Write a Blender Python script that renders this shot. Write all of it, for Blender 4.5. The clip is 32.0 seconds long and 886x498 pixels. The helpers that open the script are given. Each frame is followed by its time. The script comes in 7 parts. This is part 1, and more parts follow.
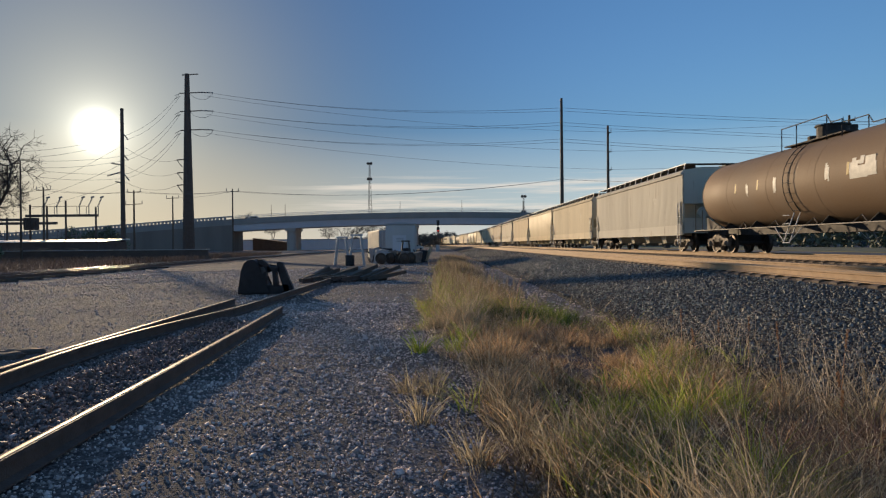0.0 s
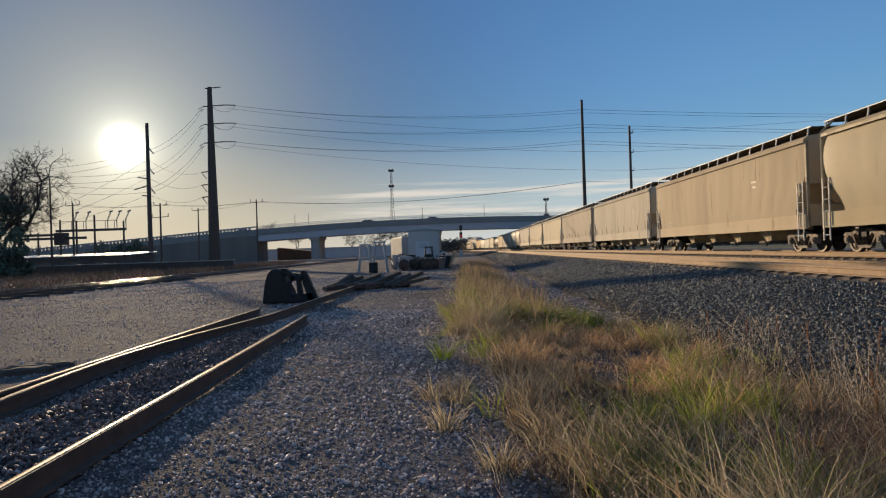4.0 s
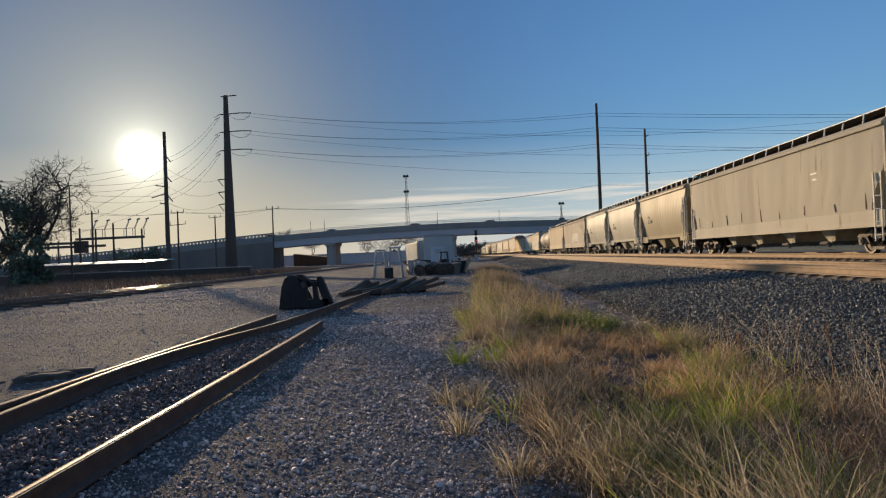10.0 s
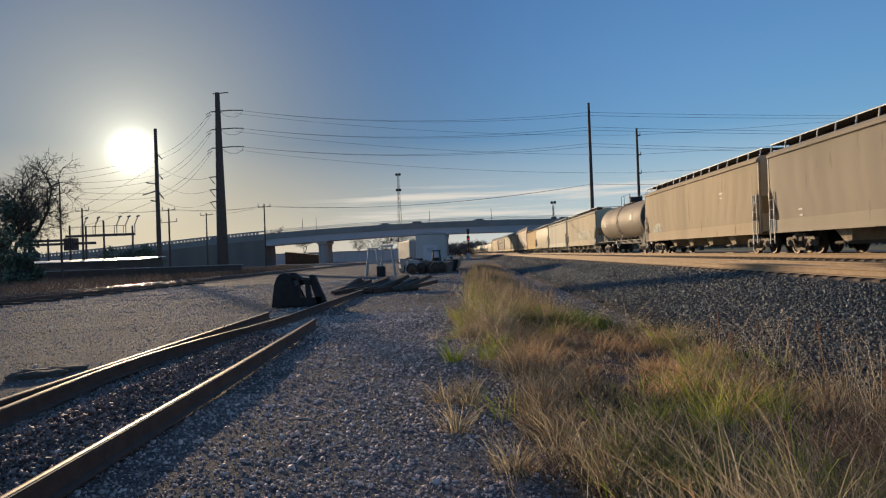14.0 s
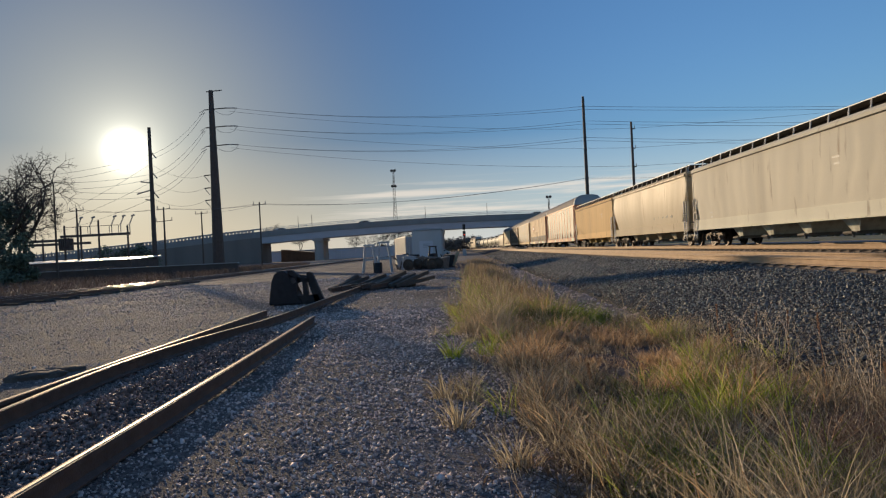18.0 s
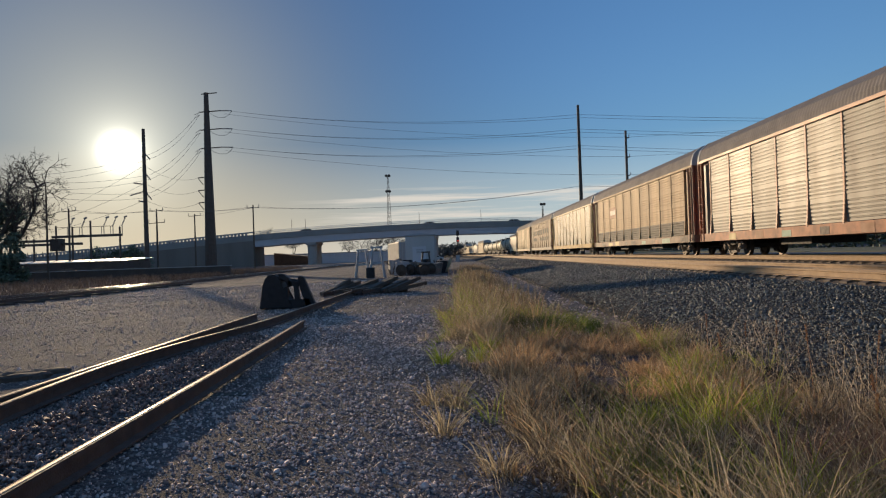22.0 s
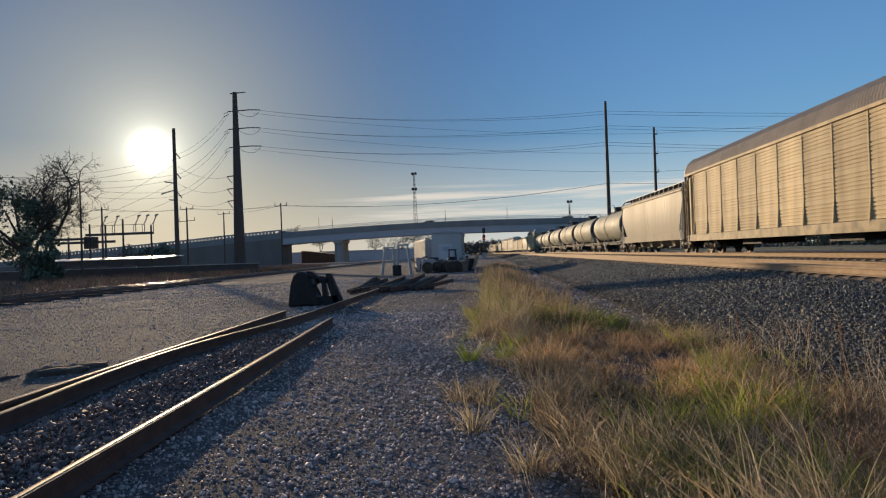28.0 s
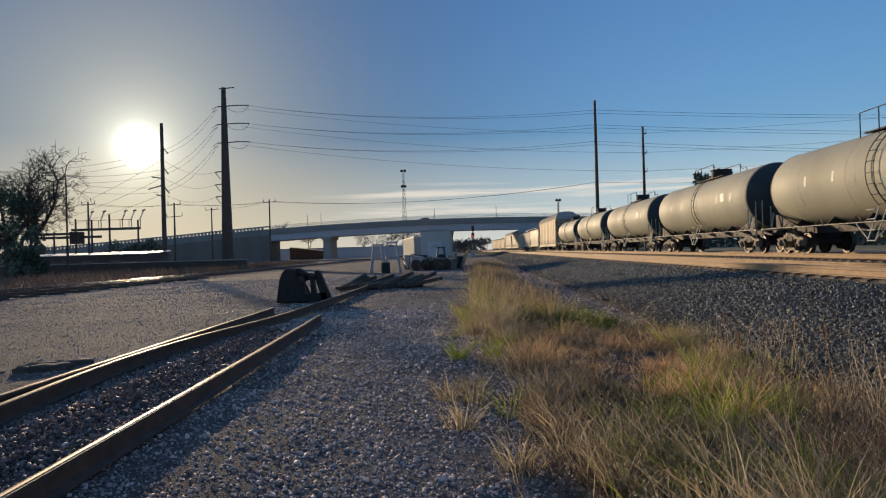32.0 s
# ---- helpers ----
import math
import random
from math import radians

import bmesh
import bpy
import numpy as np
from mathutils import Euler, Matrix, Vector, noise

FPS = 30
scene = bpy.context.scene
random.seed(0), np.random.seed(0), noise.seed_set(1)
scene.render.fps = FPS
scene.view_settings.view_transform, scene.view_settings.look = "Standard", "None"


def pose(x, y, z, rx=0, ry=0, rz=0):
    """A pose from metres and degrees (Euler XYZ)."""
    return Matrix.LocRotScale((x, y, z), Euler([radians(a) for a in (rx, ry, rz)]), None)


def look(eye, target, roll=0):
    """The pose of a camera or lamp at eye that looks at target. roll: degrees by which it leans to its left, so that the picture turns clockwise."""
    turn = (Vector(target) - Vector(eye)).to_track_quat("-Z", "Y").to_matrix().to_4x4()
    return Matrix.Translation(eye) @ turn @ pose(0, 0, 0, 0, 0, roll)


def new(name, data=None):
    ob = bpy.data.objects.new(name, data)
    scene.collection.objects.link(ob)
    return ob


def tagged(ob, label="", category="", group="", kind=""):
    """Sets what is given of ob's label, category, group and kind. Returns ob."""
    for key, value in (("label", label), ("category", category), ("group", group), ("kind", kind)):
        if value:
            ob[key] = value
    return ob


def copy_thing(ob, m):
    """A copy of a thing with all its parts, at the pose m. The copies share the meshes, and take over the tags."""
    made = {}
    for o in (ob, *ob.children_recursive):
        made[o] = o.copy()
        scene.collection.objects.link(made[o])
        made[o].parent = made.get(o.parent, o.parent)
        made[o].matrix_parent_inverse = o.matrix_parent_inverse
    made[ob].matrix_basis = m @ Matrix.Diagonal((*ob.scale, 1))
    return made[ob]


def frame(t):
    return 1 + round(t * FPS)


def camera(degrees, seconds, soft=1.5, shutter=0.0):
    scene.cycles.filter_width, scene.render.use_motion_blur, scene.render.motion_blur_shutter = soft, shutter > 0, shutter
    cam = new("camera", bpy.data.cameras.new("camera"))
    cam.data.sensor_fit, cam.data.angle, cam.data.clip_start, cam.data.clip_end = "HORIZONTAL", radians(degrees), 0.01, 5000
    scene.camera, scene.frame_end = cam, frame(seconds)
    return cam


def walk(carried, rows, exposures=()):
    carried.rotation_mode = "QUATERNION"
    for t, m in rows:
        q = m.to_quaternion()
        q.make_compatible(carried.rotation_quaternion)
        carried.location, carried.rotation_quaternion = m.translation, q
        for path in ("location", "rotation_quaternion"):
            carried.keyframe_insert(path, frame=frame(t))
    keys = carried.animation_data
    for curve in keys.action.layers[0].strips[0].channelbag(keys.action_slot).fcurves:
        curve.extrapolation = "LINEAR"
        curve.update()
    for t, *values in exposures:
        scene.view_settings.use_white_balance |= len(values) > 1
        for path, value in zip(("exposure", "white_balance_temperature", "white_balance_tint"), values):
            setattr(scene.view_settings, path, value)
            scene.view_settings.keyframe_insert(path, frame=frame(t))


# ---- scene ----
cam = camera(65.0, 32.0, soft=1.2, shutter=0.08)
PATH = [
    (0, (0.001, -0.005, 1.505), (0.016, 1.995, 1.491), -0.5),
    (0.5, (0.023, 0.027, 1.501), (0.027, 2.027, 1.49), -1.0),
    (1, (0.027, 0.03, 1.497), (0.023, 2.03, 1.484), -1.4),
    (1.5, (0.015, 0.045, 1.497), (0.002, 2.045, 1.48), -1.5),
    (2, (0.012, 0.041, 1.501), (-0.01, 2.041, 1.481), -1.5),
    (2.5, (0.013, 0.06, 1.498), (-0.016, 2.06, 1.481), -1.5),
    (3, (0.026, 0.052, 1.502), (-0.009, 2.052, 1.491), -1.5),
    (3.5, (0.03, 0.023, 1.507), (-0.011, 2.023, 1.504), -1.6),
    (5.5, (-0.001, 0.028, 1.505), (-0.089, 2.026, 1.514), -2.6),
    (6, (-0.016, 0.037, 1.503), (-0.107, 2.035, 1.513), -2.6),
    (6.5, (-0.016, 0.003, 1.5), (-0.104, 2.001, 1.513), -2.6),
    (7, (-0.006, -0.013, 1.5), (-0.094, 1.985, 1.518), -2.5),
    (7.5, (0.0, 0.004, 1.503), (-0.091, 2.001, 1.528), -2.4),
    (8, (0.005, 0.012, 1.5), (-0.09, 2.01, 1.532), -2.4),
    (8.5, (0.019, 0.01, 1.505), (-0.081, 2.007, 1.538), -2.5),
    (9, (0.028, 0.011, 1.501), (-0.074, 2.008, 1.531), -2.5),
    (9.5, (0.029, 0.026, 1.499), (-0.07, 2.023, 1.524), -2.5),
    (10, (0.032, 0.024, 1.498), (-0.063, 2.022, 1.517), -2.3),
    (10.5, (0.026, 0.01, 1.5), (-0.064, 2.008, 1.514), -2.0),
    (11, (0.018, 0.017, 1.494), (-0.069, 2.015, 1.504), -1.7),
    (11.5, (0.006, 0.013, 1.494), (-0.079, 2.011, 1.502), -1.5),
    (12, (-0.001, 0.017, 1.496), (-0.086, 2.015, 1.502), -1.6),
    (12.5, (-0.003, 0.022, 1.498), (-0.087, 2.021, 1.505), -1.7),
    (13, (-0.001, 0.02, 1.502), (-0.08, 2.018, 1.511), -1.9),
    (13.5, (0.001, 0.003, 1.503), (-0.074, 2.001, 1.514), -2.1),
    (14, (-0.001, -0.003, 1.5), (-0.073, 1.996, 1.514), -2.1),
    (14.5, (0.003, 0.004, 1.504), (-0.066, 2.003, 1.518), -2.3),
    (16.5, (-0.009, -0.028, 1.502), (-0.059, 1.971, 1.516), -2.6),
    (17, (-0.012, -0.016, 1.504), (-0.062, 1.984, 1.514), -2.7),
    (17.5, (-0.02, -0.02, 1.504), (-0.075, 1.979, 1.51), -2.8),
    (18, (-0.032, 0.004, 1.502), (-0.093, 2.003, 1.503), -2.8),
    (18.5, (-0.039, -0.01, 1.505), (-0.107, 1.989, 1.504), -2.6),
    (19, (-0.03, -0.007, 1.505), (-0.104, 1.991, 1.509), -2.4),
    (19.5, (-0.033, -0.01, 1.507), (-0.107, 1.989, 1.523), -2.1),
    (20, (-0.029, -0.012, 1.511), (-0.097, 1.987, 1.539), -1.8),
    (20.5, (-0.023, -0.014, 1.511), (-0.079, 1.985, 1.543), -1.6),
    (21, (-0.015, 0.007, 1.508), (-0.063, 2.007, 1.536), -1.6),
    (21.5, (-0.003, 0.032, 1.505), (-0.044, 2.031, 1.527), -1.7),
    (22, (0.009, 0.037, 1.502), (-0.033, 2.037, 1.519), -2.0),
    (22.5, (0.005, 0.036, 1.502), (-0.047, 2.036, 1.516), -2.1),
    (23, (0.005, 0.023, 1.504), (-0.064, 2.022, 1.512), -2.1),
    (23.5, (-0.001, 0.035, 1.5), (-0.084, 2.034, 1.502), -2.1),
    (24, (-0.015, 0.041, 1.499), (-0.104, 2.039, 1.495), -1.9),
    (24.5, (-0.032, 0.019, 1.502), (-0.124, 2.017, 1.495), -1.7),
    (25, (-0.041, -0.007, 1.501), (-0.133, 1.991, 1.496), -1.6),
    (25.5, (-0.048, -0.011, 1.502), (-0.144, 1.987, 1.502), -1.6),
    (27.5, (-0.033, -0.018, 1.498), (-0.15, 1.979, 1.508), -2.0),
    (28, (-0.011, 0.0, 1.497), (-0.128, 1.997, 1.51), -2.0),
    (28.5, (0.006, 0.016, 1.501), (-0.104, 2.012, 1.52), -2.0),
    (29, (0.013, 0.03, 1.5), (-0.087, 2.028, 1.526), -1.9),
    (29.5, (0.008, 0.036, 1.5), (-0.081, 2.034, 1.531), -1.8),
    (30, (0.0, 0.022, 1.5), (-0.08, 2.02, 1.532), -1.7),
    (30.5, (-0.011, 0.016, 1.499), (-0.087, 2.014, 1.53), -1.5),
    (31, (-0.02, -0.003, 1.503), (-0.096, 1.995, 1.528), -1.5),
    (31.5, (-0.019, -0.005, 1.501), (-0.1, 1.993, 1.517), -1.6),
    (32, (-0.023, -0.003, 1.505), (-0.108, 1.995, 1.51), -1.6),
]
walk(cam, [(t, look(eye, target, roll)) for t, eye, target, roll in PATH], [(t, stops, 5850, 10) for t, stops in ((0, 0.40), (10.5, 0.40), (12, 0.34), (13.5, 0.40), (19, 0.42), (21, 0.37), (25.5, 0.36), (28, 0.40), (30, 0.42), (32, 0.42))])

# ---- light ----
SUN_AZ, SUN_EL = radians(-25.9), radians(8.5)
SUN_DIR = Vector((math.sin(SUN_AZ) * math.cos(SUN_EL), math.cos(SUN_AZ) * math.cos(SUN_EL), math.sin(SUN_EL)))


def build_light():
    world = bpy.data.worlds.new("sky")
    scene.world = world
    world.use_nodes = True
    nt = world.node_tree
    nt.nodes.clear()
    N = nt.nodes.new
    out, bg = N("ShaderNodeOutputWorld"), N("ShaderNodeBackground")
    sky = N("ShaderNodeTexSky")
    sky.sky_type, sky.sun_disc = "NISHITA", False
    sky.sun_elevation, sky.sun_rotation = SUN_EL, SUN_AZ
    sky.air_density, sky.dust_density, sky.ozone_density = 1.0, 0.15, 3.4
    tc = N("ShaderNodeTexCoord")
    norm = N("ShaderNodeVectorMath")
    norm.operation = "NORMALIZE"
    nt.links.new(tc.outputs["Generated"], norm.inputs[0])
    # thin cirrus streaks low over the horizon
    sep = N("ShaderNodeSeparateXYZ")
    nt.links.new(norm.outputs[0], sep.inputs[0])
    mp = N("ShaderNodeMapping")
    mp.inputs["Scale"].default_value = (2.4, 2.4, 64)
    nt.links.new(norm.outputs[0], mp.inputs[0])
    nz = N("ShaderNodeTexNoise")
    nz.inputs["Scale"].default_value, nz.inputs["Detail"].default_value, nz.inputs["Roughness"].default_value = 1.6, 6, 0.6
    nt.links.new(mp.outputs[0], nz.inputs[0])
    cr = N("ShaderNodeValToRGB")
    cr.color_ramp.elements[0].position, cr.color_ramp.elements[1].position = 0.49, 0.64
    nt.links.new(nz.outputs[0], cr.inputs[0])
    hz = N("ShaderNodeValToRGB")
    e = hz.color_ramp.elements
    e[0].position, e[0].color = 0.030, (0, 0, 0, 1)
    e[1].position, e[1].color = 0.055, (1, 1, 1, 1)
    for pos, v in ((0.085, 1.0), (0.105, 0.0)):
        k = e.new(pos)
        k.color = (v, v, v, 1)
    nt.links.new(sep.outputs[2], hz.inputs[0])
    mul = N("ShaderNodeMath")
    mul.operation = "MULTIPLY"
    nt.links.new(cr.outputs[0], mul.inputs[0])
    nt.links.new(hz.outputs[0], mul.inputs[1])
    # the streaks lie away from the sun
    part_of = N("ShaderNodeMapRange")
    part_of.inputs["From Min"].default_value, part_of.inputs["From Max"].default_value = -0.24, -0.12
    nt.links.new(sep.outputs[0], part_of.inputs["Value"])
    there = N("ShaderNodeMath")
    there.operation = "MULTIPLY"
    nt.links.new(mul.outputs[0], there.inputs[0])
    nt.links.new(part_of.outputs[0], there.inputs[1])
    mul = there
    half = N("ShaderNodeMath")
    half.operation = "MULTIPLY"
    half.inputs[1].default_value = 0.75
    nt.links.new(mul.outputs[0], half.inputs[0])
    cl = N("ShaderNodeMix")
    cl.data_type = "RGBA"
    cl.inputs[7].default_value = (3.0, 2.55, 2.0, 1)
    nt.links.new(half.outputs[0], cl.inputs[0])
    # haze that evens out the brightness towards the sun
    bw = N("ShaderNodeRGBToBW")
    nt.links.new(sky.outputs[0], bw.inputs[0])
    den = N("ShaderNodeMath")
    den.operation, den.inputs[1].default_value, den.inputs[2].default_value = "MULTIPLY_ADD", 0.42, 1.0
    nt.links.new(bw.outputs[0], den.inputs[0])
    inv = N("ShaderNodeMath")
    inv.operation, inv.inputs[0].default_value = "DIVIDE", 1.0
    nt.links.new(den.outputs[0], inv.inputs[1])
    even = N("ShaderNodeVectorMath")
    even.operation = "SCALE"
    nt.links.new(sky.outputs[0], even.inputs[0])
    nt.links.new(inv.outputs[0], even.inputs["Scale"])
    # broad thin haze: it dulls the blue round the sun, pales the rim of the sky and leaves the top deeper
    dot0 = N("ShaderNodeVectorMath")
    dot0.operation = "DOT_PRODUCT"
    dot0.inputs[1].default_value = SUN_DIR
    nt.links.new(norm.outputs[0], dot0.inputs[0])
    top = N("ShaderNodeMath")
    top.operation, top.inputs[1].default_value = "MAXIMUM", 0.0
    nt.links.new(dot0.outputs["Value"], top.inputs[0])
    five = N("ShaderNodeMath")
    five.operation, five.inputs[1].default_value = "POWER", 5.0
    nt.links.new(top.outputs[0], five.inputs[0])
    less = N("ShaderNodeMath")
    less.operation, less.inputs[1].default_value, less.inputs[2].default_value = "MULTIPLY_ADD", -0.67, 1.0
    nt.links.new(five.outputs[0], less.inputs[0])
    dull = N("ShaderNodeVectorMath")
    dull.operation = "SCALE"
    nt.links.new(even.outputs[0], dull.inputs[0])
    nt.links.new(less.outputs[0], dull.inputs["Scale"])
    deep = N("ShaderNodeMapRange")
    deep.inputs["From Min"].default_value, deep.inputs["From Max"].default_value = 0.13, 0.36
    deep.inputs["To Min"].default_value, deep.inputs["To Max"].default_value = 1.0, 0.84
    nt.links.new(sep.outputs[2], deep.inputs["Value"])
    blue = N("ShaderNodeVectorMath")
    blue.operation = "SCALE"
    nt.links.new(dull.outputs[0], blue.inputs[0])
    nt.links.new(deep.outputs[0], blue.inputs["Scale"])
    dull = blue
    rim = N("ShaderNodeValToRGB")
    r = rim.color_ramp.elements
    r[0].position, r[0].color = 0.0, (0.8, 0.8, 0.8, 1)
    r[1].position, r[1].color = 0.16, (0, 0, 0, 1)
    nt.links.new(sep.outputs[2], rim.inputs[0])
    # warm dust round the sun
    near = N("ShaderNodeMath")
    near.operation, near.inputs[1].default_value = "POWER", 34.0
    nt.links.new(top.outputs[0], near.inputs[0])
    dust = N("ShaderNodeMath")
    dust.operation, dust.inputs[1].default_value = "MULTIPLY", 0.6
    nt.links.new(near.outputs[0], dust.inputs[0])
    cool = N("ShaderNodeMix")
    cool.data_type, cool.blend_type = "RGBA", "MULTIPLY"
    cool.inputs[7].default_value = (0.88, 0.99, 1.16, 1)
    nt.links.new(five.outputs[0], cool.inputs[0])
    nt.links.new(dull.outputs[0], cool.inputs[6])
    warm = N("ShaderNodeMix")
    warm.data_type = "RGBA"
    warm.inputs[7].default_value = (1.50, 1.46, 1.27, 1)
    nt.links.new(dust.outputs[0], warm.inputs[0])
    nt.links.new(cool.outputs[2], warm.inputs[6])
    edge = N("ShaderNodeMix")
    edge.data_type = "RGBA"
    edge.inputs[6].default_value, edge.inputs[7].default_value = (2.5, 2.6, 2.55, 1), (2.9, 2.2, 1.3, 1)
    low = N("ShaderNodeMath")
    low.operation, low.inputs[1].default_value = "POWER", 11.0
    nt.links.new(top.outputs[0], low.inputs[0])
    nt.links.new(low.outputs[0], edge.inputs[0])
    pale = N("ShaderNodeMix")
    pale.data_type = "RGBA"
    nt.links.new(edge.outputs[2], pale.inputs[7])
    nt.links.new(rim.outputs[0], pale.inputs[0])
    nt.links.new(warm.outputs[2], pale.inputs[6])
    nt.links.new(pale.outputs[2], cl.inputs[6])
    # the sun's own disc and the aureole that haze makes round it
    dot = N("ShaderNodeVectorMath")
    dot.operation = "DOT_PRODUCT"
    dot.inputs[1].default_value = SUN_DIR
    nt.links.new(norm.outputs[0], dot.inputs[0])
    total = cl.outputs[2]
    for power, gain in ((9000, (30, 27, 20)), (1500, (2.0, 1.8, 1.3)), (350, (1.15, 1.0, 0.66)), (60, (0.46, 0.39, 0.22))):
        pw = N("ShaderNodeMath")
        pw.operation = "POWER"
        pw.inputs[1].default_value = power
        mx = N("ShaderNodeMath")
        mx.operation = "MAXIMUM"
        mx.inputs[1].default_value = 0.0
        nt.links.new(dot.outputs["Value"], mx.inputs[0])
        nt.links.new(mx.outputs[0], pw.inputs[0])
        sc = N("ShaderNodeVectorMath")
        sc.operation = "SCALE"
        sc.inputs[0].default_value = gain
        nt.links.new(pw.outputs[0], sc.inputs["Scale"])
        ad = N("ShaderNodeVectorMath")
        ad.operation = "ADD"
        nt.links.new(total, ad.inputs[0])
        nt.links.new(sc.outputs[0], ad.inputs[1])
        total = ad.outputs[0]
    nt.links.new(total, bg.inputs[0])
    bg.inputs[1].default_value = 0.22
    nt.links.new(bg.outputs[0], out.inputs[0])
    sun = bpy.data.lights.new("sun", "SUN")
    sun.energy, sun.angle, sun.color = 3.6, radians(0.6), (1.0, 0.70, 0.39)
    ob = new("sun", sun)
    ob.matrix_world = look(SUN_DIR * 100, (0, 0, 0))


build_light()

# ---- materials ----


def mat(name, color, rough=0.8, metal=0.0, scale=3.0, var=0.35, bump=0.2, fine=40.0, dirt=None, own=False, streak=False, spec=0.5, rnd=0.0, glow=None, trans=0.0, rust=0.0):
    """Paint or raw surface with coarse stains, fine grain and relief. own: takes the object's own colour."""
    m = bpy.data.materials.new(name)
    m.use_nodes = True
    nt = m.node_tree
    N, L = nt.nodes.new, nt.links.new
    b = nt.nodes["Principled BSDF"]
    tc = N("ShaderNodeTexCoord")
    vec = tc.outputs["Object"]
    if streak:
        mp = N("ShaderNodeMapping")
        mp.inputs["Scale"].default_value = (1, 1, 0.12)
        L(vec, mp.inputs[0])
        svec = mp.outputs[0]
    else:
        svec = vec
    n1, n2 = N("ShaderNodeTexNoise"), N("ShaderNodeTexNoise")
    n1.inputs["Scale"].default_value, n1.inputs["Detail"].default_value = scale, 5
    n2.inputs["Scale"].default_value, n2.inputs["Detail"].default_value = fine, 3
    L(svec, n1.inputs["Vector"])
    L(vec, n2.inputs["Vector"])
    base = N("ShaderNodeRGB")
    base.outputs[0].default_value = (*color, 1)
    col = base.outputs[0]
    if own:
        oi = N("ShaderNodeObjectInfo")
        col = oi.outputs["Color"]
    # coarse stain towards dirt
    mix = N("ShaderNodeMix")
    mix.data_type = "RGBA"
    d = dirt or tuple(c * (1 - var) for c in color)
    rp = N("ShaderNodeValToRGB")
    rp.color_ramp.elements[0].position, rp.color_ramp.elements[1].position = 0.42, 0.72
    L(n1.outputs[0], rp.inputs[0])
    k = N("ShaderNodeMath")
    k.operation = "MULTIPLY"
    k.inputs[1].default_value = min(1.0, var * 1.6)
    L(rp.outputs[0], k.inputs[0])
    L(k.outputs[0], mix.inputs[0])
    L(col, mix.inputs[6])
    mix.inputs[7].default_value = (*d, 1)
    hsv = N("ShaderNodeHueSaturation")
    mr = N("ShaderNodeMapRange")
    mr.inputs["To Min"].default_value, mr.inputs["To Max"].default_value = 1 - 0.6 * var, 1 + 0.6 * var
    L(n2.outputs[0], mr.inputs[0])
    val = mr.outputs[0]
    if rnd:
        gi = N("ShaderNodeNewGeometry")
        r2 = N("ShaderNodeMapRange")
        r2.inputs["To Min"].default_value, r2.inputs["To Max"].default_value = 1 - rnd, 1 + rnd
        L(gi.outputs["Random Per Island"], r2.inputs[0])
        mm = N("ShaderNodeMath")
        mm.operation = "MULTIPLY"
        L(val, mm.inputs[0])
        L(r2.outputs[0], mm.inputs[1])
        val = mm.outputs[0]
    L(val, hsv.inputs["Value"])
    surface = mix.outputs[2]
    if rust:
        m2 = N("ShaderNodeMapping")
        m2.inputs["Scale"].default_value = (3.4, 3.4, 0.55)
        L(vec, m2.inputs[0])
        n3, r3, x3 = N("ShaderNodeTexNoise"), N("ShaderNodeValToRGB"), N("ShaderNodeMix")
        n3.inputs["Scale"].default_value, n3.inputs["Detail"].default_value = 1.0, 4
        L(m2.outputs[0], n3.inputs["Vector"])
        r3.color_ramp.elements[0].position, r3.color_ramp.elements[1].position = 0.64, 0.76
        r3.color_ramp.elements[1].color = (rust, rust, rust, 1)
        L(n3.outputs[0], r3.inputs[0])
        x3.data_type = "RGBA"
        x3.inputs[7].default_value = (0.16, 0.085, 0.04, 1)
        L(r3.outputs[0], x3.inputs[0])
        L(surface, x3.inputs[6])
        surface = x3.outputs[2]
    L(surface, hsv.inputs["Color"])
    L(hsv.outputs[0], b.inputs["Base Color"])
    rr = N("ShaderNodeMapRange")
    rr.inputs["To Min"].default_value, rr.inputs["To Max"].default_value = max(0.05, rough - 0.12), min(1, rough + 0.12)
    L(n1.outputs[0], rr.inputs[0])
    L(rr.outputs[0], b.inputs["Roughness"])
    b.inputs["Metallic"].default_value = metal
    b.inputs["Specular IOR Level"].default_value = spec
    if trans:
        b.inputs["Transmission Weight"].default_value = trans
    if bump:
        bp = N("ShaderNodeBump")
        bp.inputs["Strength"].default_value, bp.inputs["Distance"].default_value = bump, 0.02
        L(n2.outputs[0], bp.inputs["Height"])
        L(bp.outputs[0], b.inputs["Normal"])
    if glow:
        b.inputs["Emission Color"].default_value, b.inputs["Emission Strength"].default_value = (*glow, 1), 1.0
    return m


M = {}


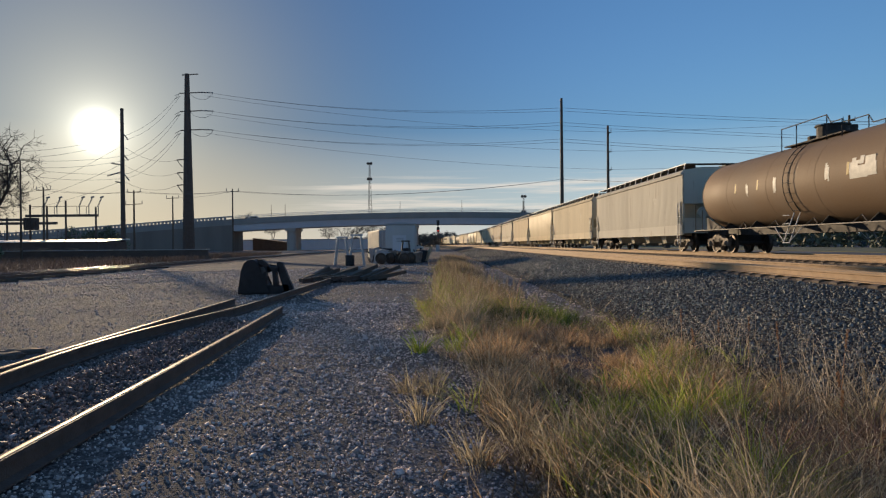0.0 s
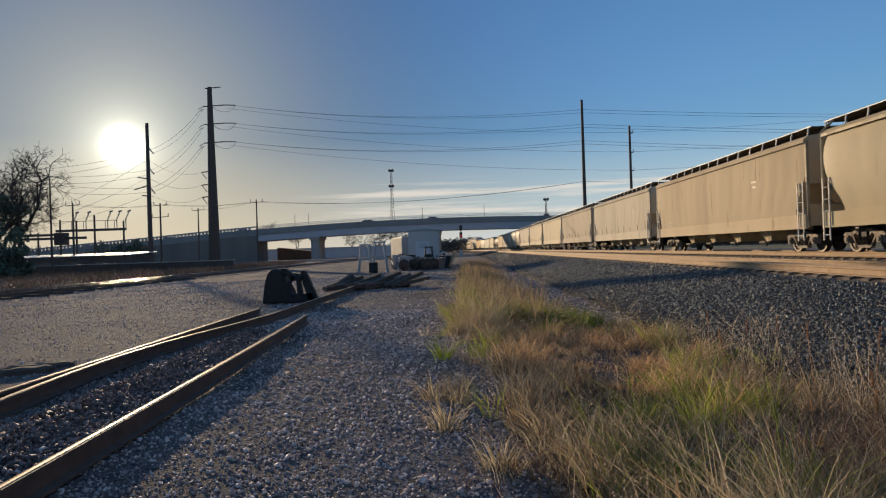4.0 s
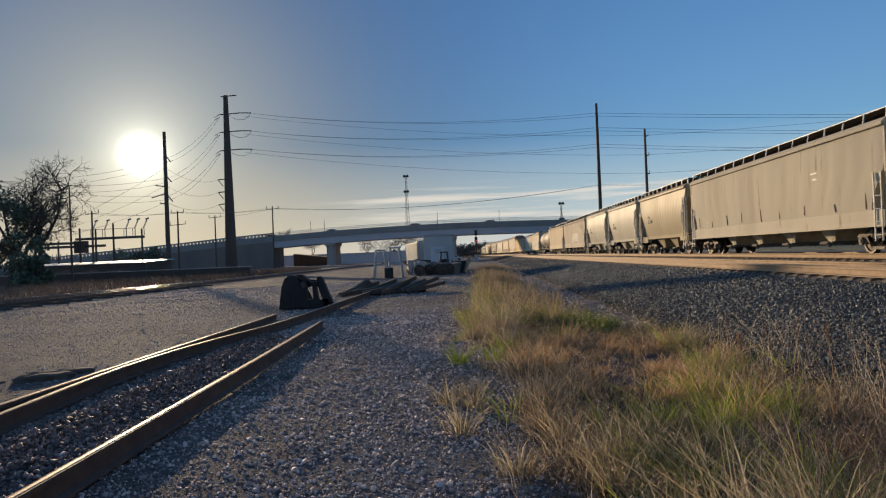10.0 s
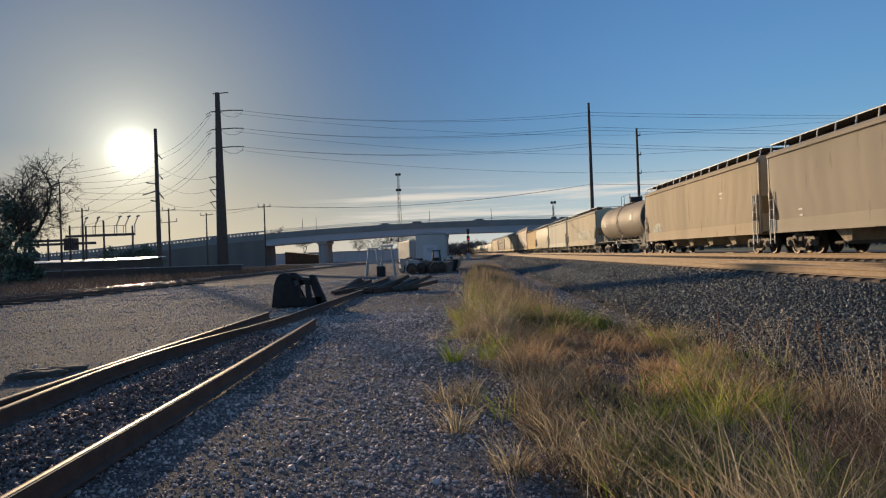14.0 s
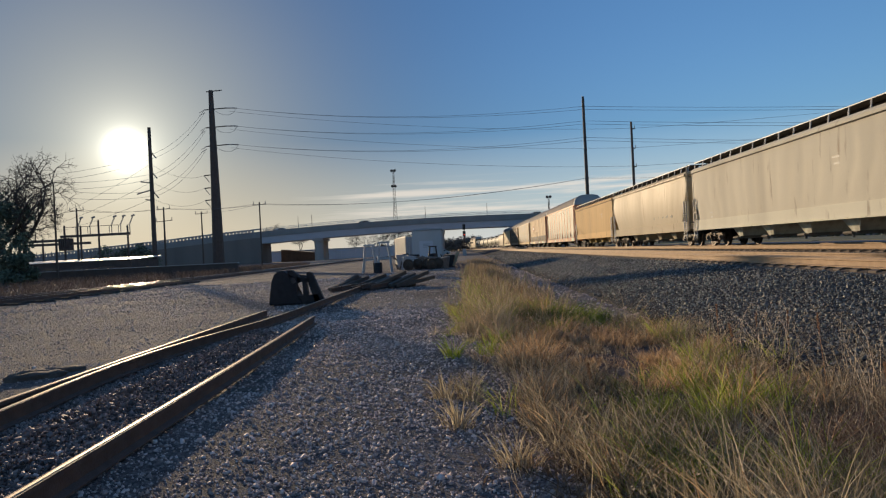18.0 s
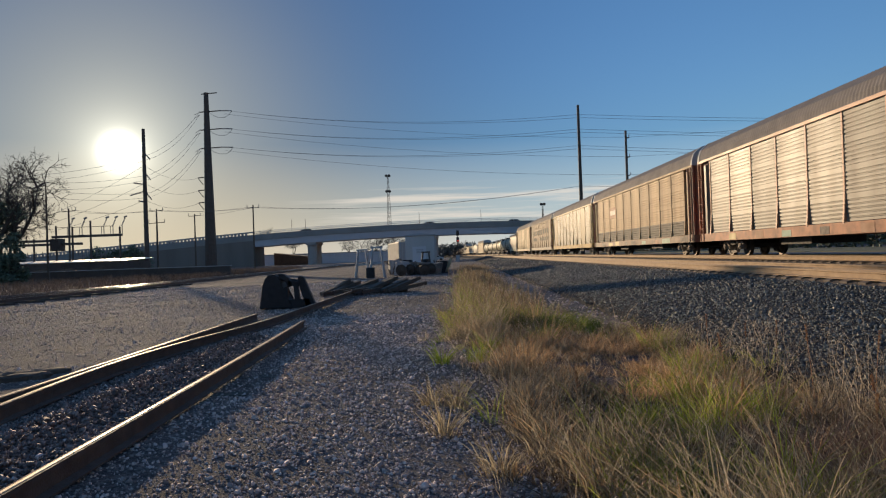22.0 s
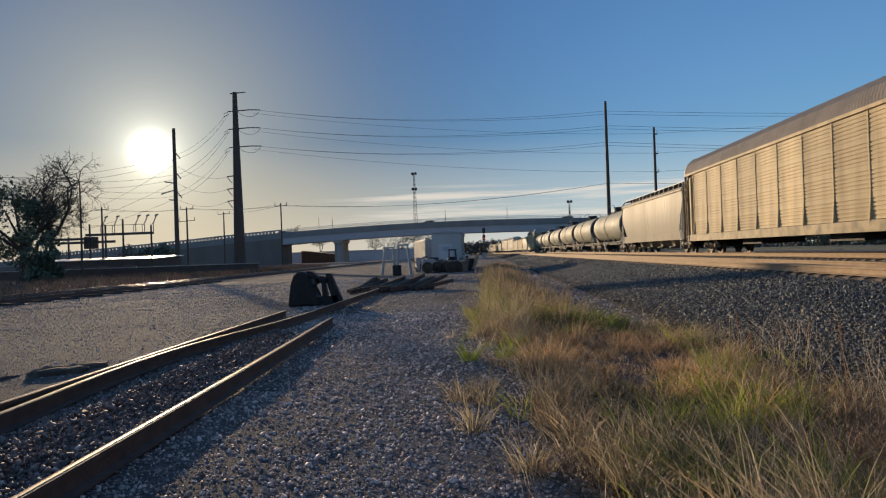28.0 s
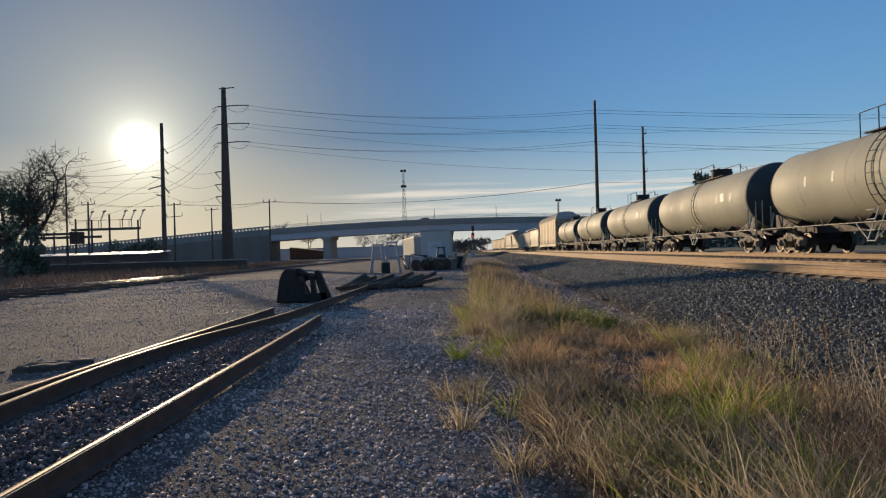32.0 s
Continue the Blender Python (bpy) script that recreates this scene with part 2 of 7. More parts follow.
def gravel_mat(name, light, dark, size):
    """Packed gravel: cells of stone of mixed tone over dirt, with patches."""
    m = bpy.data.materials.new(name)
    m.use_nodes = True
    nt = m.node_tree
    N, L = nt.nodes.new, nt.links.new
    b = nt.nodes["Principled BSDF"]
    tc = N("ShaderNodeTexCoord")
    vo = N("ShaderNodeTexVoronoi")
    vo.inputs["Scale"].default_value = 1 / size
    L(tc.outputs["Object"], vo.inputs["Vector"])
    bw = N("ShaderNodeSeparateColor")
    L(vo.outputs["Color"], bw.inputs[0])
    n1, n2 = N("ShaderNodeTexNoise"), N("ShaderNodeTexNoise")
    n1.inputs["Scale"].default_value, n1.inputs["Detail"].default_value = 0.35, 6
    n2.inputs["Scale"].default_value, n2.inputs["Detail"].default_value = 7.0, 5
    L(tc.outputs["Object"], n1.inputs["Vector"])
    L(tc.outputs["Object"], n2.inputs["Vector"])
    ad = N("ShaderNodeMath")
    ad.operation = "MULTIPLY"
    L(bw.outputs[0], ad.inputs[0])
    L(n2.outputs[0], ad.inputs[1])
    rp = N("ShaderNodeValToRGB")
    rp.color_ramp.elements[0].position, rp.color_ramp.elements[0].color = 0.05, (*dark, 1)
    rp.color_ramp.elements[1].position, rp.color_ramp.elements[1].color = 0.62, (*light, 1)
    L(ad.outputs[0], rp.inputs[0])
    mx = N("ShaderNodeMix")
    mx.data_type, mx.blend_type = "RGBA", "MULTIPLY"
    mx.inputs[0].default_value = 1.0
    pr = N("ShaderNodeValToRGB")
    pr.color_ramp.elements[0].position, pr.color_ramp.elements[0].color = 0.3, (0.48, 0.44, 0.42, 1)
    pr.color_ramp.elements[1].position, pr.color_ramp.elements[1].color = 0.7, (1.15, 1.08, 1.05, 1)
    L(n1.outputs[0], pr.inputs[0])
    L(rp.outputs[0], mx.inputs[6])
    L(pr.outputs[0], mx.inputs[7])
    # hand-sized lumps and streaks of dirt
    n3 = N("ShaderNodeTexNoise")
    n3.inputs["Scale"].default_value, n3.inputs["Detail"].default_value, n3.inputs["Roughness"].default_value = 9.0, 8, 0.75
    L(tc.outputs["Object"], n3.inputs["Vector"])
    lumps = N("ShaderNodeMapRange")
    lumps.inputs["From Min"].default_value, lumps.inputs["From Max"].default_value = 0.3, 0.7
    lumps.inputs["To Min"].default_value, lumps.inputs["To Max"].default_value = 0.62, 1.3
    L(n3.outputs[0], lumps.inputs[0])
    tone = N("ShaderNodeHueSaturation")
    L(lumps.outputs[0], tone.inputs["Value"])
    L(mx.outputs[2], tone.inputs["Color"])
    L(tone.outputs[0], b.inputs["Base Color"])
    b.inputs["Roughness"].default_value = 0.95
    b.inputs["Diffuse Roughness"].default_value = 1.0
    b.inputs["Specular IOR Level"].default_value = 0.2
    hm = N("ShaderNodeMath")
    hm.operation = "SUBTRACT"
    L(bw.outputs[1], hm.inputs[0])
    L(vo.outputs["Distance"], hm.inputs[1])
    bp = N("ShaderNodeBump")
    bp.inputs["Strength"].default_value, bp.inputs["Distance"].default_value = 0.8, size * 0.6
    L(hm.outputs[0], bp.inputs["Height"])
    b2 = N("ShaderNodeBump")
    b2.inputs["Strength"].default_value, b2.inputs["Distance"].default_value = 0.7, 0.05
    L(n3.outputs[0], b2.inputs["Height"])
    L(b2.outputs[0], bp.inputs["Normal"])
    L(bp.outputs[0], b.inputs["Normal"])
    return m


M["gravel"] = gravel_mat("yard_gravel", (0.45, 0.36, 0.325), (0.15, 0.12, 0.11), 0.022)
M["ballast"] = gravel_mat("ballast_bed", (0.12, 0.122, 0.122), (0.022, 0.023, 0.024), 0.05)
M["stone"] = mat("crushed_stone", (0.60, 0.475, 0.41), 0.75, scale=5, var=0.4, bump=0.4, fine=60, rnd=0.6, spec=0.35)
M["crib_stone"] = mat("shaded_brown_stone", (0.27, 0.205, 0.175), 0.7, scale=5, var=0.4, bump=0.4, fine=60, rnd=0.6, spec=0.4)
M["ballast_stone"] = mat("ballast_stone", (0.125, 0.135, 0.122), 0.6, scale=5, var=0.4, bump=0.4, fine=50, rnd=0.75)
M["fines"] = mat("brown_fines", (0.075, 0.055, 0.04), 0.9, scale=1.5, var=0.35, bump=0.8, fine=30)
M["tank_head"] = mat("shade_dark_tank_end", (0.05, 0.055, 0.058), 0.8, scale=1.5, var=0.4, bump=0.1)
M["graffiti_white"] = mat("graffiti_white", (0.42, 0.42, 0.37), 0.7, scale=3, var=0.35, bump=0)
M["graffiti_green"] = mat("graffiti_green", (0.36, 0.48, 0.34), 0.7, scale=3, var=0.35, bump=0)
M["graffiti_grey"] = mat("graffiti_grey", (0.22, 0.21, 0.19), 0.7, scale=3, var=0.35, bump=0)
M["brown_patch"] = mat("brown_patch", (0.36, 0.17, 0.08), 0.7, scale=3, var=0.35, bump=0)
M["rail_side"] = mat("rusty_rail", (0.13, 0.083, 0.06), 0.75, metal=0.1, scale=6, var=0.4, bump=0.3, fine=60)
M["rail_head"] = mat("polished_rail_head", (0.42, 0.31, 0.20), 0.56, metal=0.6, scale=4, var=0.2, bump=0.05)
M["rail_shiny"] = mat("bright_rail_head", (0.55, 0.47, 0.38), 0.30, metal=0.9, scale=4, var=0.2, bump=0.02)
M["rail_dusty"] = mat("dusty_rail_side", (0.42, 0.285, 0.16), 0.8, metal=0.1, scale=5, var=0.3, bump=0.2)
M["tie_wood"] = mat("weathered_tie_wood", (0.11, 0.085, 0.065), 0.9, scale=5, var=0.45, bump=0.6, fine=30)
M["tie_concrete"] = mat("concrete_tie", (0.13, 0.098, 0.072), 0.85, scale=4, var=0.3, bump=0.3)
M["paint"] = mat("car_paint", (0.5, 0.5, 0.45), 0.78, scale=0.5, var=0.15, bump=0.05, fine=25, dirt=(0.26, 0.22, 0.17), own=True, streak=True, spec=0.12, rust=0.5)
M["gloss_paint"] = mat("glossy_car_paint", (0.5, 0.5, 0.45), 0.6, scale=0.5, var=0.15, bump=0.04, fine=25, dirt=(0.26, 0.22, 0.17), own=True, streak=True, spec=0.11, rust=0.5)
M["paint_trim"] = mat("car_trim_paint", (0.42, 0.40, 0.35), 0.55, scale=2, var=0.4, bump=0.1, fine=30, dirt=(0.12, 0.10, 0.08), own=True, spec=0.10)
M["dark_steel"] = mat("grimy_dark_steel", (0.045, 0.04, 0.037), 0.75, metal=0.3, scale=4, var=0.4, bump=0.3)
M["truck_steel"] = mat("dusty_cast_steel", (0.25, 0.21, 0.17), 0.8, metal=0.3, scale=5, var=0.5, bump=0.3)
M["wheel_steel"] = mat("wheel_steel", (0.09, 0.07, 0.055), 0.55, metal=0.7, scale=6, var=0.4, bump=0.1)
M["tank_paint"] = mat("tank_paint", (0.5, 0.5, 0.45), 0.66, scale=0.7, var=0.18, bump=0.03, fine=20, dirt=(0.26, 0.22, 0.17), own=True, streak=True, spec=0.12, rust=0.4)
M["galv"] = mat("galvanized_panel", (0.62, 0.60, 0.55), 0.46, metal=0.0, scale=1.2, var=0.3, bump=0.06, dirt=(0.30, 0.24, 0.18), own=True, streak=True, spec=0.10)
M["galv_bright"] = mat("bright_zinc_panel", (0.5, 0.5, 0.46), 0.42, metal=0.0, scale=1.2, var=0.35, bump=0.06, dirt=(0.28, 0.22, 0.15), own=True, streak=True, spec=0.09)
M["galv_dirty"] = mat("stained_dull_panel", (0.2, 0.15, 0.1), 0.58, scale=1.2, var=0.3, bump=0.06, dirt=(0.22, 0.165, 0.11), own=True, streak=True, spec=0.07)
M["rack_inside"] = mat("shaded_red_rack_steel", (0.11, 0.035, 0.025), 0.8, scale=2, var=0.4, bump=0.1)
M["dark_letter"] = mat("dark_stencil", (0.07, 0.065, 0.06), 0.7, scale=6, var=0.3, bump=0)
M["rack_roof"] = mat("rack_roof_metal", (0.22, 0.195, 0.175), 0.85, metal=0.1, scale=1.5, var=0.3, bump=0.1)
M["concrete"] = mat("bridge_concrete", (0.38, 0.34, 0.31), 0.85, scale=0.25, var=0.25, bump=0.2, fine=8, streak=True)
M["approach_wall"] = mat("stained_brown_wall", (0.20, 0.165, 0.14), 0.9, scale=0.2, var=0.35, bump=0.3, fine=6, streak=True)
# parapet in a darker grey than the girder
M["parapet"] = mat("grey_parapet", (0.27, 0.25, 0.23), 0.9, scale=0.3, var=0.3, bump=0.2, fine=8, streak=True)
M["girder"] = mat("pale_girder", (0.46, 0.44, 0.46), 0.8, scale=0.3, var=0.2, bump=0.1, fine=8)
M["grime"] = mat("brown_grime", (0.085, 0.068, 0.048), 0.8, scale=3, var=0.4, bump=0)
M["bare_steel"] = mat("bare_grey_steel", (0.17, 0.15, 0.12), 0.6, metal=0.0, scale=2, var=0.3, bump=0.1, spec=0.08)
M["graffiti_fill"] = mat("graffiti_fill", (0.20, 0.215, 0.17), 0.7, scale=3, var=0.35, bump=0)
M["steel_pole"] = mat("weathering_steel_pole", (0.10, 0.075, 0.06), 0.7, metal=0.4, scale=2, var=0.3, bump=0.1)
M["wood_pole"] = mat("pole_wood", (0.10, 0.075, 0.055), 0.9, scale=3, var=0.4, bump=0.4, fine=20)
M["wire"] = mat("wire_aluminium", (0.10, 0.10, 0.11), 0.6, metal=0.5, var=0.1, bump=0)
M["insulator"] = mat("insulator", (0.16, 0.14, 0.13), 0.4, var=0.2, bump=0)
M["white"] = mat("white_metal", (0.47, 0.47, 0.45), 0.55, scale=1.2, var=0.25, bump=0.05, streak=True)
M["white_wall"] = mat("white_panel_wall", (0.55, 0.56, 0.58), 0.7, scale=0.4, var=0.2, bump=0.05)
M["grey_door"] = mat("grey_panel", (0.34, 0.36, 0.37), 0.6, scale=1.5, var=0.2, bump=0.05)
M["rubber"] = mat("black_rubber", (0.02, 0.02, 0.022), 0.75, scale=5, var=0.3, bump=0.2)
M["cast_black"] = mat("blackened_cast_steel", (0.035, 0.030, 0.030), 0.7, metal=0.4, scale=5, var=0.4, bump=0.4)
M["yellow"] = mat("faded_yellow", (0.45, 0.30, 0.06), 0.6, scale=4, var=0.3, bump=0.1)
M["letter"] = mat("white_stencil", (0.60, 0.57, 0.48), 0.6, scale=6, var=0.3, bump=0)
M["bark"] = mat("bark", (0.075, 0.058, 0.045), 0.9, scale=3, var=0.4, bump=0.7, fine=12)
M["leaf"] = mat("dark_leaves", (0.10, 0.125, 0.08), 0.7, scale=0.8, var=0.4, bump=0, rnd=0.5)
M["leaf_far"] = mat("grey_brown_thicket", (0.14, 0.125, 0.105), 0.85, scale=0.5, var=0.3, bump=0, rnd=0.4)
M["asphalt"] = mat("asphalt", (0.06, 0.06, 0.062), 0.9, scale=1, var=0.3, bump=0.3)
M["lawn"] = mat("lawn", (0.13, 0.125, 0.05), 0.9, scale=0.4, var=0.4, bump=0.6, fine=10)
M["roof_light"] = mat("bright_metal_roof", (0.62, 0.62, 0.62), 0.5, metal=0.5, scale=0.05, var=0.05, bump=0)
M["brick_dark"] = mat("dark_brown_wall", (0.10, 0.07, 0.055), 0.85, scale=1, var=0.35, bump=0.3)
M["cladding"] = mat("dark_blue_cladding", (0.07, 0.08, 0.085), 0.8, scale=1, var=0.25, bump=0.1)
M["glass"] = mat("dark_glass", (0.02, 0.025, 0.03), 0.1, var=0.1, bump=0)
M["signal_red"] = mat("signal_red", (0.4, 0.02, 0.015), 0.4, var=0.1, bump=0, glow=(1.0, 0.06, 0.03))


def blade_mat(name, color, tip, glow_through=0.55):
    """Thin leaf that lets part of the light through."""
    m = bpy.data.materials.new(name)
    m.use_nodes = True
    nt = m.node_tree
    N, L = nt.nodes.new, nt.links.new
    nt.nodes.remove(nt.nodes["Principled BSDF"])
    out = nt.nodes["Material Output"]
    g = N("ShaderNodeNewGeometry")
    ramp = N("ShaderNodeValToRGB")
    e = ramp.color_ramp.elements
    e[0].color, e[1].color = (*[c * 0.55 for c in color], 1), (*tip, 1)
    k = e.new(0.5)
    k.color = (*color, 1)
    L(g.outputs["Random Per Island"], ramp.inputs[0])
    nz = N("ShaderNodeTexNoise")
    nz.inputs["Scale"].default_value = 1.1
    tc = N("ShaderNodeTexCoord")
    L(tc.outputs["Object"], nz.inputs["Vector"])
    hs = N("ShaderNodeHueSaturation")
    mr = N("ShaderNodeMapRange")
    mr.inputs["To Min"].default_value, mr.inputs["To Max"].default_value = 0.5, 1.5
    L(nz.outputs[0], mr.inputs[0])
    L(mr.outputs[0], hs.inputs["Value"])
    L(ramp.outputs[0], hs.inputs["Color"])
    d, t, mx = N("ShaderNodeBsdfDiffuse"), N("ShaderNodeBsdfTranslucent"), N("ShaderNodeMixShader")
    L(hs.outputs[0], d.inputs[0])
    L(hs.outputs[0], t.inputs[0])
    mx.inputs[0].default_value = glow_through
    L(d.outputs[0], mx.inputs[1])
    L(t.outputs[0], mx.inputs[2])
    L(mx.outputs[0], out.inputs[0])
    return m


M["grass_dry"] = blade_mat("dry_grass", (0.325, 0.268, 0.178), (0.56, 0.475, 0.32), 0.62)
M["grass_green"] = blade_mat("green_grass", (0.22, 0.29, 0.05), (0.44, 0.48, 0.11))
M["weed_red"] = blade_mat("red_brown_weed", (0.54, 0.345, 0.19), (0.74, 0.52, 0.29), 0.68)
M["grass_pale"] = blade_mat("pale_seed_grass", (0.44, 0.375, 0.27), (0.68, 0.58, 0.45), 0.72)
M["grass_tuft"] = blade_mat("bright_green_tuft", (0.32, 0.38, 0.05), (0.52, 0.55, 0.12))
M["grass_dark"] = blade_mat("shaded_green_grass", (0.12, 0.155, 0.05), (0.26, 0.30, 0.09), 0.4)
M["grass_far"] = blade_mat("weathered_grass", (0.27, 0.215, 0.14), (0.42, 0.345, 0.23))
M["thatch"] = blade_mat("shade_dark_thatch", (0.17, 0.12, 0.08), (0.28, 0.20, 0.13), 0.3)
M["thicket"] = blade_mat("dull_brown_thicket", (0.22, 0.145, 0.115), (0.34, 0.24, 0.18), 0.4)
M["plume"] = blade_mat("brown_seed_plume", (0.30, 0.17, 0.09), (0.45, 0.28, 0.16), 0.5)
M["brush"] = blade_mat("dark_brush", (0.15, 0.115, 0.09), (0.21, 0.16, 0.125), 0.2)

# ---- mesh helpers ----


def box(bm, x0, x1, y0, y1, z0, z1):
    v = [bm.verts.new((x, y, z)) for z in (z0, z1) for y in (y0, y1) for x in (x0, x1)]
    for f in ((0, 2, 3, 1), (4, 5, 7, 6), (0, 1, 5, 4), (2, 6, 7, 3), (0, 4, 6, 2), (1, 3, 7, 5)):
        bm.faces.new([v[i] for i in f])
    return v


def tube(bm, p, q, r0, r1=None, n=8):
    """A tapered round bar from p to q."""
    p, q = Vector(p), Vector(q)
    r1 = r0 if r1 is None else r1
    ax = (q - p).normalized()
    a = ax.orthogonal().normalized()
    b = ax.cross(a)
    rings = []
    for c, r in ((p, r0), (q, r1)):
        rings.append([bm.verts.new(c + r * (math.cos(2 * math.pi * i / n) * a + math.sin(2 * math.pi * i / n) * b)) for i in range(n)])
    for i in range(n):
        bm.faces.new((rings[0][i], rings[0][(i + 1) % n], rings[1][(i + 1) % n], rings[1][i]))
    bm.faces.new(rings[0][::-1])
    bm.faces.new(rings[1])


def prism(bm, poly, a, b, to):
    """A polygon of (u, v) pulled from a to b; to(u, v, w) gives the place."""
    n = len(poly)
    lo = [bm.verts.new(to(u, v, a)) for u, v in poly]
    hi = [bm.verts.new(to(u, v, b)) for u, v in poly]
    for i in range(n):
        bm.faces.new((lo[i], lo[(i + 1) % n], hi[(i + 1) % n], hi[i]))
    bm.faces.new(lo[::-1])
    bm.faces.new(hi)


def cable(bm, points, r, n=5):
    """One unbroken round bar through all the points."""
    pts = [Vector(p) for p in points]
    rings = []
    for i, p in enumerate(pts):
        d = (pts[min(i + 1, len(pts) - 1)] - pts[max(i - 1, 0)]).normalized()
        a = d.cross(Vector((0, 0, 1)) if abs(d.z) < 0.9 else Vector((1, 0, 0))).normalized()
        b = d.cross(a)
        rings.append([bm.verts.new(p + r * (math.cos(2 * math.pi * k / n) * a + math.sin(2 * math.pi * k / n) * b)) for k in range(n)])
    for q, s in zip(rings, rings[1:]):
        for k in range(n):
            bm.faces.new((q[k], q[(k + 1) % n], s[(k + 1) % n], s[k]))
    bm.faces.new(rings[0][::-1])
    bm.faces.new(rings[-1])


def along_y(u, v, w):
    return (u, w, v)


def along_x(u, v, w):
    return (w, u, v)


def along_z(u, v, w):
    return (u, v, w)


def mesh_of(bm, name, material, smooth=False):
    bmesh.ops.recalc_face_normals(bm, faces=bm.faces)
    me = bpy.data.meshes.new(name)
    bm.to_mesh(me)
    bm.free()
    me.materials.append(material)
    if smooth:
        me.polygons.foreach_set("use_smooth", [True] * len(me.polygons))
    return me


def part(name, bm, material, parent, label="", smooth=False, at=None):
    ob = new(name, mesh_of(bm, name, material, smooth))
    ob.parent = parent
    if at is not None:
        ob.matrix_basis = at
    if label:
        ob["label"] = label
    return ob


def same(name, other, parent, at, label=""):
    """Another object on the mesh of an earlier part."""
    ob = new(name, other.data)
    ob.parent, ob.matrix_basis = parent, at
    if label:
        ob["label"] = label
    return ob


def thing(name, label, category, group="", at=None):
    ob = tagged(new(name), label, category, group)
    ob.empty_display_size = 0.2
    if at is not None:
        ob.matrix_basis = at
    return ob


def solid(name, bm, material, label, category, group="", at=None, kind="", smooth=False):
    ob = tagged(new(name, mesh_of(bm, name, material, smooth)), label, category, group, kind)
    if at is not None:
        ob.matrix_basis = at
    return ob


def from_arrays(name, verts, faces, material, smooth=False):
    me = bpy.data.meshes.new(name)
    nv, nf, k = len(verts), len(faces), faces.shape[1]
    me.vertices.add(nv)
    me.vertices.foreach_set("co", np.asarray(verts, np.float32).ravel())
    me.loops.add(nf * k)
    me.loops.foreach_set("vertex_index", np.asarray(faces, np.int32).ravel())
    me.polygons.add(nf)
    me.polygons.foreach_set("loop_start", np.arange(0, nf * k, k, dtype=np.int32))
    me.update(calc_edges=True)
    me.validate()
    me.materials.append(material)
    if smooth:
        me.polygons.foreach_set("use_smooth", [True] * nf)
    return me


# ---- the line of the tracks ----
CURVE_Y, CURVE_R = 180.0, 1900.0


def bend(y):
    """How far the main line has swung to the left at y."""
    return 0.0 if y < CURVE_Y else -((y - CURVE_Y) ** 2) / (2 * CURVE_R)


def heading(y):
    return 0.0 if y < CURVE_Y else math.atan((y - CURVE_Y) / CURVE_R)


NEAR_X, FAR_X = 8.8, 14.0
NEAR_RAIL, FAR_RAIL = 0.92, 1.0

RAIL = [(-0.075, 0), (0.075, 0), (0.075, 0.015), (0.012, 0.03), (0.012, 0.125), (0.036, 0.135), (0.036, 0.172), (-0.036, 0.172), (-0.036, 0.135), (-0.012, 0.125), (-0.012, 0.03), (-0.075, 0.015)]


def sweep(bm, profile, stations):
    """A profile of (u, v) along stations of (x, y, z): u to the side, v up."""
    rings = []
    for i, (x, y, z) in enumerate(stations):
        a, b = stations[max(0, i - 1)], stations[min(len(stations) - 1, i + 1)]
        dx, dy = b[0] - a[0], b[1] - a[1]
        k = math.hypot(dx, dy)
        rings.append([bm.verts.new((x + u * dy / k, y - u * dx / k, z + v)) for u, v in profile])
    n = len(profile)
    for r, s in zip(rings, rings[1:]):
        for i in range(n):
            bm.faces.new((r[i], r[(i + 1) % n], s[(i + 1) % n], s[i]))
    bm.faces.new(rings[0][::-1])
    bm.faces.new(rings[-1])


def rail_thing(name, stations, label, category="rail", group="", side=None, head=None):
    """A rail with a worn running surface laid on its head."""
    t = thing(name, label, category, group)
    bm = bmesh.new()
    sweep(bm, RAIL, stations)
    part("rail_body", bm, side or M["rail_side"], t)
    bm = bmesh.new()
    sweep(bm, [(-0.018, 0.171), (0.018, 0.171), (0.013, 0.176), (-0.013, 0.176)], stations)
    part("running_surface", bm, head or M["rail_head"], t, "bright worn steel running surface")
    return t


MAIN_YS = [-620, -60, 0, 40, 80, 120, 160, 180] + list(range(200, 940, 20))

# ---- ground ----


def axis_steps(lo, hi, step, reach, grow=1.35):
    mid = list(np.arange(lo, hi + 1e-6, step))
    d, a, b = step, lo, hi
    left, right = [], []
    while a > -reach or b < reach:
        d *= grow
        a, b = a - d, b + d
        left.append(a), right.append(b)
    return np.array(left[::-1] + mid + right)


def lay(x, y):
    """Height of the natural ground."""
    z = 0.05 * noise.noise((x * 0.25, y * 0.25, 1.0)) + 0.018 * noise.noise((x * 1.7, y * 1.7, 5.0))
    swale = math.exp(-((x - 3.2) ** 2) / 3.0)
    rise = min(1.0, max(0.0, (x - 17.0 - bend(y)) / 4.0)) * 0.45
    fall = 0.10 * min(1.0, max(0.0, (-6.5 - x) / 6.0))
    return (z * min(1.0, 60.0 / (abs(x) + abs(y) + 1.0)) - 0.10 * swale * (1 if y < 80 else 0)) + rise - fall


def ground():
    xs, ys = axis_steps(-12, 9, 0.22, 3500), axis_steps(1.0, 34, 0.22, 3500)
    verts = [(x, y, lay(x, y)) for y in ys for x in xs]
    nx, ny = len(xs), len(ys)
    i, j = np.meshgrid(np.arange(nx - 1), np.arange(ny - 1))
    a = (j * nx + i).ravel()
    faces = np.stack([a, a + 1, a + nx + 1, a + nx], 1)
    me = from_arrays("ground", np.array(verts), faces, M["gravel"], True)
    tagged(new("ground", me), "grey purple gravel and dirt yard ground", "ground", kind="structure")


ground()


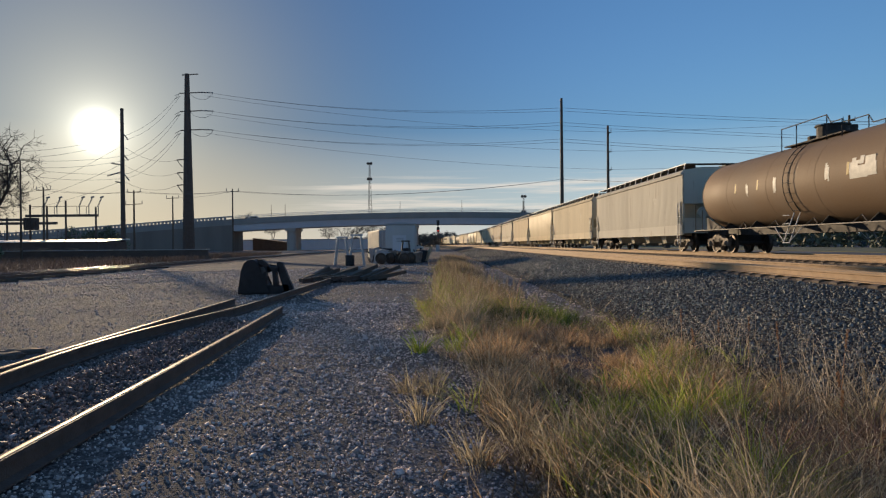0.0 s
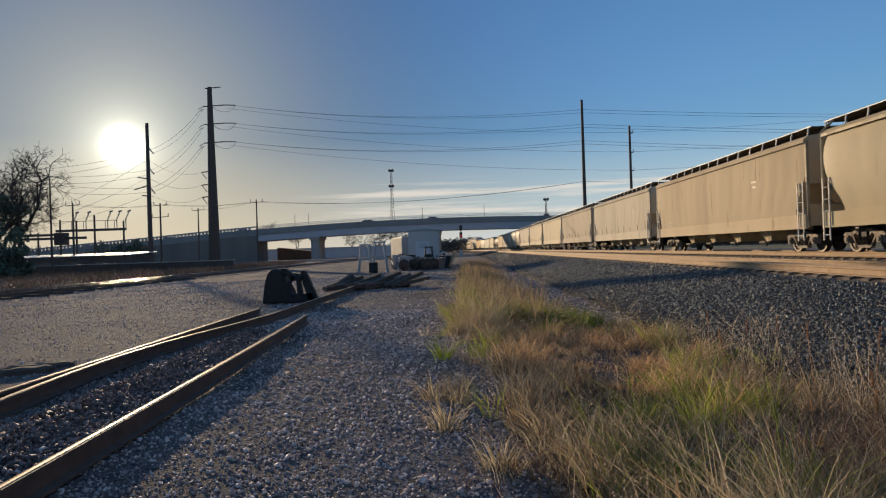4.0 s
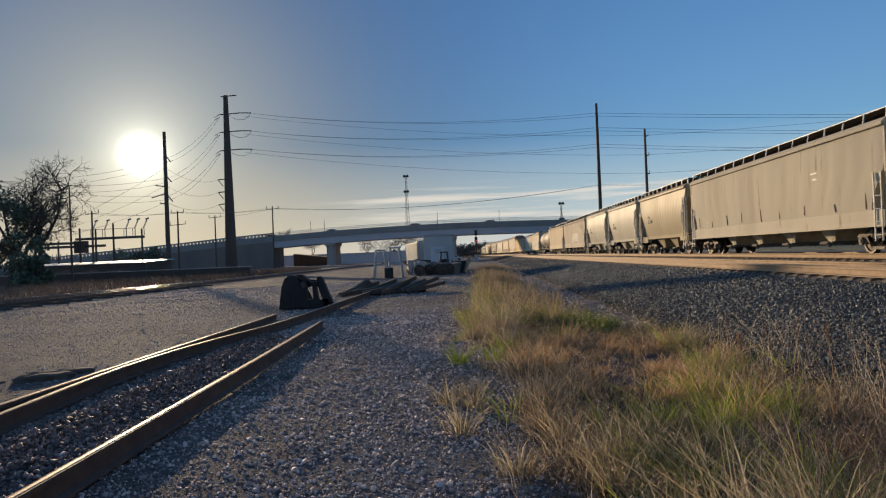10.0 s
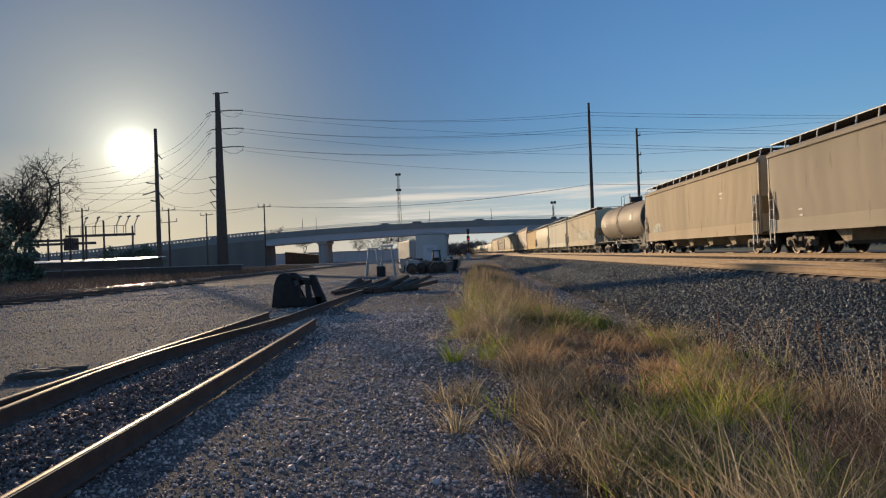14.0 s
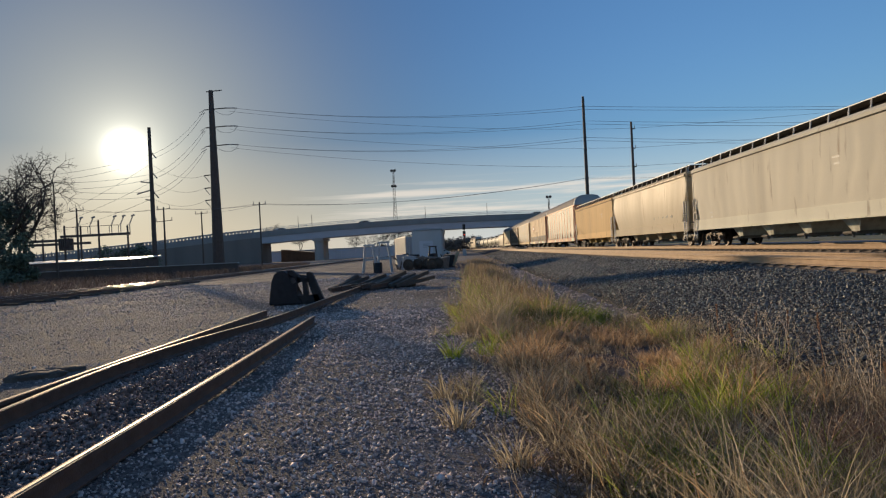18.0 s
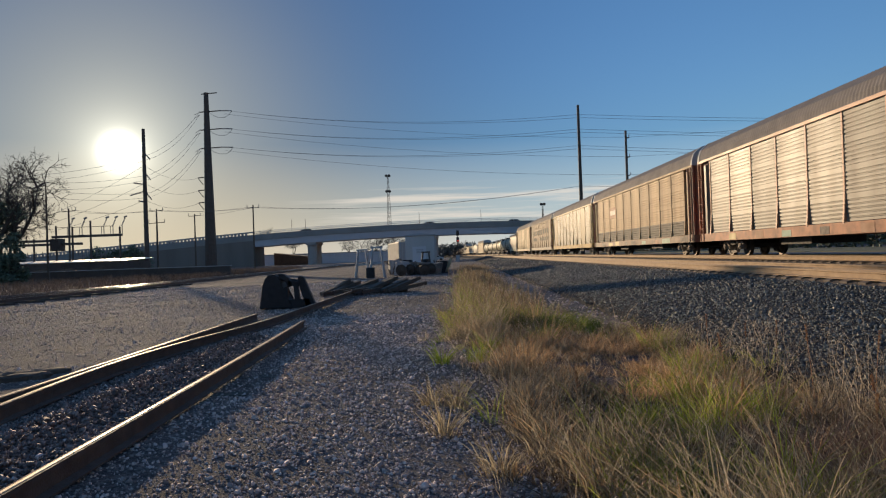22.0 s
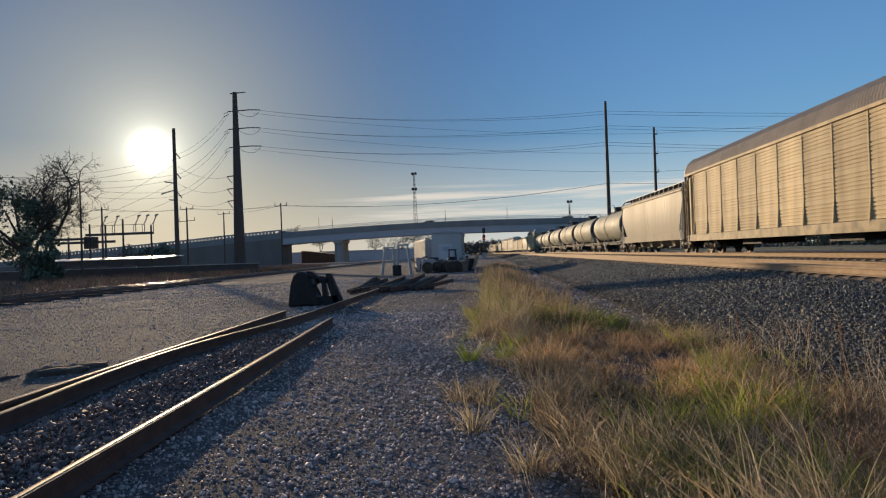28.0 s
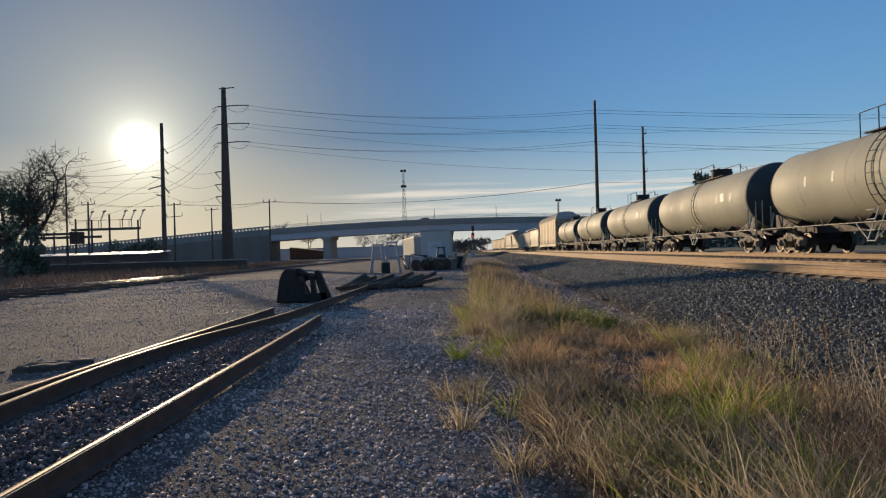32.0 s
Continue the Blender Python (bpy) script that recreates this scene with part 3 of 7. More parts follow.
def ballast_bed():
    stations = [(NEAR_X + bend(y), y, 0.0) for y in ([-620, -60, 0] + list(np.arange(2, 60, 1.0)) + list(range(60, 180, 10)) + list(range(180, 940, 20)))]
    pro = [(-5.3, -0.15), (-5.0, 0.0), (-2.0, 0.54), (-1.45, 0.655), (1.45, 0.665), (2.3, 0.62), (3.3, 0.74), (7.0, 0.74), (8.6, 0.42), (9.2, 0.0), (9.2, -0.2)]
    bm = bmesh.new()
    sweep(bm, pro, stations)
    solid("ballast_bed", bm, M["ballast"], "dark crushed stone ballast bank under the main tracks", "ballast", kind="structure")


ballast_bed()


def rusty_fines():
    """Brown brake dust and fines that fill the cribs between the ties."""
    for x, z in ((NEAR_X, 0.715), (FAR_X, 0.80)):
        bm = bmesh.new()
        stations = [(x + bend(y), y, 0.0) for y in ([-620, -60] + list(np.arange(0, 60, 1.5)) + list(range(60, 180, 20)) + list(range(180, 940, 20)))]
        sweep(bm, [(-1.42, z - 0.09), (-1.22, z), (1.22, z), (1.42, z - 0.09), (1.4, z - 0.2), (-1.4, z - 0.2)], stations)
        solid("track_fines", bm, M["fines"], "rust brown fines between the ties", "ballast", kind="structure")


rusty_fines()


def main_tracks():
    for x, z, label, name in ((NEAR_X, NEAR_RAIL, "empty main track", "near"), (FAR_X, FAR_RAIL, "track under the train", "far")):
        for s in (-0.753, 0.753):
            st = [(x + s + bend(y), y, z - 0.172) for y in MAIN_YS]
            rail_thing("rail", st, "dust brown steel rail of the " + label, "rail", "main line rails", M["rail_dusty"])
    st = [(NEAR_X - 1.16 + bend(y) + 0.03 * math.sin(y * 0.07), y, NEAR_RAIL - 0.172) for y in [-60, -20] + list(range(0, 180, 6)) + MAIN_YS[8:]]
    rail_thing("spare_rail", st, "long rusty spare rail lying on the tie ends", "rail", "main line rails", M["rail_dusty"])
    bm = bmesh.new()
    prism(bm, [(-1.3, 0), (1.3, 0), (1.3, 0.15), (1.22, 0.18), (-1.22, 0.18), (-1.3, 0.15)], -0.125, 0.125, along_y)
    me = mesh_of(bm, "tie", M["tie_concrete"])
    for x, z, last, name in ((NEAR_X, NEAR_RAIL, 150, "near"), (FAR_X, FAR_RAIL, 60, "far")):
        t = thing("tie_row", "dusty concrete ties half sunk in ballast", "railway ties", "main line ties")
        n, y = 0, 4.0
        while n < 290 and y < last:
            ob = new("tie", me)
            ob.parent = t
            ob.matrix_basis = pose(x + random.uniform(-0.02, 0.02), y, z - 0.172 - 0.182, 0, 0, random.uniform(-0.8, 0.8))
            y += 0.61
            n += 1
        bm = bmesh.new()
        while y < 420:
            hx, hz = x + bend(y), z - 0.172 - 0.182
            box(bm, hx - 1.3, hx + 1.3, y - 0.125, y + 0.125, hz, hz + 0.18)
            y += 0.61
        part("far_ties", bm, M["tie_concrete"], t)["kind"] = "stuff"


main_tracks()

# ---- yard tracks ----


def yard_tracks():
    g = "siding rails"
    rail_thing("rail", [(-2.507 - 0.0445 * y - 0.00079 * y * y, y, 0.035) for y in np.linspace(-14, 14.9, 22)], "rusty siding rail ending in the gravel", "rail", g)
    rail_thing("rail", [(-4.68 + 0.45 * math.tanh(((max(y, 0.5) - 9.8) / 4.2) ** 2) - 0.02 * min(0.0, y - 0.5), y, 0.035) for y in np.linspace(-14, 29.5, 54)], "rusty siding rail running to the wheel stop", "rail", g)
    rail_thing("rail", [(-4.56 - 0.0305 * y, y, 0.02) for y in np.linspace(-6.0, 17.4, 11)], "loose rusty rail lying beside the siding", "rail", g)
    for x0, slope in ((-20.4, -0.008), (-21.85, -0.008), (-23.2, 0.012)):
        rail_thing("rail", [(x0 + slope * (y - 30), y, 0.03) for y in range(-40, 260, 20)], "yard track rail with a sunlit head", "rail", "yard track rails", None, M["rail_shiny"])


yard_tracks()

def lathe(bm, profile, n, to):
    """(r, w) pairs turned round an axis; to(a, b, w) gives the place."""
    rings = []
    for r, w in profile:
        rings.append([bm.verts.new(to(r * math.cos(2 * math.pi * i / n), r * math.sin(2 * math.pi * i / n), w)) for i in range(n)])
    for r, s in zip(rings, rings[1:]):
        for i in range(n):
            bm.faces.new((r[i], r[(i + 1) % n], s[(i + 1) % n], s[i]))
    bm.faces.new(rings[0][::-1])
    bm.faces.new(rings[-1])


# ---- bridge ----
BR_Y = 210.0


def deck_z(x):
    if x < -90:
        return 10.4 - 0.00046 * 88 ** 2 - 0.081 * (-90 - x) * 0.8
    return 10.4 - 0.00046 * (x + 2) ** 2


def bridge():
    t = thing("road_bridge", "grey concrete road bridge over the tracks", "bridge")
    xs = list(range(-62, 154, 6))

    def band(name, y0, y1, below, above, m, x_list, label=""):
        bm, rings = bmesh.new(), []
        for x in x_list:
            base = deck_z(x) if below > -50 else 0.0
            rings.append([bm.verts.new(p) for p in ((x, y0, base + max(below, -50) if below > -50 else -0.3), (x, y1, base + below if below > -50 else -0.3), (x, y1, deck_z(x) + above), (x, y0, deck_z(x) + above))])
        for r, q in zip(rings, rings[1:]):
            for i in range(4):
                bm.faces.new((r[i], r[(i + 1) % 4], q[(i + 1) % 4], q[i]))
        bm.faces.new(rings[0][::-1])
        bm.faces.new(rings[-1])
        return part(name, bm, m, t, label)

    band("deck_slab", BR_Y, BR_Y + 12, -0.3, 0.0, M["concrete"], xs)
    for k in range(4):
        band("girder", BR_Y + 0.25 + 3.4 * k, BR_Y + 0.85 + 3.4 * k, -2.85, -0.3, M["girder"], xs)
    for y in (BR_Y, BR_Y + 11.7):
        band("parapet", y - 0.02, y + 0.28, -0.95, 0.85, M["parapet"], [x for x in range(-194, 154, 6)])
    for z in (1.25, 1.75):
        band("hand_rail", BR_Y + 0.1, BR_Y + 0.18, z, z + 0.08, M["white"], xs)
    for z in np.linspace(0.95, 1.65, 6):
        band("fence_wire", BR_Y + 0.12, BR_Y + 0.15, z, z + 0.025, M["white"], xs)
    bm = bmesh.new()
    box(bm, -0.05, 0.05, 0.1, 0.18, 0.85, 1.83)
    post = mesh_of(bm, "rail_post", M["white"])
    for x in np.arange(-62, 100, 2.4):
        ob = new("rail_post", post)
        ob.parent, ob.matrix_basis = t, pose(x, BR_Y, deck_z(x))
    bm = bmesh.new()
    box(bm, -0.35, 0.35, 0, 0.3, 0.85, 1.4)
    me = mesh_of(bm, "baluster", M["concrete"])
    for x in np.arange(-140, -63, 1.1):
        ob = new("baluster", me)
        ob.parent, ob.matrix_basis = t, pose(x, BR_Y, deck_z(x))
    band("coping", BR_Y - 0.05, BR_Y + 0.35, 1.4, 1.8, M["concrete"], list(range(-146, -60, 6)))
    for x in (-44.5, -7.5, 30.5, 68.5):
        bm = bmesh.new()
        box(bm, -1.6, 1.6, BR_Y + 0.4, BR_Y + 11.6, deck_z(x) - 3.6, deck_z(x) - 2.85)
        p = part("pier_cap", bm, M["concrete"], t, at=pose(x, 0, 0))
        for y in (BR_Y + 1.2, BR_Y + 8.6):
            bm = bmesh.new()
            lathe(bm, [(1.5, -0.3), (1.45, 0.0), (1.4, deck_z(x) - 4.4), (1.6, deck_z(x) - 3.6)], 14, along_z)
            part("column", bm, M["concrete"], p, at=pose(0, y + 1.1, 0))
    band("approach_wall", BR_Y + 0.02, BR_Y + 11.98, -99, 0.0, M["approach_wall"], list(range(-198, -62, 8)) + [-62], "tall plain concrete approach wall")
    bm = bmesh.new()
    tube(bm, (0, 0, 0), (0, 0, 4.4), 0.09, 0.05)
    lp = mesh_of(bm, "lamp_post", M["steel_pole"])
    for x in (-50.2, -46.0, -11.3, 7.4, 26.0):
        ob = new("lamp_post", lp)
        ob.parent, ob.matrix_basis = t, pose(x, BR_Y + 0.6, deck_z(x))


bridge()

# ---- poles and wires ----


def pole(name, x, y, h, r0, r1, label, arms=(), m=None, group="", arm_mat=None, pins=True):
    t = thing(name, label, "utility pole", group, pose(x, y, 0))
    bm = bmesh.new()
    lathe(bm, [(r0, -0.5), (r0 + (r1 - r0) * 0.5, h * 0.5), (r1, h)], 12, along_z)
    part("shaft", bm, m or M["wood_pole"], t)
    for z, a, b in arms:
        bm = bmesh.new()
        tube(bm, (a, 0, z), (b, 0, z + 0.15), 0.10 if h > 20 else 0.06, None, 6)
        arm = part("cross_arm", bm, arm_mat or m or M["wood_pole"], t)
        for e in (a, b):
            if pins and abs(e) > 0.5:
                bm = bmesh.new()
                lathe(bm, [(q, 0.16 * k + d) for k in range(4) for q, d in ((0.04, 0.0), (0.09, 0.03), (0.05, 0.12))], 6, lambda a, b, w: (e + a, b, z + 0.08 + w))
                part("insulator", bm, M["insulator"], arm)
    return t


def wire(points, sag, r=0.022):
    """A hanging wire from place to place."""
    bm, line = bmesh.new(), [points[0]]
    for p, q in zip(points, points[1:]):
        p, q = Vector(p), Vector(q)
        for k in range(1, 15):
            s = k / 14
            line.append(p.lerp(q, s) - Vector((0, 0, 4 * sag * s * (1 - s))))
    cable(bm, line, r)
    return solid("power_line", bm, M["wire"], "thin dark overhead power line", "wire", "overhead lines")


PY, PL, PR, PR2 = (-46.4, 130), (-51.8, 115), (19.75, 110), (32.0, 130)
pole("transmission_pole", *PY, 33.6, 1.15, 0.42, "tall rust brown steel transmission pole with short arms",
     [(33.4, -0.9, 2.1), (30.0, -1.3, 2.6), (26.6, -1.3, 2.6), (23.1, -1.3, 2.6), (17.6, -2.0, 0), (15.2, -2.0, 0), (12.9, -2.0, 0)], M["steel_pole"], "transmission poles", pins=False)
PYLON = bpy.data.objects["transmission_pole"]
for z in (30.0, 26.6, 23.1):
    bm = bmesh.new()
    lathe(bm, [(q, 0.25 * k + d) for k in range(9) for q, d in ((0.05, 0.0), (0.14, 0.03), (0.10, 0.15), (0.05, 0.2))], 7, lambda a, b, w: (2.6 + w, a, z + 0.15 - 0.05 * w + b))
    part("insulator_string", bm, M["insulator"], PYLON)
    for d in (0.0, 0.55):
        bm = bmesh.new()
        lathe(bm, [(q, 0.25 * k + e) for k in range(7) for q, e in ((0.04, 0.0), (0.12, 0.03), (0.09, 0.15), (0.04, 0.2))], 6, lambda a, b, w: (-1.3 - 0.30 * w + 0.9 * a, -0.82 * w + b, z + 0.05 - d - 0.50 * w))
        part("insulator_string", bm, M["insulator"], PYLON)
    bm = bmesh.new()
    cable(bm, [(4.8, 0, z), (4.2, 0, z - 0.75), (3.4, 0, z - 1.15), (2.2, 0, z - 1.1), (1.2, 0, z - 0.7), (0.5, 0, z - 0.1)], 0.035)
    part("jumper_loop", bm, M["wire"], PYLON)
for z in (17.6, 15.2, 12.9):
    bm = bmesh.new()
    lathe(bm, [(q, 0.16 * k + d) for k in range(8) for q, d in ((0.05, 0.0), (0.13, 0.02), (0.09, 0.1), (0.05, 0.13))], 7, lambda a, b, w: (-2.0 + 0.75 * w + a, b, z - 0.05 - w))
    part("insulator_string", bm, M["insulator"], PYLON)
pole("transmission_pole", *PL, 24.3, 0.42, 0.26, "slender rust brown steel pole with side insulators", (), M["steel_pole"], "transmission poles")
SLENDER = bpy.data.objects["transmission_pole.001"]
for z, a, fall in ((20.4, 1.0, 1.3), (17.0, 1.0, 1.3), (13.9, 1.1, 1.5), (15.0, -1.9, -0.3), (13.9, -2.6, 0.7), (12.0, -1.2, -0.3)):
    bm = bmesh.new()
    d = Vector((a, 0, -fall))
    for k in range(7):
        tube(bm, Vector((0, 0, z)) + d * (k / 7), Vector((0, 0, z)) + d * ((k + 0.75) / 7), 0.13, 0.08, 6)
        tube(bm, Vector((0, 0, z)) + d * ((k + 0.7) / 7), Vector((0, 0, z)) + d * ((k + 1) / 7), 0.05, None, 5)
    part("insulator_string", bm, M["insulator"], SLENDER)
pole("transmission_pole", *PR, 24.4, 0.34, 0.2, "tall slender dark pole behind the train", [(11.5, -0.3, 0.3)], M["steel_pole"], "transmission poles")
pole("transmission_pole", *PR2, 23.4, 0.34, 0.2, "tall slender dark pole with side insulators", [(22.0, 0, 0.6), (18.4, 0, 0.6), (15.0, 0, 0.6)], M["steel_pole"], "transmission poles")
pole("utility_pole", -37.3, 127, 11.9, 0.17, 0.11, "weathered wooden utility pole with a cross arm", [(11.3, -1.1, 1.1)], None, "utility poles")
pole("utility_pole", -52.6, 121, 11.3, 0.2, 0.12, "weathered wooden utility pole with a cross arm", [(10.9, -1.1, 1.1), (8.8, -1.4, 1.4)], None, "utility poles")
pole("utility_pole", -56.9, 150, 12.3, 0.2, 0.12, "weathered wooden utility pole with a cross arm", [(11.8, -1.3, 1.3)], None, "utility poles")
pole("utility_pole", -62.0, 110, 11.0, 0.2, 0.12, "weathered wooden utility pole with a cross arm", [(10.5, -1.1, 1.1)], None, "utility poles")
pole("utility_pole", -46.5, 78, 11.2, 0.14, 0.07, "thin wooden pole among the trees", [(10.8, -1.2, 0)], None, "utility poles")
pole("utility_pole", 62.5, 105, 20.5, 0.25, 0.16, "dark wooden pole far behind the train", [(19.6, -0.9, 0.9)], None, "utility poles")

for z, dz in ((30.0, 0.0), (26.6, 0.0), (23.1, 0.0)):
    zr = {30.0: 22.4, 26.6: 20.1, 23.1: 17.5}[z]
    for dz in (0.0, 0.5):
        wire([(PY[0] + 3.4, PY[1], z + 0.2), (PR[0], PR[1], zr + dz), (140, 80, zr - 8 + dz)], 1.6 + 0.2 * dz)
    zr2 = {30.0: 22.2, 26.6: 18.6, 23.1: 15.2}[z]
    wire([(PY[0] + 3.4, PY[1], z - 0.5), (PR2[0] + 0.6, PR2[1], zr2), (150, 110, zr2 + 4)], 1.3)
    for d in (0.0, 0.55):
        wire([(PY[0] - 1.3, PY[1], z + 0.1 - d), (PL[0] + 1.0, PL[1], {30.0: 20.0, 26.6: 16.6, 23.1: 13.6}[z] - 1.3 * d), (-62, 88, 13.5 - d), (-110, 40, 13 - d)], 1.0 + 0.6 * d)
    wire([(PY[0] - 2.0, PY[1], {30.0: 17.6, 26.6: 15.2, 23.1: 12.9}[z]), (PL[0], PL[1], {30.0: 18.2, 26.6: 15.2, 23.1: 12.4}[z]), (-75, 105, 5.5)], 1.2)
for a in (-1.0, 1.0):
    wire([(-37.3 + a, 127, 11.5), (PR[0], PR[1], 11.6), (75, 95, 12.5)], 1.5)
    wire([(-37.3 + a, 127, 11.5), (-52.6 + a, 121, 11.1), (-62 + a, 110, 10.7)], 0.5)
wire([(-56.9, 150, 12.0), (-37.3, 127, 11.5)], 0.4)

# ---- train ----


def wheel_mesh():
    bm = bmesh.new()
    lathe(bm, [(0.10, -0.10), (0.12, -0.06), (0.32, -0.03), (0.36, -0.07), (0.42, -0.07), (0.425, 0.05), (0.45, 0.06), (0.45, 0.08), (0.36, 0.08), (0.32, 0.03), (0.12, 0.06), (0.1, 0.08)], 20, lambda a, b, w: (w, a, b))
    return mesh_of(bm, "wheel", M["wheel_steel"])


def frame_mesh():
    """Cast truss: arched top chord, dipping bottom chord, two columns and a jaw over each axle box."""
    bm = bmesh.new()
    prism(bm, [(-1.20, 0.56), (-1.05, 0.66), (-0.66, 0.66), (-0.36, 0.78), (0.36, 0.78), (0.66, 0.66), (1.05, 0.66), (1.20, 0.56), (0.98, 0.55), (0.62, 0.55), (0.33, 0.67), (-0.33, 0.67), (-0.62, 0.55), (-0.98, 0.55)], -0.08, 0.08, along_x)
    prism(bm, [(-0.72, 0.56), (-0.40, 0.24), (0.40, 0.24), (0.72, 0.56), (0.60, 0.56), (0.34, 0.14), (-0.34, 0.14), (-0.60, 0.56)][::-1], -0.07, 0.07, along_x)
    for y in (-0.36, 0.36):
        box(bm, -0.07, 0.07, y - 0.05, y + 0.05, 0.22, 0.70)
    for y in (-0.89, 0.89):
        for d in (-0.17, 0.17):
            box(bm, -0.07, 0.07, y + d - 0.045, y + d + 0.045, 0.30, 0.58)
        tube(bm, (-0.14, y, 0.43), (0.13, y, 0.43), 0.125, None, 12)
        tube(bm, (-0.17, y, 0.43), (-0.14, y, 0.43), 0.07, None, 8)
        tube(bm, (0.13, y, 0.43), (0.16, y, 0.43), 0.07, None, 8)
    return mesh_of(bm, "side_frame", M["truck_steel"])


def spring_mesh():
    bm = bmesh.new()
    lathe(bm, [(q, 0.27 + 0.075 * k + d) for k in range(4) for q, d in ((0.06, 0.0), (0.085, 0.012), (0.085, 0.032), (0.06, 0.045))], 8, along_z)
    return mesh_of(bm, "spring", M["dark_steel"])


def bolster_mesh():
    bm = bmesh.new()
    box(bm, -1.1, 1.1, -0.22, 0.22, 0.5, 0.82)
    tube(bm, (0, 0, 0.8), (0, 0, 1.02), 0.3, None, 12)
    for y in (-0.89, 0.89):
        tube(bm, (-0.75, y, 0.45), (0.75, y, 0.45), 0.08, None, 8)
        box(bm, -0.9, 0.9, y * 0.55 - 0.06, y * 0.55 + 0.06, 0.35, 0.5)
    return mesh_of(bm, "truck", M["dark_steel"])


WHEEL, FRAME, SPRING, BOLSTER = wheel_mesh(), frame_mesh(), spring_mesh(), bolster_mesh()


def truck(car, y):
    t = new("truck", BOLSTER)
    t.parent, t.matrix_basis = car, pose(0, y, 0)
    t["label"] = "grimy two-axle cast steel truck"
    for x in (-1, 1):
        f = new("side_frame", FRAME)
        f.parent, f.matrix_basis = t, pose(1.02 * x, 0, 0)
        for y2 in (-0.22, 0.0, 0.22):
            s = new("spring", SPRING)
            s.parent, s.matrix_basis = t, pose(1.03 * x, y2, -0.02)
        for y2 in (-0.89, 0.89):
            w = new("wheel", WHEEL)
            w.parent, w.matrix_basis = t, pose(0.76 * x, y2, 0.42, 0, 0, 180 if x > 0 else 0)


def coupler_mesh():
    bm = bmesh.new()
    box(bm, -0.12, 0.12, -0.5, 0.35, 0.75, 0.98)
    box(bm, -0.2, 0.2, 0.25, 0.55, 0.68, 1.02)
    tube(bm, (0.3, 0.0, 0.8), (0.15, 0.5, 0.35), 0.03, None, 6)
    return mesh_of(bm, "coupler", M["dark_steel"])


COUPLER = coupler_mesh()


def couplers(car, half):
    for s in (0, 180):
        c = new("coupler", COUPLER)
        c.parent = car
        c.matrix_basis = pose(0, 0, 0, 0, 0, s) @ pose(0, half - 0.55, 0)


def ladder_bm(h, w=0.42, step=0.42, r=0.018):
    bm = bmesh.new()
    box(bm, -0.02, 0.02, -w / 2 - 0.02, -w / 2 + 0.02, 0, h)
    box(bm, -0.02, 0.02, w / 2 - 0.02, w / 2 + 0.02, 0, h)
    z = 0.18
    while z < h:
        tube(bm, (0, -w / 2, z), (0, w / 2, z), r, None, 5)
        z += step
    return bm


def repaint(car, paint, trim=None):
    for o in car.children_recursive:
        o.color = (*paint, 1)
        if o.name.startswith("skirt_plate"):
            o.color = (*[min(0.75, c * 1.16) for c in paint], 1)
        if o.name.startswith("hopper_bay"):
            o.color = (*[min(0.75, c * 1.35) for c in paint], 1)
        elif o.name.split(".")[0] in ("side_sill", "ladder", "end_post", "hopper_bay", "bracket", "rack_sill", "end_door", "rack_post", "top_rail") and trim:
            o.color = (*trim, 1)


CARS = "train cars"


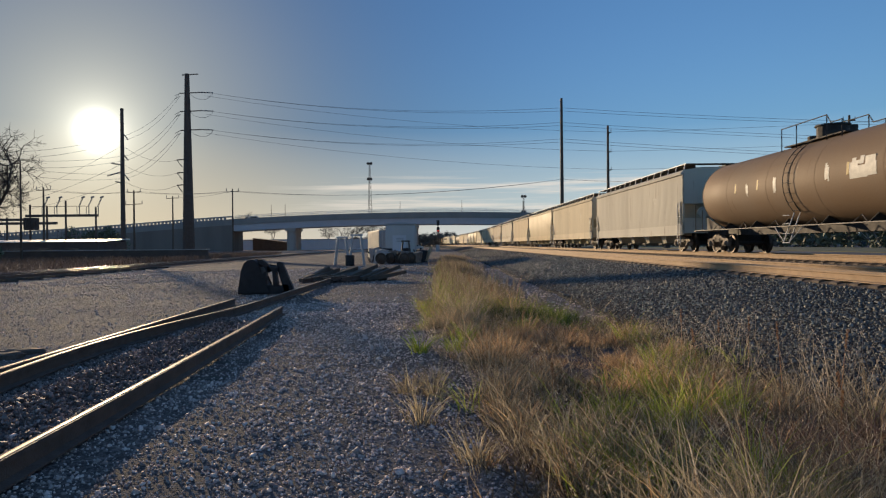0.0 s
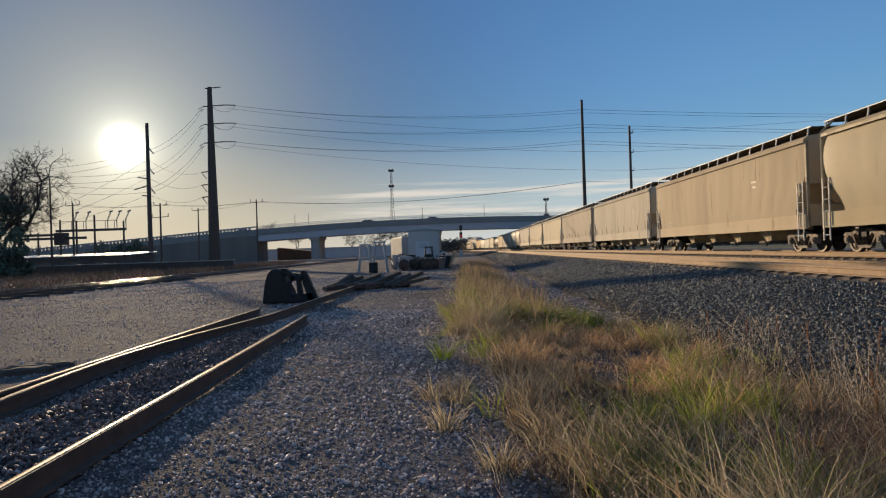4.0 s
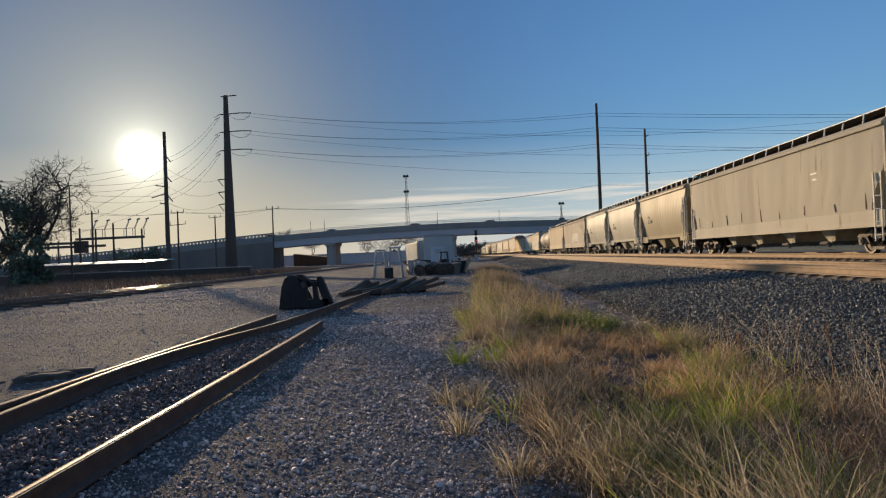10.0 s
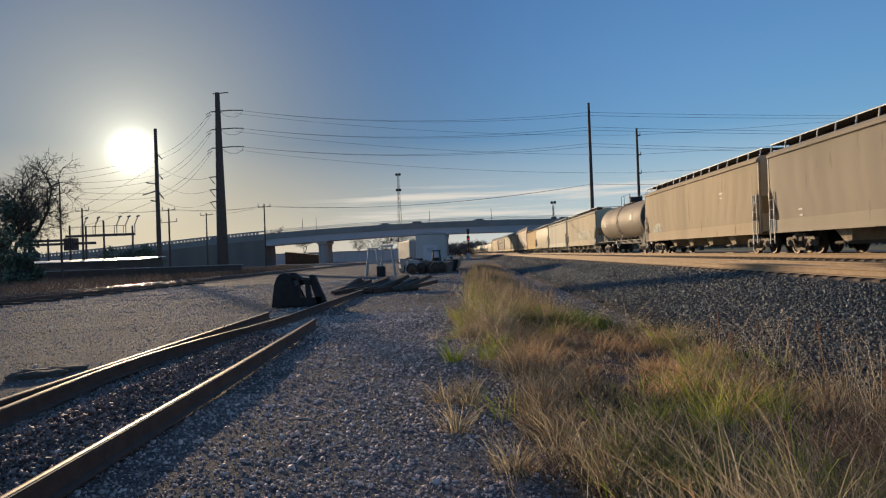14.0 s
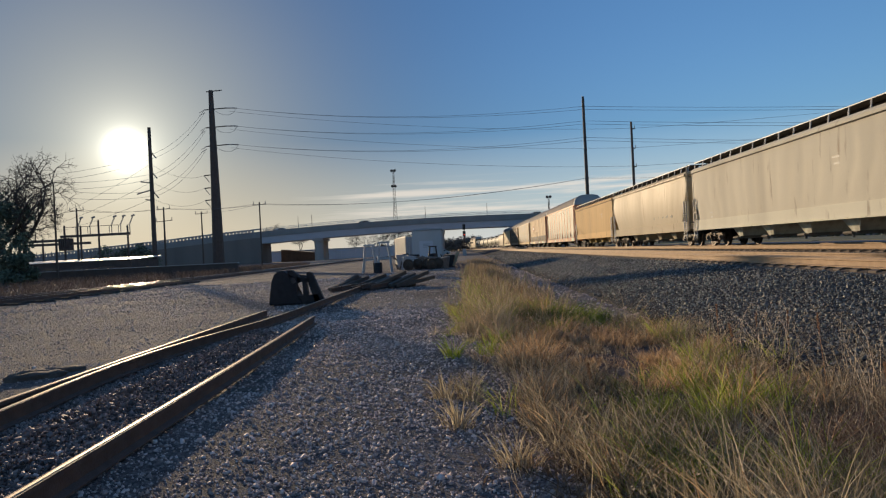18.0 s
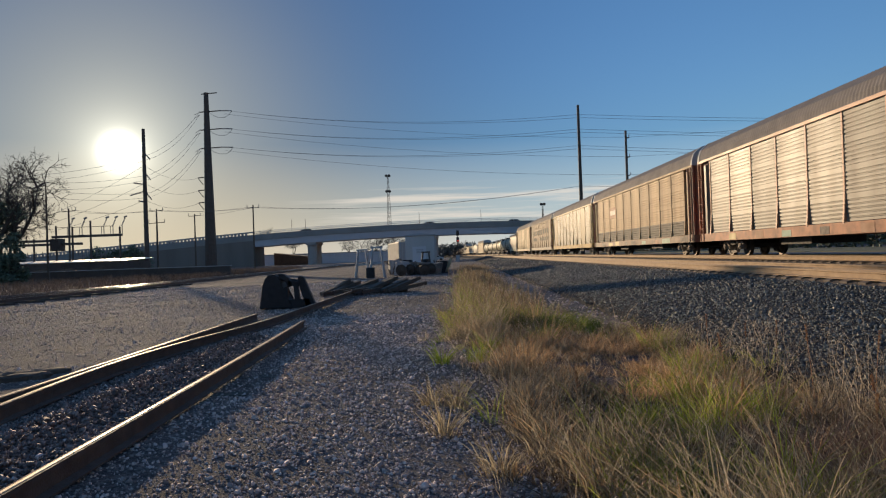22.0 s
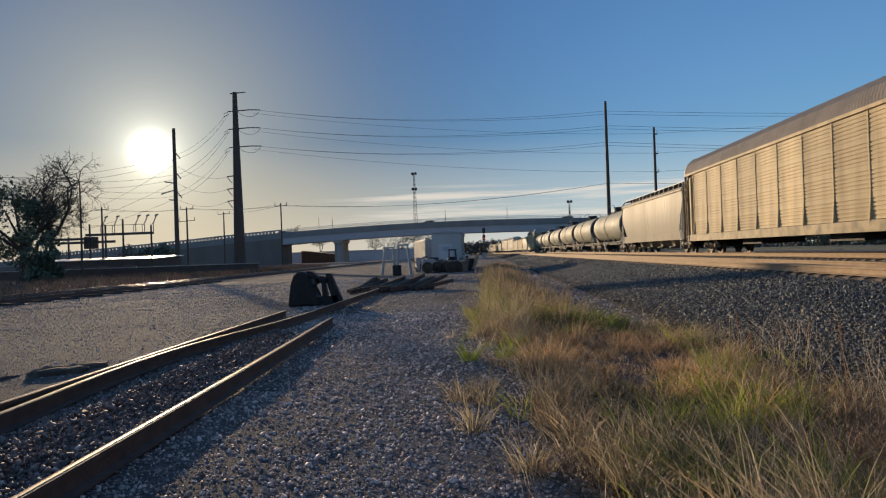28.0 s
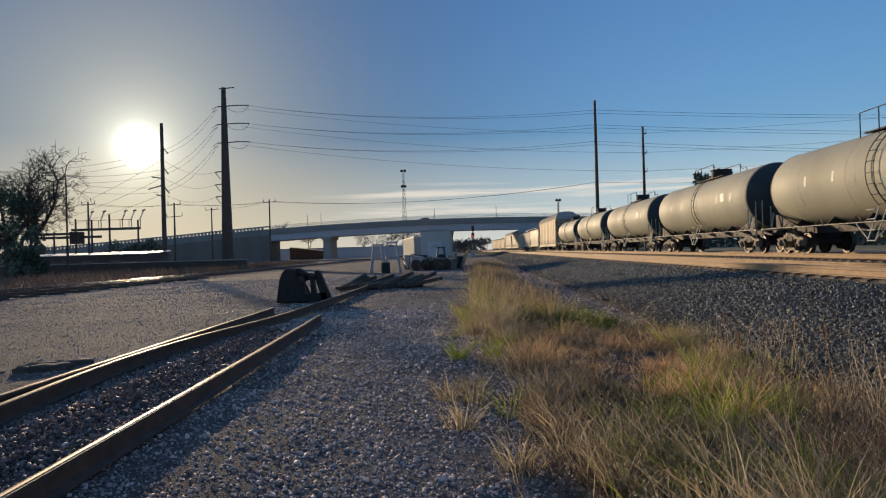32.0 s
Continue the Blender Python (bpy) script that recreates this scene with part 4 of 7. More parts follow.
def hopper(length, bays, style, label):
    """A covered hopper car. style: flat or round sides; two bays make the short cement car."""
    car = thing("hopper_car", label, "hopper car", CARS)
    hl = length / 2 - 0.55
    short = bays == 2
    eave, sill = 4.0, (1.06 if short else 0.87)
    # how far the end of the body stands in from the end of the car, from the sill up
    levels = [(1.36, 0.78), (1.5, 0.80), (1.75, 0.72), (2.05, 0.52), (2.35, 0.30), (2.6, 0.12), (2.78, 0.05), (3.2, 0.04), (3.6, 0.04), (eave, 0.04)]
    if style == "round":
        levels = [(1.36, 1.18), (1.5, 1.18), (1.8, 1.02), (2.1, 0.72), (2.4, 0.44), (2.7, 0.25), (3.0, 0.14), (3.3, 0.10), (3.55, 0.14), (3.8, 0.24), (eave, 0.40)]
    if short:
        levels = [(1.22, 1.0), (1.4, 1.15), (1.7, 1.22), (2.0, 1.18), (2.4, 0.98), (2.8, 0.66), (3.1, 0.40), (3.4, 0.22), (3.7, 0.12), (eave, 0.10)]

    def wide(z):
        if short:
            return 1.30 + 0.33 * math.sin(min(1.0, (z - 0.95) / 2.1) * math.pi / 2) - 0.10 * max(0.0, (z - 3.0)) ** 1.5
        if style == "round":
            return 1.53 + 0.10 * math.sin((z - 1.36) / 2.64 * math.pi * 0.9)
        return 1.60

    def skin(bm, rows, smooth):
        rows = [[bm.verts.new(p) for p in row] for row in rows]
        for r, s in zip(rows, rows[1:]):
            for i in range(len(r) - 1):
                bm.faces.new((r[i], r[i + 1], s[i + 1], s[i])).smooth = smooth

    bm = bmesh.new()
    ny = 96
    plump = 0.024 if style == "round" else 0.030
    for sgn in (-1, 1):
        # dented side sheets
        skin(bm, [[(sgn * (wide(z) - 0.6 * plump + plump * abs(math.sin(math.pi * 17.0 * k / ny)) ** 0.35 * max(0.0, math.sin((z - 1.3) / 2.8 * math.pi)) ** 0.5 + 0.012 * noise.noise((5 * sgn + k * 0.15, z * 0.45, length))), sgn * (hl - cut) * (1 - 2 * k / ny), z) for k in range(ny + 1)] for z, cut in levels], True)
        # sloping end sheets: they run far in below the deck
        skin(bm, [[(x * wide(z), sgn * (hl - cut - (0.0 if x else 0.10)), z) for x in ((1, 0, -1) if sgn > 0 else (-1, 0, 1))] for z, cut in levels], False)
    for z, cut in (levels[0], levels[-1]):
        bm.faces.new([bm.verts.new(p) for p in ((-wide(z), cut - hl, z), (wide(z), cut - hl, z), (wide(z), hl - cut, z), (-wide(z), hl - cut, z))])
    part("hopper_body", bm, M["gloss_paint"] if style == "round" else M["paint"], car)
    bm = bmesh.new()
    back = 0.0 if style == "flat" else 0.12
    prism(bm, [(-1.63, eave - 0.03), (-1.64, eave + 0.04), (-1.5, eave + 0.16), (-0.55, eave + 0.31), (0.55, eave + 0.31), (1.5, eave + 0.16), (1.64, eave + 0.04), (1.63, eave - 0.03)], back - hl, hl - back, along_y)
    part("roof", bm, M["paint"], car)
    for s in (-1, 1):
        # rolled lip along the eave, with a thin raised dark strip below it
        bm = bmesh.new()
        box(bm, *sorted((s * 1.60, s * 1.665)), back - hl, hl - back, eave - 0.075, eave + 0.015)
        part("eave_lip", bm, M["paint_trim" if style != "flat" else "paint"], car)
        if style == "flat":
            bm = bmesh.new()
            box(bm, *sorted((s * 1.60, s * 1.612)), -hl, hl, eave - 0.115, eave - 0.078)
            part("eave_groove", bm, M["grime"], car)
        bm = bmesh.new()
        x0, x1, top = (1.28, 1.47, 1.24) if short else (1.50, 1.612, 1.37)
        box(bm, *sorted((s * x0, s * x1)), -hl + 0.05, hl - 0.05, sill, top)
        if short:
            for e in (-1, 1):
                box(bm, *sorted((s * 1.2, s * 1.5)), *sorted((e * (hl - 0.05), e * (hl - 1.75))), sill - 0.22, top + 0.02)
        else:
            box(bm, *sorted((s * 1.57, s * 1.66)), -hl + 0.05, hl - 0.05, sill - 0.02, sill + 0.03)
        part("skirt_plate", bm, M["paint"], car)
        # board and web are dark to carry the shade under the walkway
        bm = bmesh.new()
        box(bm, s * 1.13 - 0.28, s * 1.13 + 0.28, -hl - 0.1, hl + 0.1, eave + 0.445, eave + 0.475)
        box(bm, s * 0.82 - 0.03, s * 0.82 + 0.03, -hl + 0.3, hl - 0.3, eave + 0.24, eave + 0.445)
        board = part("running_board", bm, M["dark_steel"], car, "roof walkway, dark for the shade under it")
        # white strip stands for the sun along the walkway's edge
        bm = bmesh.new()
        box(bm, s * 1.42 - 0.012, s * 1.42 + 0.012, -hl - 0.1, hl + 0.1, eave + 0.452, eave + 0.485)
        part("board_edge", bm, M["white"], board, "galvanized edge strip, paled for the sun on it")
    for s in (-1, 1):
        bm = bmesh.new()
        box(bm, -0.84, 0.84, *sorted((s * (hl - 0.55), s * (hl + 0.1))), eave + 0.445, eave + 0.475)
        part("crossover_board", bm, M["dark_steel"], car, "dark steel walkway across the roof end")
    br = None
    nb = int(length / 1.25)
    for s in (-1, 1):
        for k in range(nb + 1):
            m = pose(s * 1.38, -hl + 0.05 + (2 * hl - 0.1) * k / nb, eave + 0.16, 0, 0, 0 if s > 0 else 180)
            if br is None:
                bm = bmesh.new()
                if short:
                    box(bm, -0.02, 0.06, -0.035, 0.035, -0.06, 0.31)
                else:
                    tube(bm, (0.12, 0.03, -0.10), (0.03, -0.03, 0.3), 0.028, None, 4)
                br = part("bracket", bm, M["white"], car, at=m)
            else:
                same("bracket", br, car, m)
    hb = None
    for k in range(2 if short else 4):
        m = pose(0, (k - (0.5 if short else 1.5)) * hl / (1.3 if short else 2.2), eave + 0.31)
        if hb is None:
            bm = bmesh.new()
            box(bm, -0.34, 0.34, -1.3, 1.3, 0, 0.15)
            for y in (-1.0, 0.0, 1.0):
                box(bm, -0.40, 0.40, y - 0.04, y + 0.04, 0.12, 0.19)
            hb = part("roof_hatch", bm, M["paint"], car, at=m)
        else:
            same("roof_hatch", hb, car, m)
    # discharge bays with sliding gates
    first = None
    inner = hl - (2.7 if short else 3.0)
    for k in range(bays):
        y = -inner + 2 * inner * (k + 0.5) / bays
        w = inner / bays * (0.98 if short else 0.92)
        if first is None:
            bm = bmesh.new()
            lo, hi, d = (0.42, 1.26, 0.26) if short else (0.44, 1.38, 0.22)
            v = [bm.verts.new((x, yy, z)) for z, bx, by in ((lo, 0.95, d), (hi, 1.30, w * (0.72 if short else 0.66))) for x, yy in ((-bx, -by), (bx, -by), (bx, by), (-bx, by))]
            for f in ((0, 3, 2, 1), (4, 5, 6, 7), (0, 1, 5, 4), (1, 2, 6, 5), (2, 3, 7, 6), (3, 0, 4, 7)):
                bm.faces.new([v[i] for i in f])
            first = part("hopper_bay", bm, M["paint_trim"], car, at=pose(0, y, 0))
            bm = bmesh.new()
            box(bm, -1.12, 1.12, -0.34, 0.34, 0.33, 0.45)
            tube(bm, (-1.2, -0.25, 0.39), (-1.2, 0.3, 0.39), 0.05, None, 8)
            tube(bm, (-1.16, -0.22, 0.39), (-1.16, -0.22, 0.24), 0.05, None, 8)
            gate = part("outlet_gate", bm, M["bare_steel"], first, "worn steel outlet gate")
        else:
            b = same("hopper_bay", first, car, pose(0, y, 0))
            same("outlet_gate", gate, b, Matrix())
    for s in (-1, 1):
        # the end: a sheet under the roof, an open bay over the deck, a low plate on the sill
        if style == "flat" or short:
            bm = bmesh.new()
            box(bm, -1.5, 1.5, s * hl - 0.03, s * hl + 0.03, 3.35 if short else 2.45, eave + 0.1)
            part("end_sheet", bm, M["paint"], car)
        if not short:
            bm = bmesh.new()
            box(bm, -1.5, 1.5, s * hl - 0.03, s * hl + 0.03, 0.95, 1.72 if style == "flat" else 1.3)
            part("end_plate", bm, M["paint"], car)
        bm = bmesh.new()
        box(bm, -1.5, 1.5, *sorted((s * hl, s * (hl - 1.1))), 1.12, 1.2)
        part("end_deck", bm, M["dark_steel"], car)
        bm = bmesh.new()
        box(bm, -0.3, 0.3, *sorted((s * (hl - 2.2), s * (hl + 0.35))), 0.8, 1.12)
        part("draft_sill", bm, M["dark_steel"], car)
        for x in (-1, 1):
            bm = bmesh.new()
            if style == "flat":
                box(bm, *sorted((x * 1.5, x * 1.60)), *sorted((s * (hl - 0.05), s * (hl + 0.05))), 0.9, eave)
            elif short:
                box(bm, *sorted((x * 1.54, x * 1.61)), *sorted((s * (hl - 0.04), s * (hl + 0.04))), 0.6, 3.4)
            else:
                tube(bm, (x * 1.57, s * hl, 0.9), (x * 1.57, s * hl, eave + 0.1), 0.055, None, 6)
                tube(bm, (x * 1.57, s * hl, eave + 0.1), (x * 1.40, s * (hl - 0.45), eave + 0.44), 0.05, None, 6)
            part("end_post", bm, M["paint_trim"], car)
            part("ladder", ladder_bm(3.0 if short else 2.1, 0.40, 0.40, 0.016), M["white"], car, at=pose(x * 1.655, s * (hl - 0.34), 0.42))
    bm = bmesh.new()
    tube(bm, (-0.6, -hl - 0.1, 2.0), (-0.6, -hl - 0.2, 2.0), 0.28, None, 14)
    tube(bm, (-1.0, -hl + 0.5, 1.45), (0.2, -hl + 0.5, 1.45), 0.22, None, 12)
    part("brake_gear", bm, M["paint_trim"], car)
    for s in (-1, 1):
        truck(car, s * (hl - 1.45))
    couplers(car, length / 2)
    return car


def autorack(length, label):
    car = thing("auto_rack_car", label, "auto rack car", CARS)
    hl = length / 2 - 0.45
    bm = bmesh.new()
    prism(bm, [(-1.58, 0.72), (1.58, 0.72), (1.58, 1.10), (-1.58, 1.10)], -hl, hl, along_y)
    part("rack_sill", bm, M["paint_trim"], car, "deep painted side sill")
    # red steel, darkened for the shade in the end recesses
    bm = bmesh.new()
    box(bm, -1.38, 1.38, -hl + 0.3, hl - 0.3, 1.10, 4.78)
    part("inner_rack", bm, M["rack_inside"], car, "red steel rack behind the panels, darkened for recess shade")
    # corrugated arched roof
    bm = bmesh.new()
    arch = [(-1.56, 4.72), (-1.52, 5.02), (-1.40, 5.34), (-1.02, 5.68), (-0.55, 5.79), (0.55, 5.79), (1.02, 5.68), (1.40, 5.34), (1.52, 5.02), (1.56, 4.72)]
    rings = []
    n = int(2 * hl / 0.10)
    for k in range(n + 1):
        y = -hl + 2 * hl * k / n
        g = 0.011 if k % 2 else 0.0
        rings.append([bm.verts.new((u * (1 + g * 0.6), y, v + (g if 0 < i < 9 else 0))) for i, (u, v) in enumerate(arch)])
    for r, s in zip(rings, rings[1:]):
        for i in range(len(arch) - 1):
            bm.faces.new((r[i], r[i + 1], s[i + 1], s[i]))
        bm.faces.new((r[-1], r[0], s[0], s[-1]))
    bm.faces.new(rings[0][::-1])
    bm.faces.new(rings[-1])
    roof = part("roof", bm, M["rack_roof"], car, "grey corrugated arched metal roof")
    for s in (-1, 1):
        bm = bmesh.new()
        prism(bm, [(u * 1.012, v + 0.03) for u, v in arch], s * (hl - 0.16), s * (hl + 0.03), along_y)
        part("roof_end_cap", bm, M["grey_door"], roof, "smooth pale grey roof end cap")
    # corrugated side panels between posts
    count = 10
    y0, y1 = -hl + 1.5, hl - 1.5
    w = (y1 - y0) / count
    bm = bmesh.new()
    # four stacked sheets, each of ribs under a plain strip that leans back a little
    pro = []
    for q in range(4):
        z = 1.12 + 0.895 * q
        for k in range(5):
            pro += [(0.0, z + 0.004), (0.004, z + 0.085), (0.026, z + 0.10), (0.026, z + 0.135)]
            z += 0.14
        pro += [(0.0, z + 0.004), (0.008, z + 0.185)]
    back = [(0.09, 4.70), (0.09, 1.12)]
    prism(bm, [(u, v) for u, v in pro] + back, -w / 2, w / 2, along_y)
    panel = None
    for side in (-1, 1):
        for k in range(count):
            m = pose(side * 1.50, y0 + w * (k + 0.5), 0, 0, 0, 0 if side < 0 else 180)
            if panel is None:
                panel = part("side_panel", bm, M["galv"], car, "corrugated galvanized side panel", at=m)
            else:
                same("side_panel", panel, car, m)
    post = None
    for side in (-1, 1):
        for k in range(count + 1):
            m = pose(side * 1.50, y0 + w * k, 0, 0, 0, 0 if side < 0 else 180)
            if post is None:
                bm = bmesh.new()
                prism(bm, [(-0.10, 1.05), (-0.06, 1.5), (-0.022, 2.1), (-0.022, 4.74), (0.05, 4.74), (0.05, 1.05)], -0.04, 0.04, along_y)
                post = part("rack_post", bm, M["galv"], car, at=m)
            else:
                same("rack_post", post, car, m)
    for side in (-1, 1):
        bm = bmesh.new()
        box(bm, side * 1.50, side * 1.58, -hl, hl, 4.66, 4.78)
        part("top_rail", bm, M["galv"], car)
    for s in (-1, 1):
        for k in range(6):
            bm = bmesh.new()
            a, b = -1.42 + 2.84 * k / 6, -1.42 + 2.84 * (k + 1) / 6
            prism(bm, [(a + 0.02, s * (hl - 0.05)), (b - 0.02, s * (hl - 0.05)), (b - 0.1, s * (hl + 0.03)), (a + 0.1, s * (hl + 0.03))], 1.1, 4.72, along_z)
            part("end_door", bm, M["paint_trim"], car, "folded steel end door leaf")
        for side in (-1, 1):
            bm = bmesh.new()
            box(bm, side * 1.46, side * 1.56, s * hl - 0.06, s * hl + 0.06, 1.1, 4.75)
            part("end_post", bm, M["paint_trim"], car)
            part("ladder", ladder_bm(3.9), M["paint_trim"], car, at=pose(side * 1.60, s * (hl - 0.35), 0.75))
            bm = bmesh.new()
            prism(bm, [(side * 1.40, s * (hl - 1.02)), (side * 1.53, s * (hl - 1.0)), (side * 1.53, s * (hl - 0.72)), (side * 1.40, s * (hl - 0.78))], 1.1, 4.5, along_z)
            part("end_plate", bm, M["galv"], car, "narrow bent plate beside the end ladder")
    for y in (-hl / 3, hl / 3):
        bm = bmesh.new()
        box(bm, -1.0, 1.0, y - 1.2, y + 1.2, 0.45, 0.72)
        part("under_gear", bm, M["dark_steel"], car)
    for s in (-1, 1):
        truck(car, s * (hl - 3.0))
    couplers(car, length / 2)
    return car


def tank_car(length, label):
    car = thing("tank_car", label, "tank car", CARS)
    hl = length / 2 - 1.0
    r, zc = 1.50, 2.62
    bm = bmesh.new()
    pro = [(0.05, -hl)] + [(r * math.sin(a), -hl + 0.62 * (1 - math.cos(a))) for a in np.linspace(0.25, math.pi / 2, 7)]
    mid = [(r, y) for y in np.linspace(-hl + 0.62, hl - 0.62, 9)[1:-1]]
    lathe(bm, pro + mid + [(q, -y) for q, y in pro[::-1]], 40, lambda a, b, w: (a, w, zc + b))
    part("tank", bm, M["tank_paint"], car, "", True)
    # the near-black colour carries the shade on the domed ends
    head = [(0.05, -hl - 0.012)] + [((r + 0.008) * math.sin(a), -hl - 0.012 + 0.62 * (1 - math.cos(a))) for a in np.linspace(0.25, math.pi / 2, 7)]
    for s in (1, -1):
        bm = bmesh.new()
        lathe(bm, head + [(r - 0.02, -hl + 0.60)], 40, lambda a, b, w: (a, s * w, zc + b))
        part("tank_head", bm, M["tank_head"], car, "tank end, darkened for its shaded side", True)
    bands = None
    for y in (-hl * 0.62, -hl * 0.2, hl * 0.2, hl * 0.62):
        if bands is None:
            bm = bmesh.new()
            lathe(bm, [(r + 0.001, -0.025), (r + 0.004, -0.02), (r + 0.004, 0.02), (r + 0.001, 0.025)], 40, lambda a, b, w: (a, w, zc + b))
            bands = part("weld_band", bm, M["paint"], car, at=pose(0, y, 0))
        else:
            same("weld_band", bands, car, pose(0, y, 0))
    for s in (-1, 1):
        bm = bmesh.new()
        box(bm, s * 1.28, s * 1.5, -hl - 0.4, hl + 0.4, 1.03, 1.06)
        part("side_sill", bm, M["paint_trim"], car, "light running board along the side")
        # bowed straps of the middle ladder
        bm = bmesh.new()
        for d in (-0.22, 0.22):
            last = None
            for a in np.linspace(-0.75, 1.15, 12):
                p = (s * (r + 0.09) * math.cos(a), d, zc + (r + 0.09) * math.sin(a))
                if last:
                    tube(bm, last, p, 0.015, None, 5)
                last = p
        for a in np.linspace(-0.7, 1.1, 9):
            tube(bm, (s * (r + 0.09) * math.cos(a), -0.22, zc + (r + 0.09) * math.sin(a)), (s * (r + 0.09) * math.cos(a), 0.22, zc + (r + 0.09) * math.sin(a)), 0.012, None, 5)
        part("tank_ladder", bm, M["dark_steel"], car, "curved steel ladder")
        bm = bmesh.new()
        for d in (-0.22, 0.22):
            tube(bm, (s * (r + 0.09) * math.cos(-0.75), d, zc + (r + 0.09) * math.sin(-0.75)), (s * 1.58, d, 0.42), 0.022, None, 5)
            tube(bm, (s * 1.56, d, 0.5), (s * 1.48, d * 4.6, 1.02), 0.016, None, 5)
        for z in (0.45, 0.78, 1.12, 1.42):
            tube(bm, (s * 1.57, -0.22, z), (s * 1.57, 0.22, z), 0.018, None, 5)
        part("step_ladder", bm, M["white"], car, "pale steel step ladder below the tank")
        for e in (-1, 1):
            # dark triangle stands for the saddle plus the shadow under the tank
            bm = bmesh.new()
            prism(bm, [(e * (hl - 0.35), 1.06), (e * (hl - 0.30), 1.62), (e * (hl - 0.5), 1.62), (e * (hl - 2.3), 1.06)], s * 1.16, s * 1.20, along_x)
            part("saddle_plate", bm, M["dark_steel"], car, "dark plate for the saddle and underside shadow")
            bm = bmesh.new()
            tube(bm, (s * 1.44, e * (hl - 0.42), 1.05), (s * 1.30, e * (hl - 0.32), 1.72), 0.03, None, 5)
            part("end_stanchion", bm, M["white"], car)
    # saddles under the tank
    sad = None
    for k in range(6):
        y = -hl * 0.78 + 1.56 * hl * k / 5
        if sad is None:
            bm = bmesh.new()
            for sx in (-1, 1):
                for d in (-0.34, 0.34):
                    tube(bm, (sx * 1.36, d, 1.08), (sx * 1.30, 0, 1.29), 0.02, None, 5)
            prism(bm, [(-1.1, 1.05), (1.1, 1.05), (0.8, 1.36), (0, 1.12), (-0.8, 1.36)], -0.03, 0.03, along_y)
            sad = part("saddle_brace", bm, M["dark_steel"], car, at=pose(0, y, 0))
        else:
            same("saddle_brace", sad, car, pose(0, y, 0))
    bm = bmesh.new()
    box(bm, -0.35, 0.35, -hl - 0.6, hl + 0.6, 0.8, 1.12)
    part("centre_sill", bm, M["dark_steel"], car)
    # top fittings and safety rail
    bm = bmesh.new()
    tube(bm, (0, -0.2, 4.08), (0, -0.2, 4.55), 0.52, None, 16)
    tube(bm, (0, -0.2, 4.55), (0, -0.2, 4.60), 0.58, None, 16)
    tube(bm, (0, 0.9, 4.05), (0, 0.9, 4.36), 0.28, None, 12)
    tube(bm, (0.1, -1.3, 4.05), (0.1, -1.3, 4.42), 0.12, None, 10)
    part("manway", bm, M["dark_steel"], car, "black manway housing and valves")
    bm = bmesh.new()
    box(bm, -0.62, 0.62, -2.0, 2.0, 4.09, 4.13)
    part("top_platform", bm, M["dark_steel"], car)
    bm = bmesh.new()
    for x in (-0.72, 0.72):
        for y in (-2.0, -1.1, 0.9, 2.0):
            tube(bm, (x, y, 3.9), (x, y, 4.80 if y > -1.5 else 4.50), 0.02, None, 5)
        cable(bm, [(x, -2.0, 4.50), (x, -1.35, 4.50), (x, -1.1, 4.80), (x, 2.0, 4.80)], 0.02)
    part("safety_rail", bm, M["dark_steel"], car)
    for s in (-1, 1):
        bm = bmesh.new()
        for x in (-1.45, 1.45):
            tube(bm, (x, s * (hl + 0.45), 0.7), (x, s * (hl + 0.45), 2.3), 0.025, None, 5)
            tube(bm, (x, s * (hl - 0.4), 1.05), (x, s * (hl - 0.4), 2.0), 0.025, None, 5)
        box(bm, -1.5, 1.5, s * hl + 0.3, s * hl + 0.55, 1.0, 1.06) if s > 0 else box(bm, -1.5, 1.5, -hl - 0.55, -hl - 0.3, 1.0, 1.06)
        part("end_handrail", bm, M["paint_trim"], car)
        truck(car, s * (hl - 1.3))
    bm = bmesh.new()
    prism(bm, [(-1.515, -0.14), (-1.49, 0.26), (-1.45, 0.26), (-1.475, -0.14)], -0.24, 0.24, lambda u, v, w: (u, w, zc + v))
    part("placard", bm, M["letter"], car, "pale stencilled patch", at=pose(0.012, -hl * 0.55, 0.1))
    couplers(car, length / 2)
    return car


BEIGE, TAN, GREY, GOLD, WHITE = (0.57, 0.485, 0.325), (0.53, 0.42, 0.265), (0.53, 0.495, 0.40), (0.56, 0.455, 0.27), (0.64, 0.59, 0.45)
BROWN, ORANGE, DUST = (0.43, 0.36, 0.26), (0.58, 0.38, 0.15), (0.51, 0.45, 0.33)
TANK_PAINT_A = (0.22, 0.15, 0.09)
TANK_TRIM_A = (0.4, 0.36, 0.3)
TANK_PAINT_B = (0.36, 0.29, 0.21)
RACK_PAINT_A = (0.42, 0.395, 0.32)
RACK_TRIM_A = (0.62, 0.26, 0.13)
RACK_PAINT_B = (0.22, 0.15, 0.075)
RACK_TRIM_B = (0.30, 0.18, 0.11)
RACK_PAINT_C = (0.38, 0.345, 0.26)
RACK_TRIM_C = (0.50, 0.36, 0.16)
RACK_PAINT_D = (0.24, 0.19, 0.13)
RACK_TRIM_D = (0.34, 0.26, 0.18)
RACK_PAINT_E = (0.38, 0.31, 0.19)
RACK_TRIM_E = (0.50, 0.38, 0.20)
TANK_PAINT_C = (0.50, 0.475, 0.355)
TANK_TRIM_B = (0.45, 0.4, 0.33)
RACK_PAINT_F = (0.42, 0.37, 0.27)
RACK_TRIM_F = (0.5, 0.4, 0.25)
RACK_PAINT_G = (0.42, 0.39, 0.32)
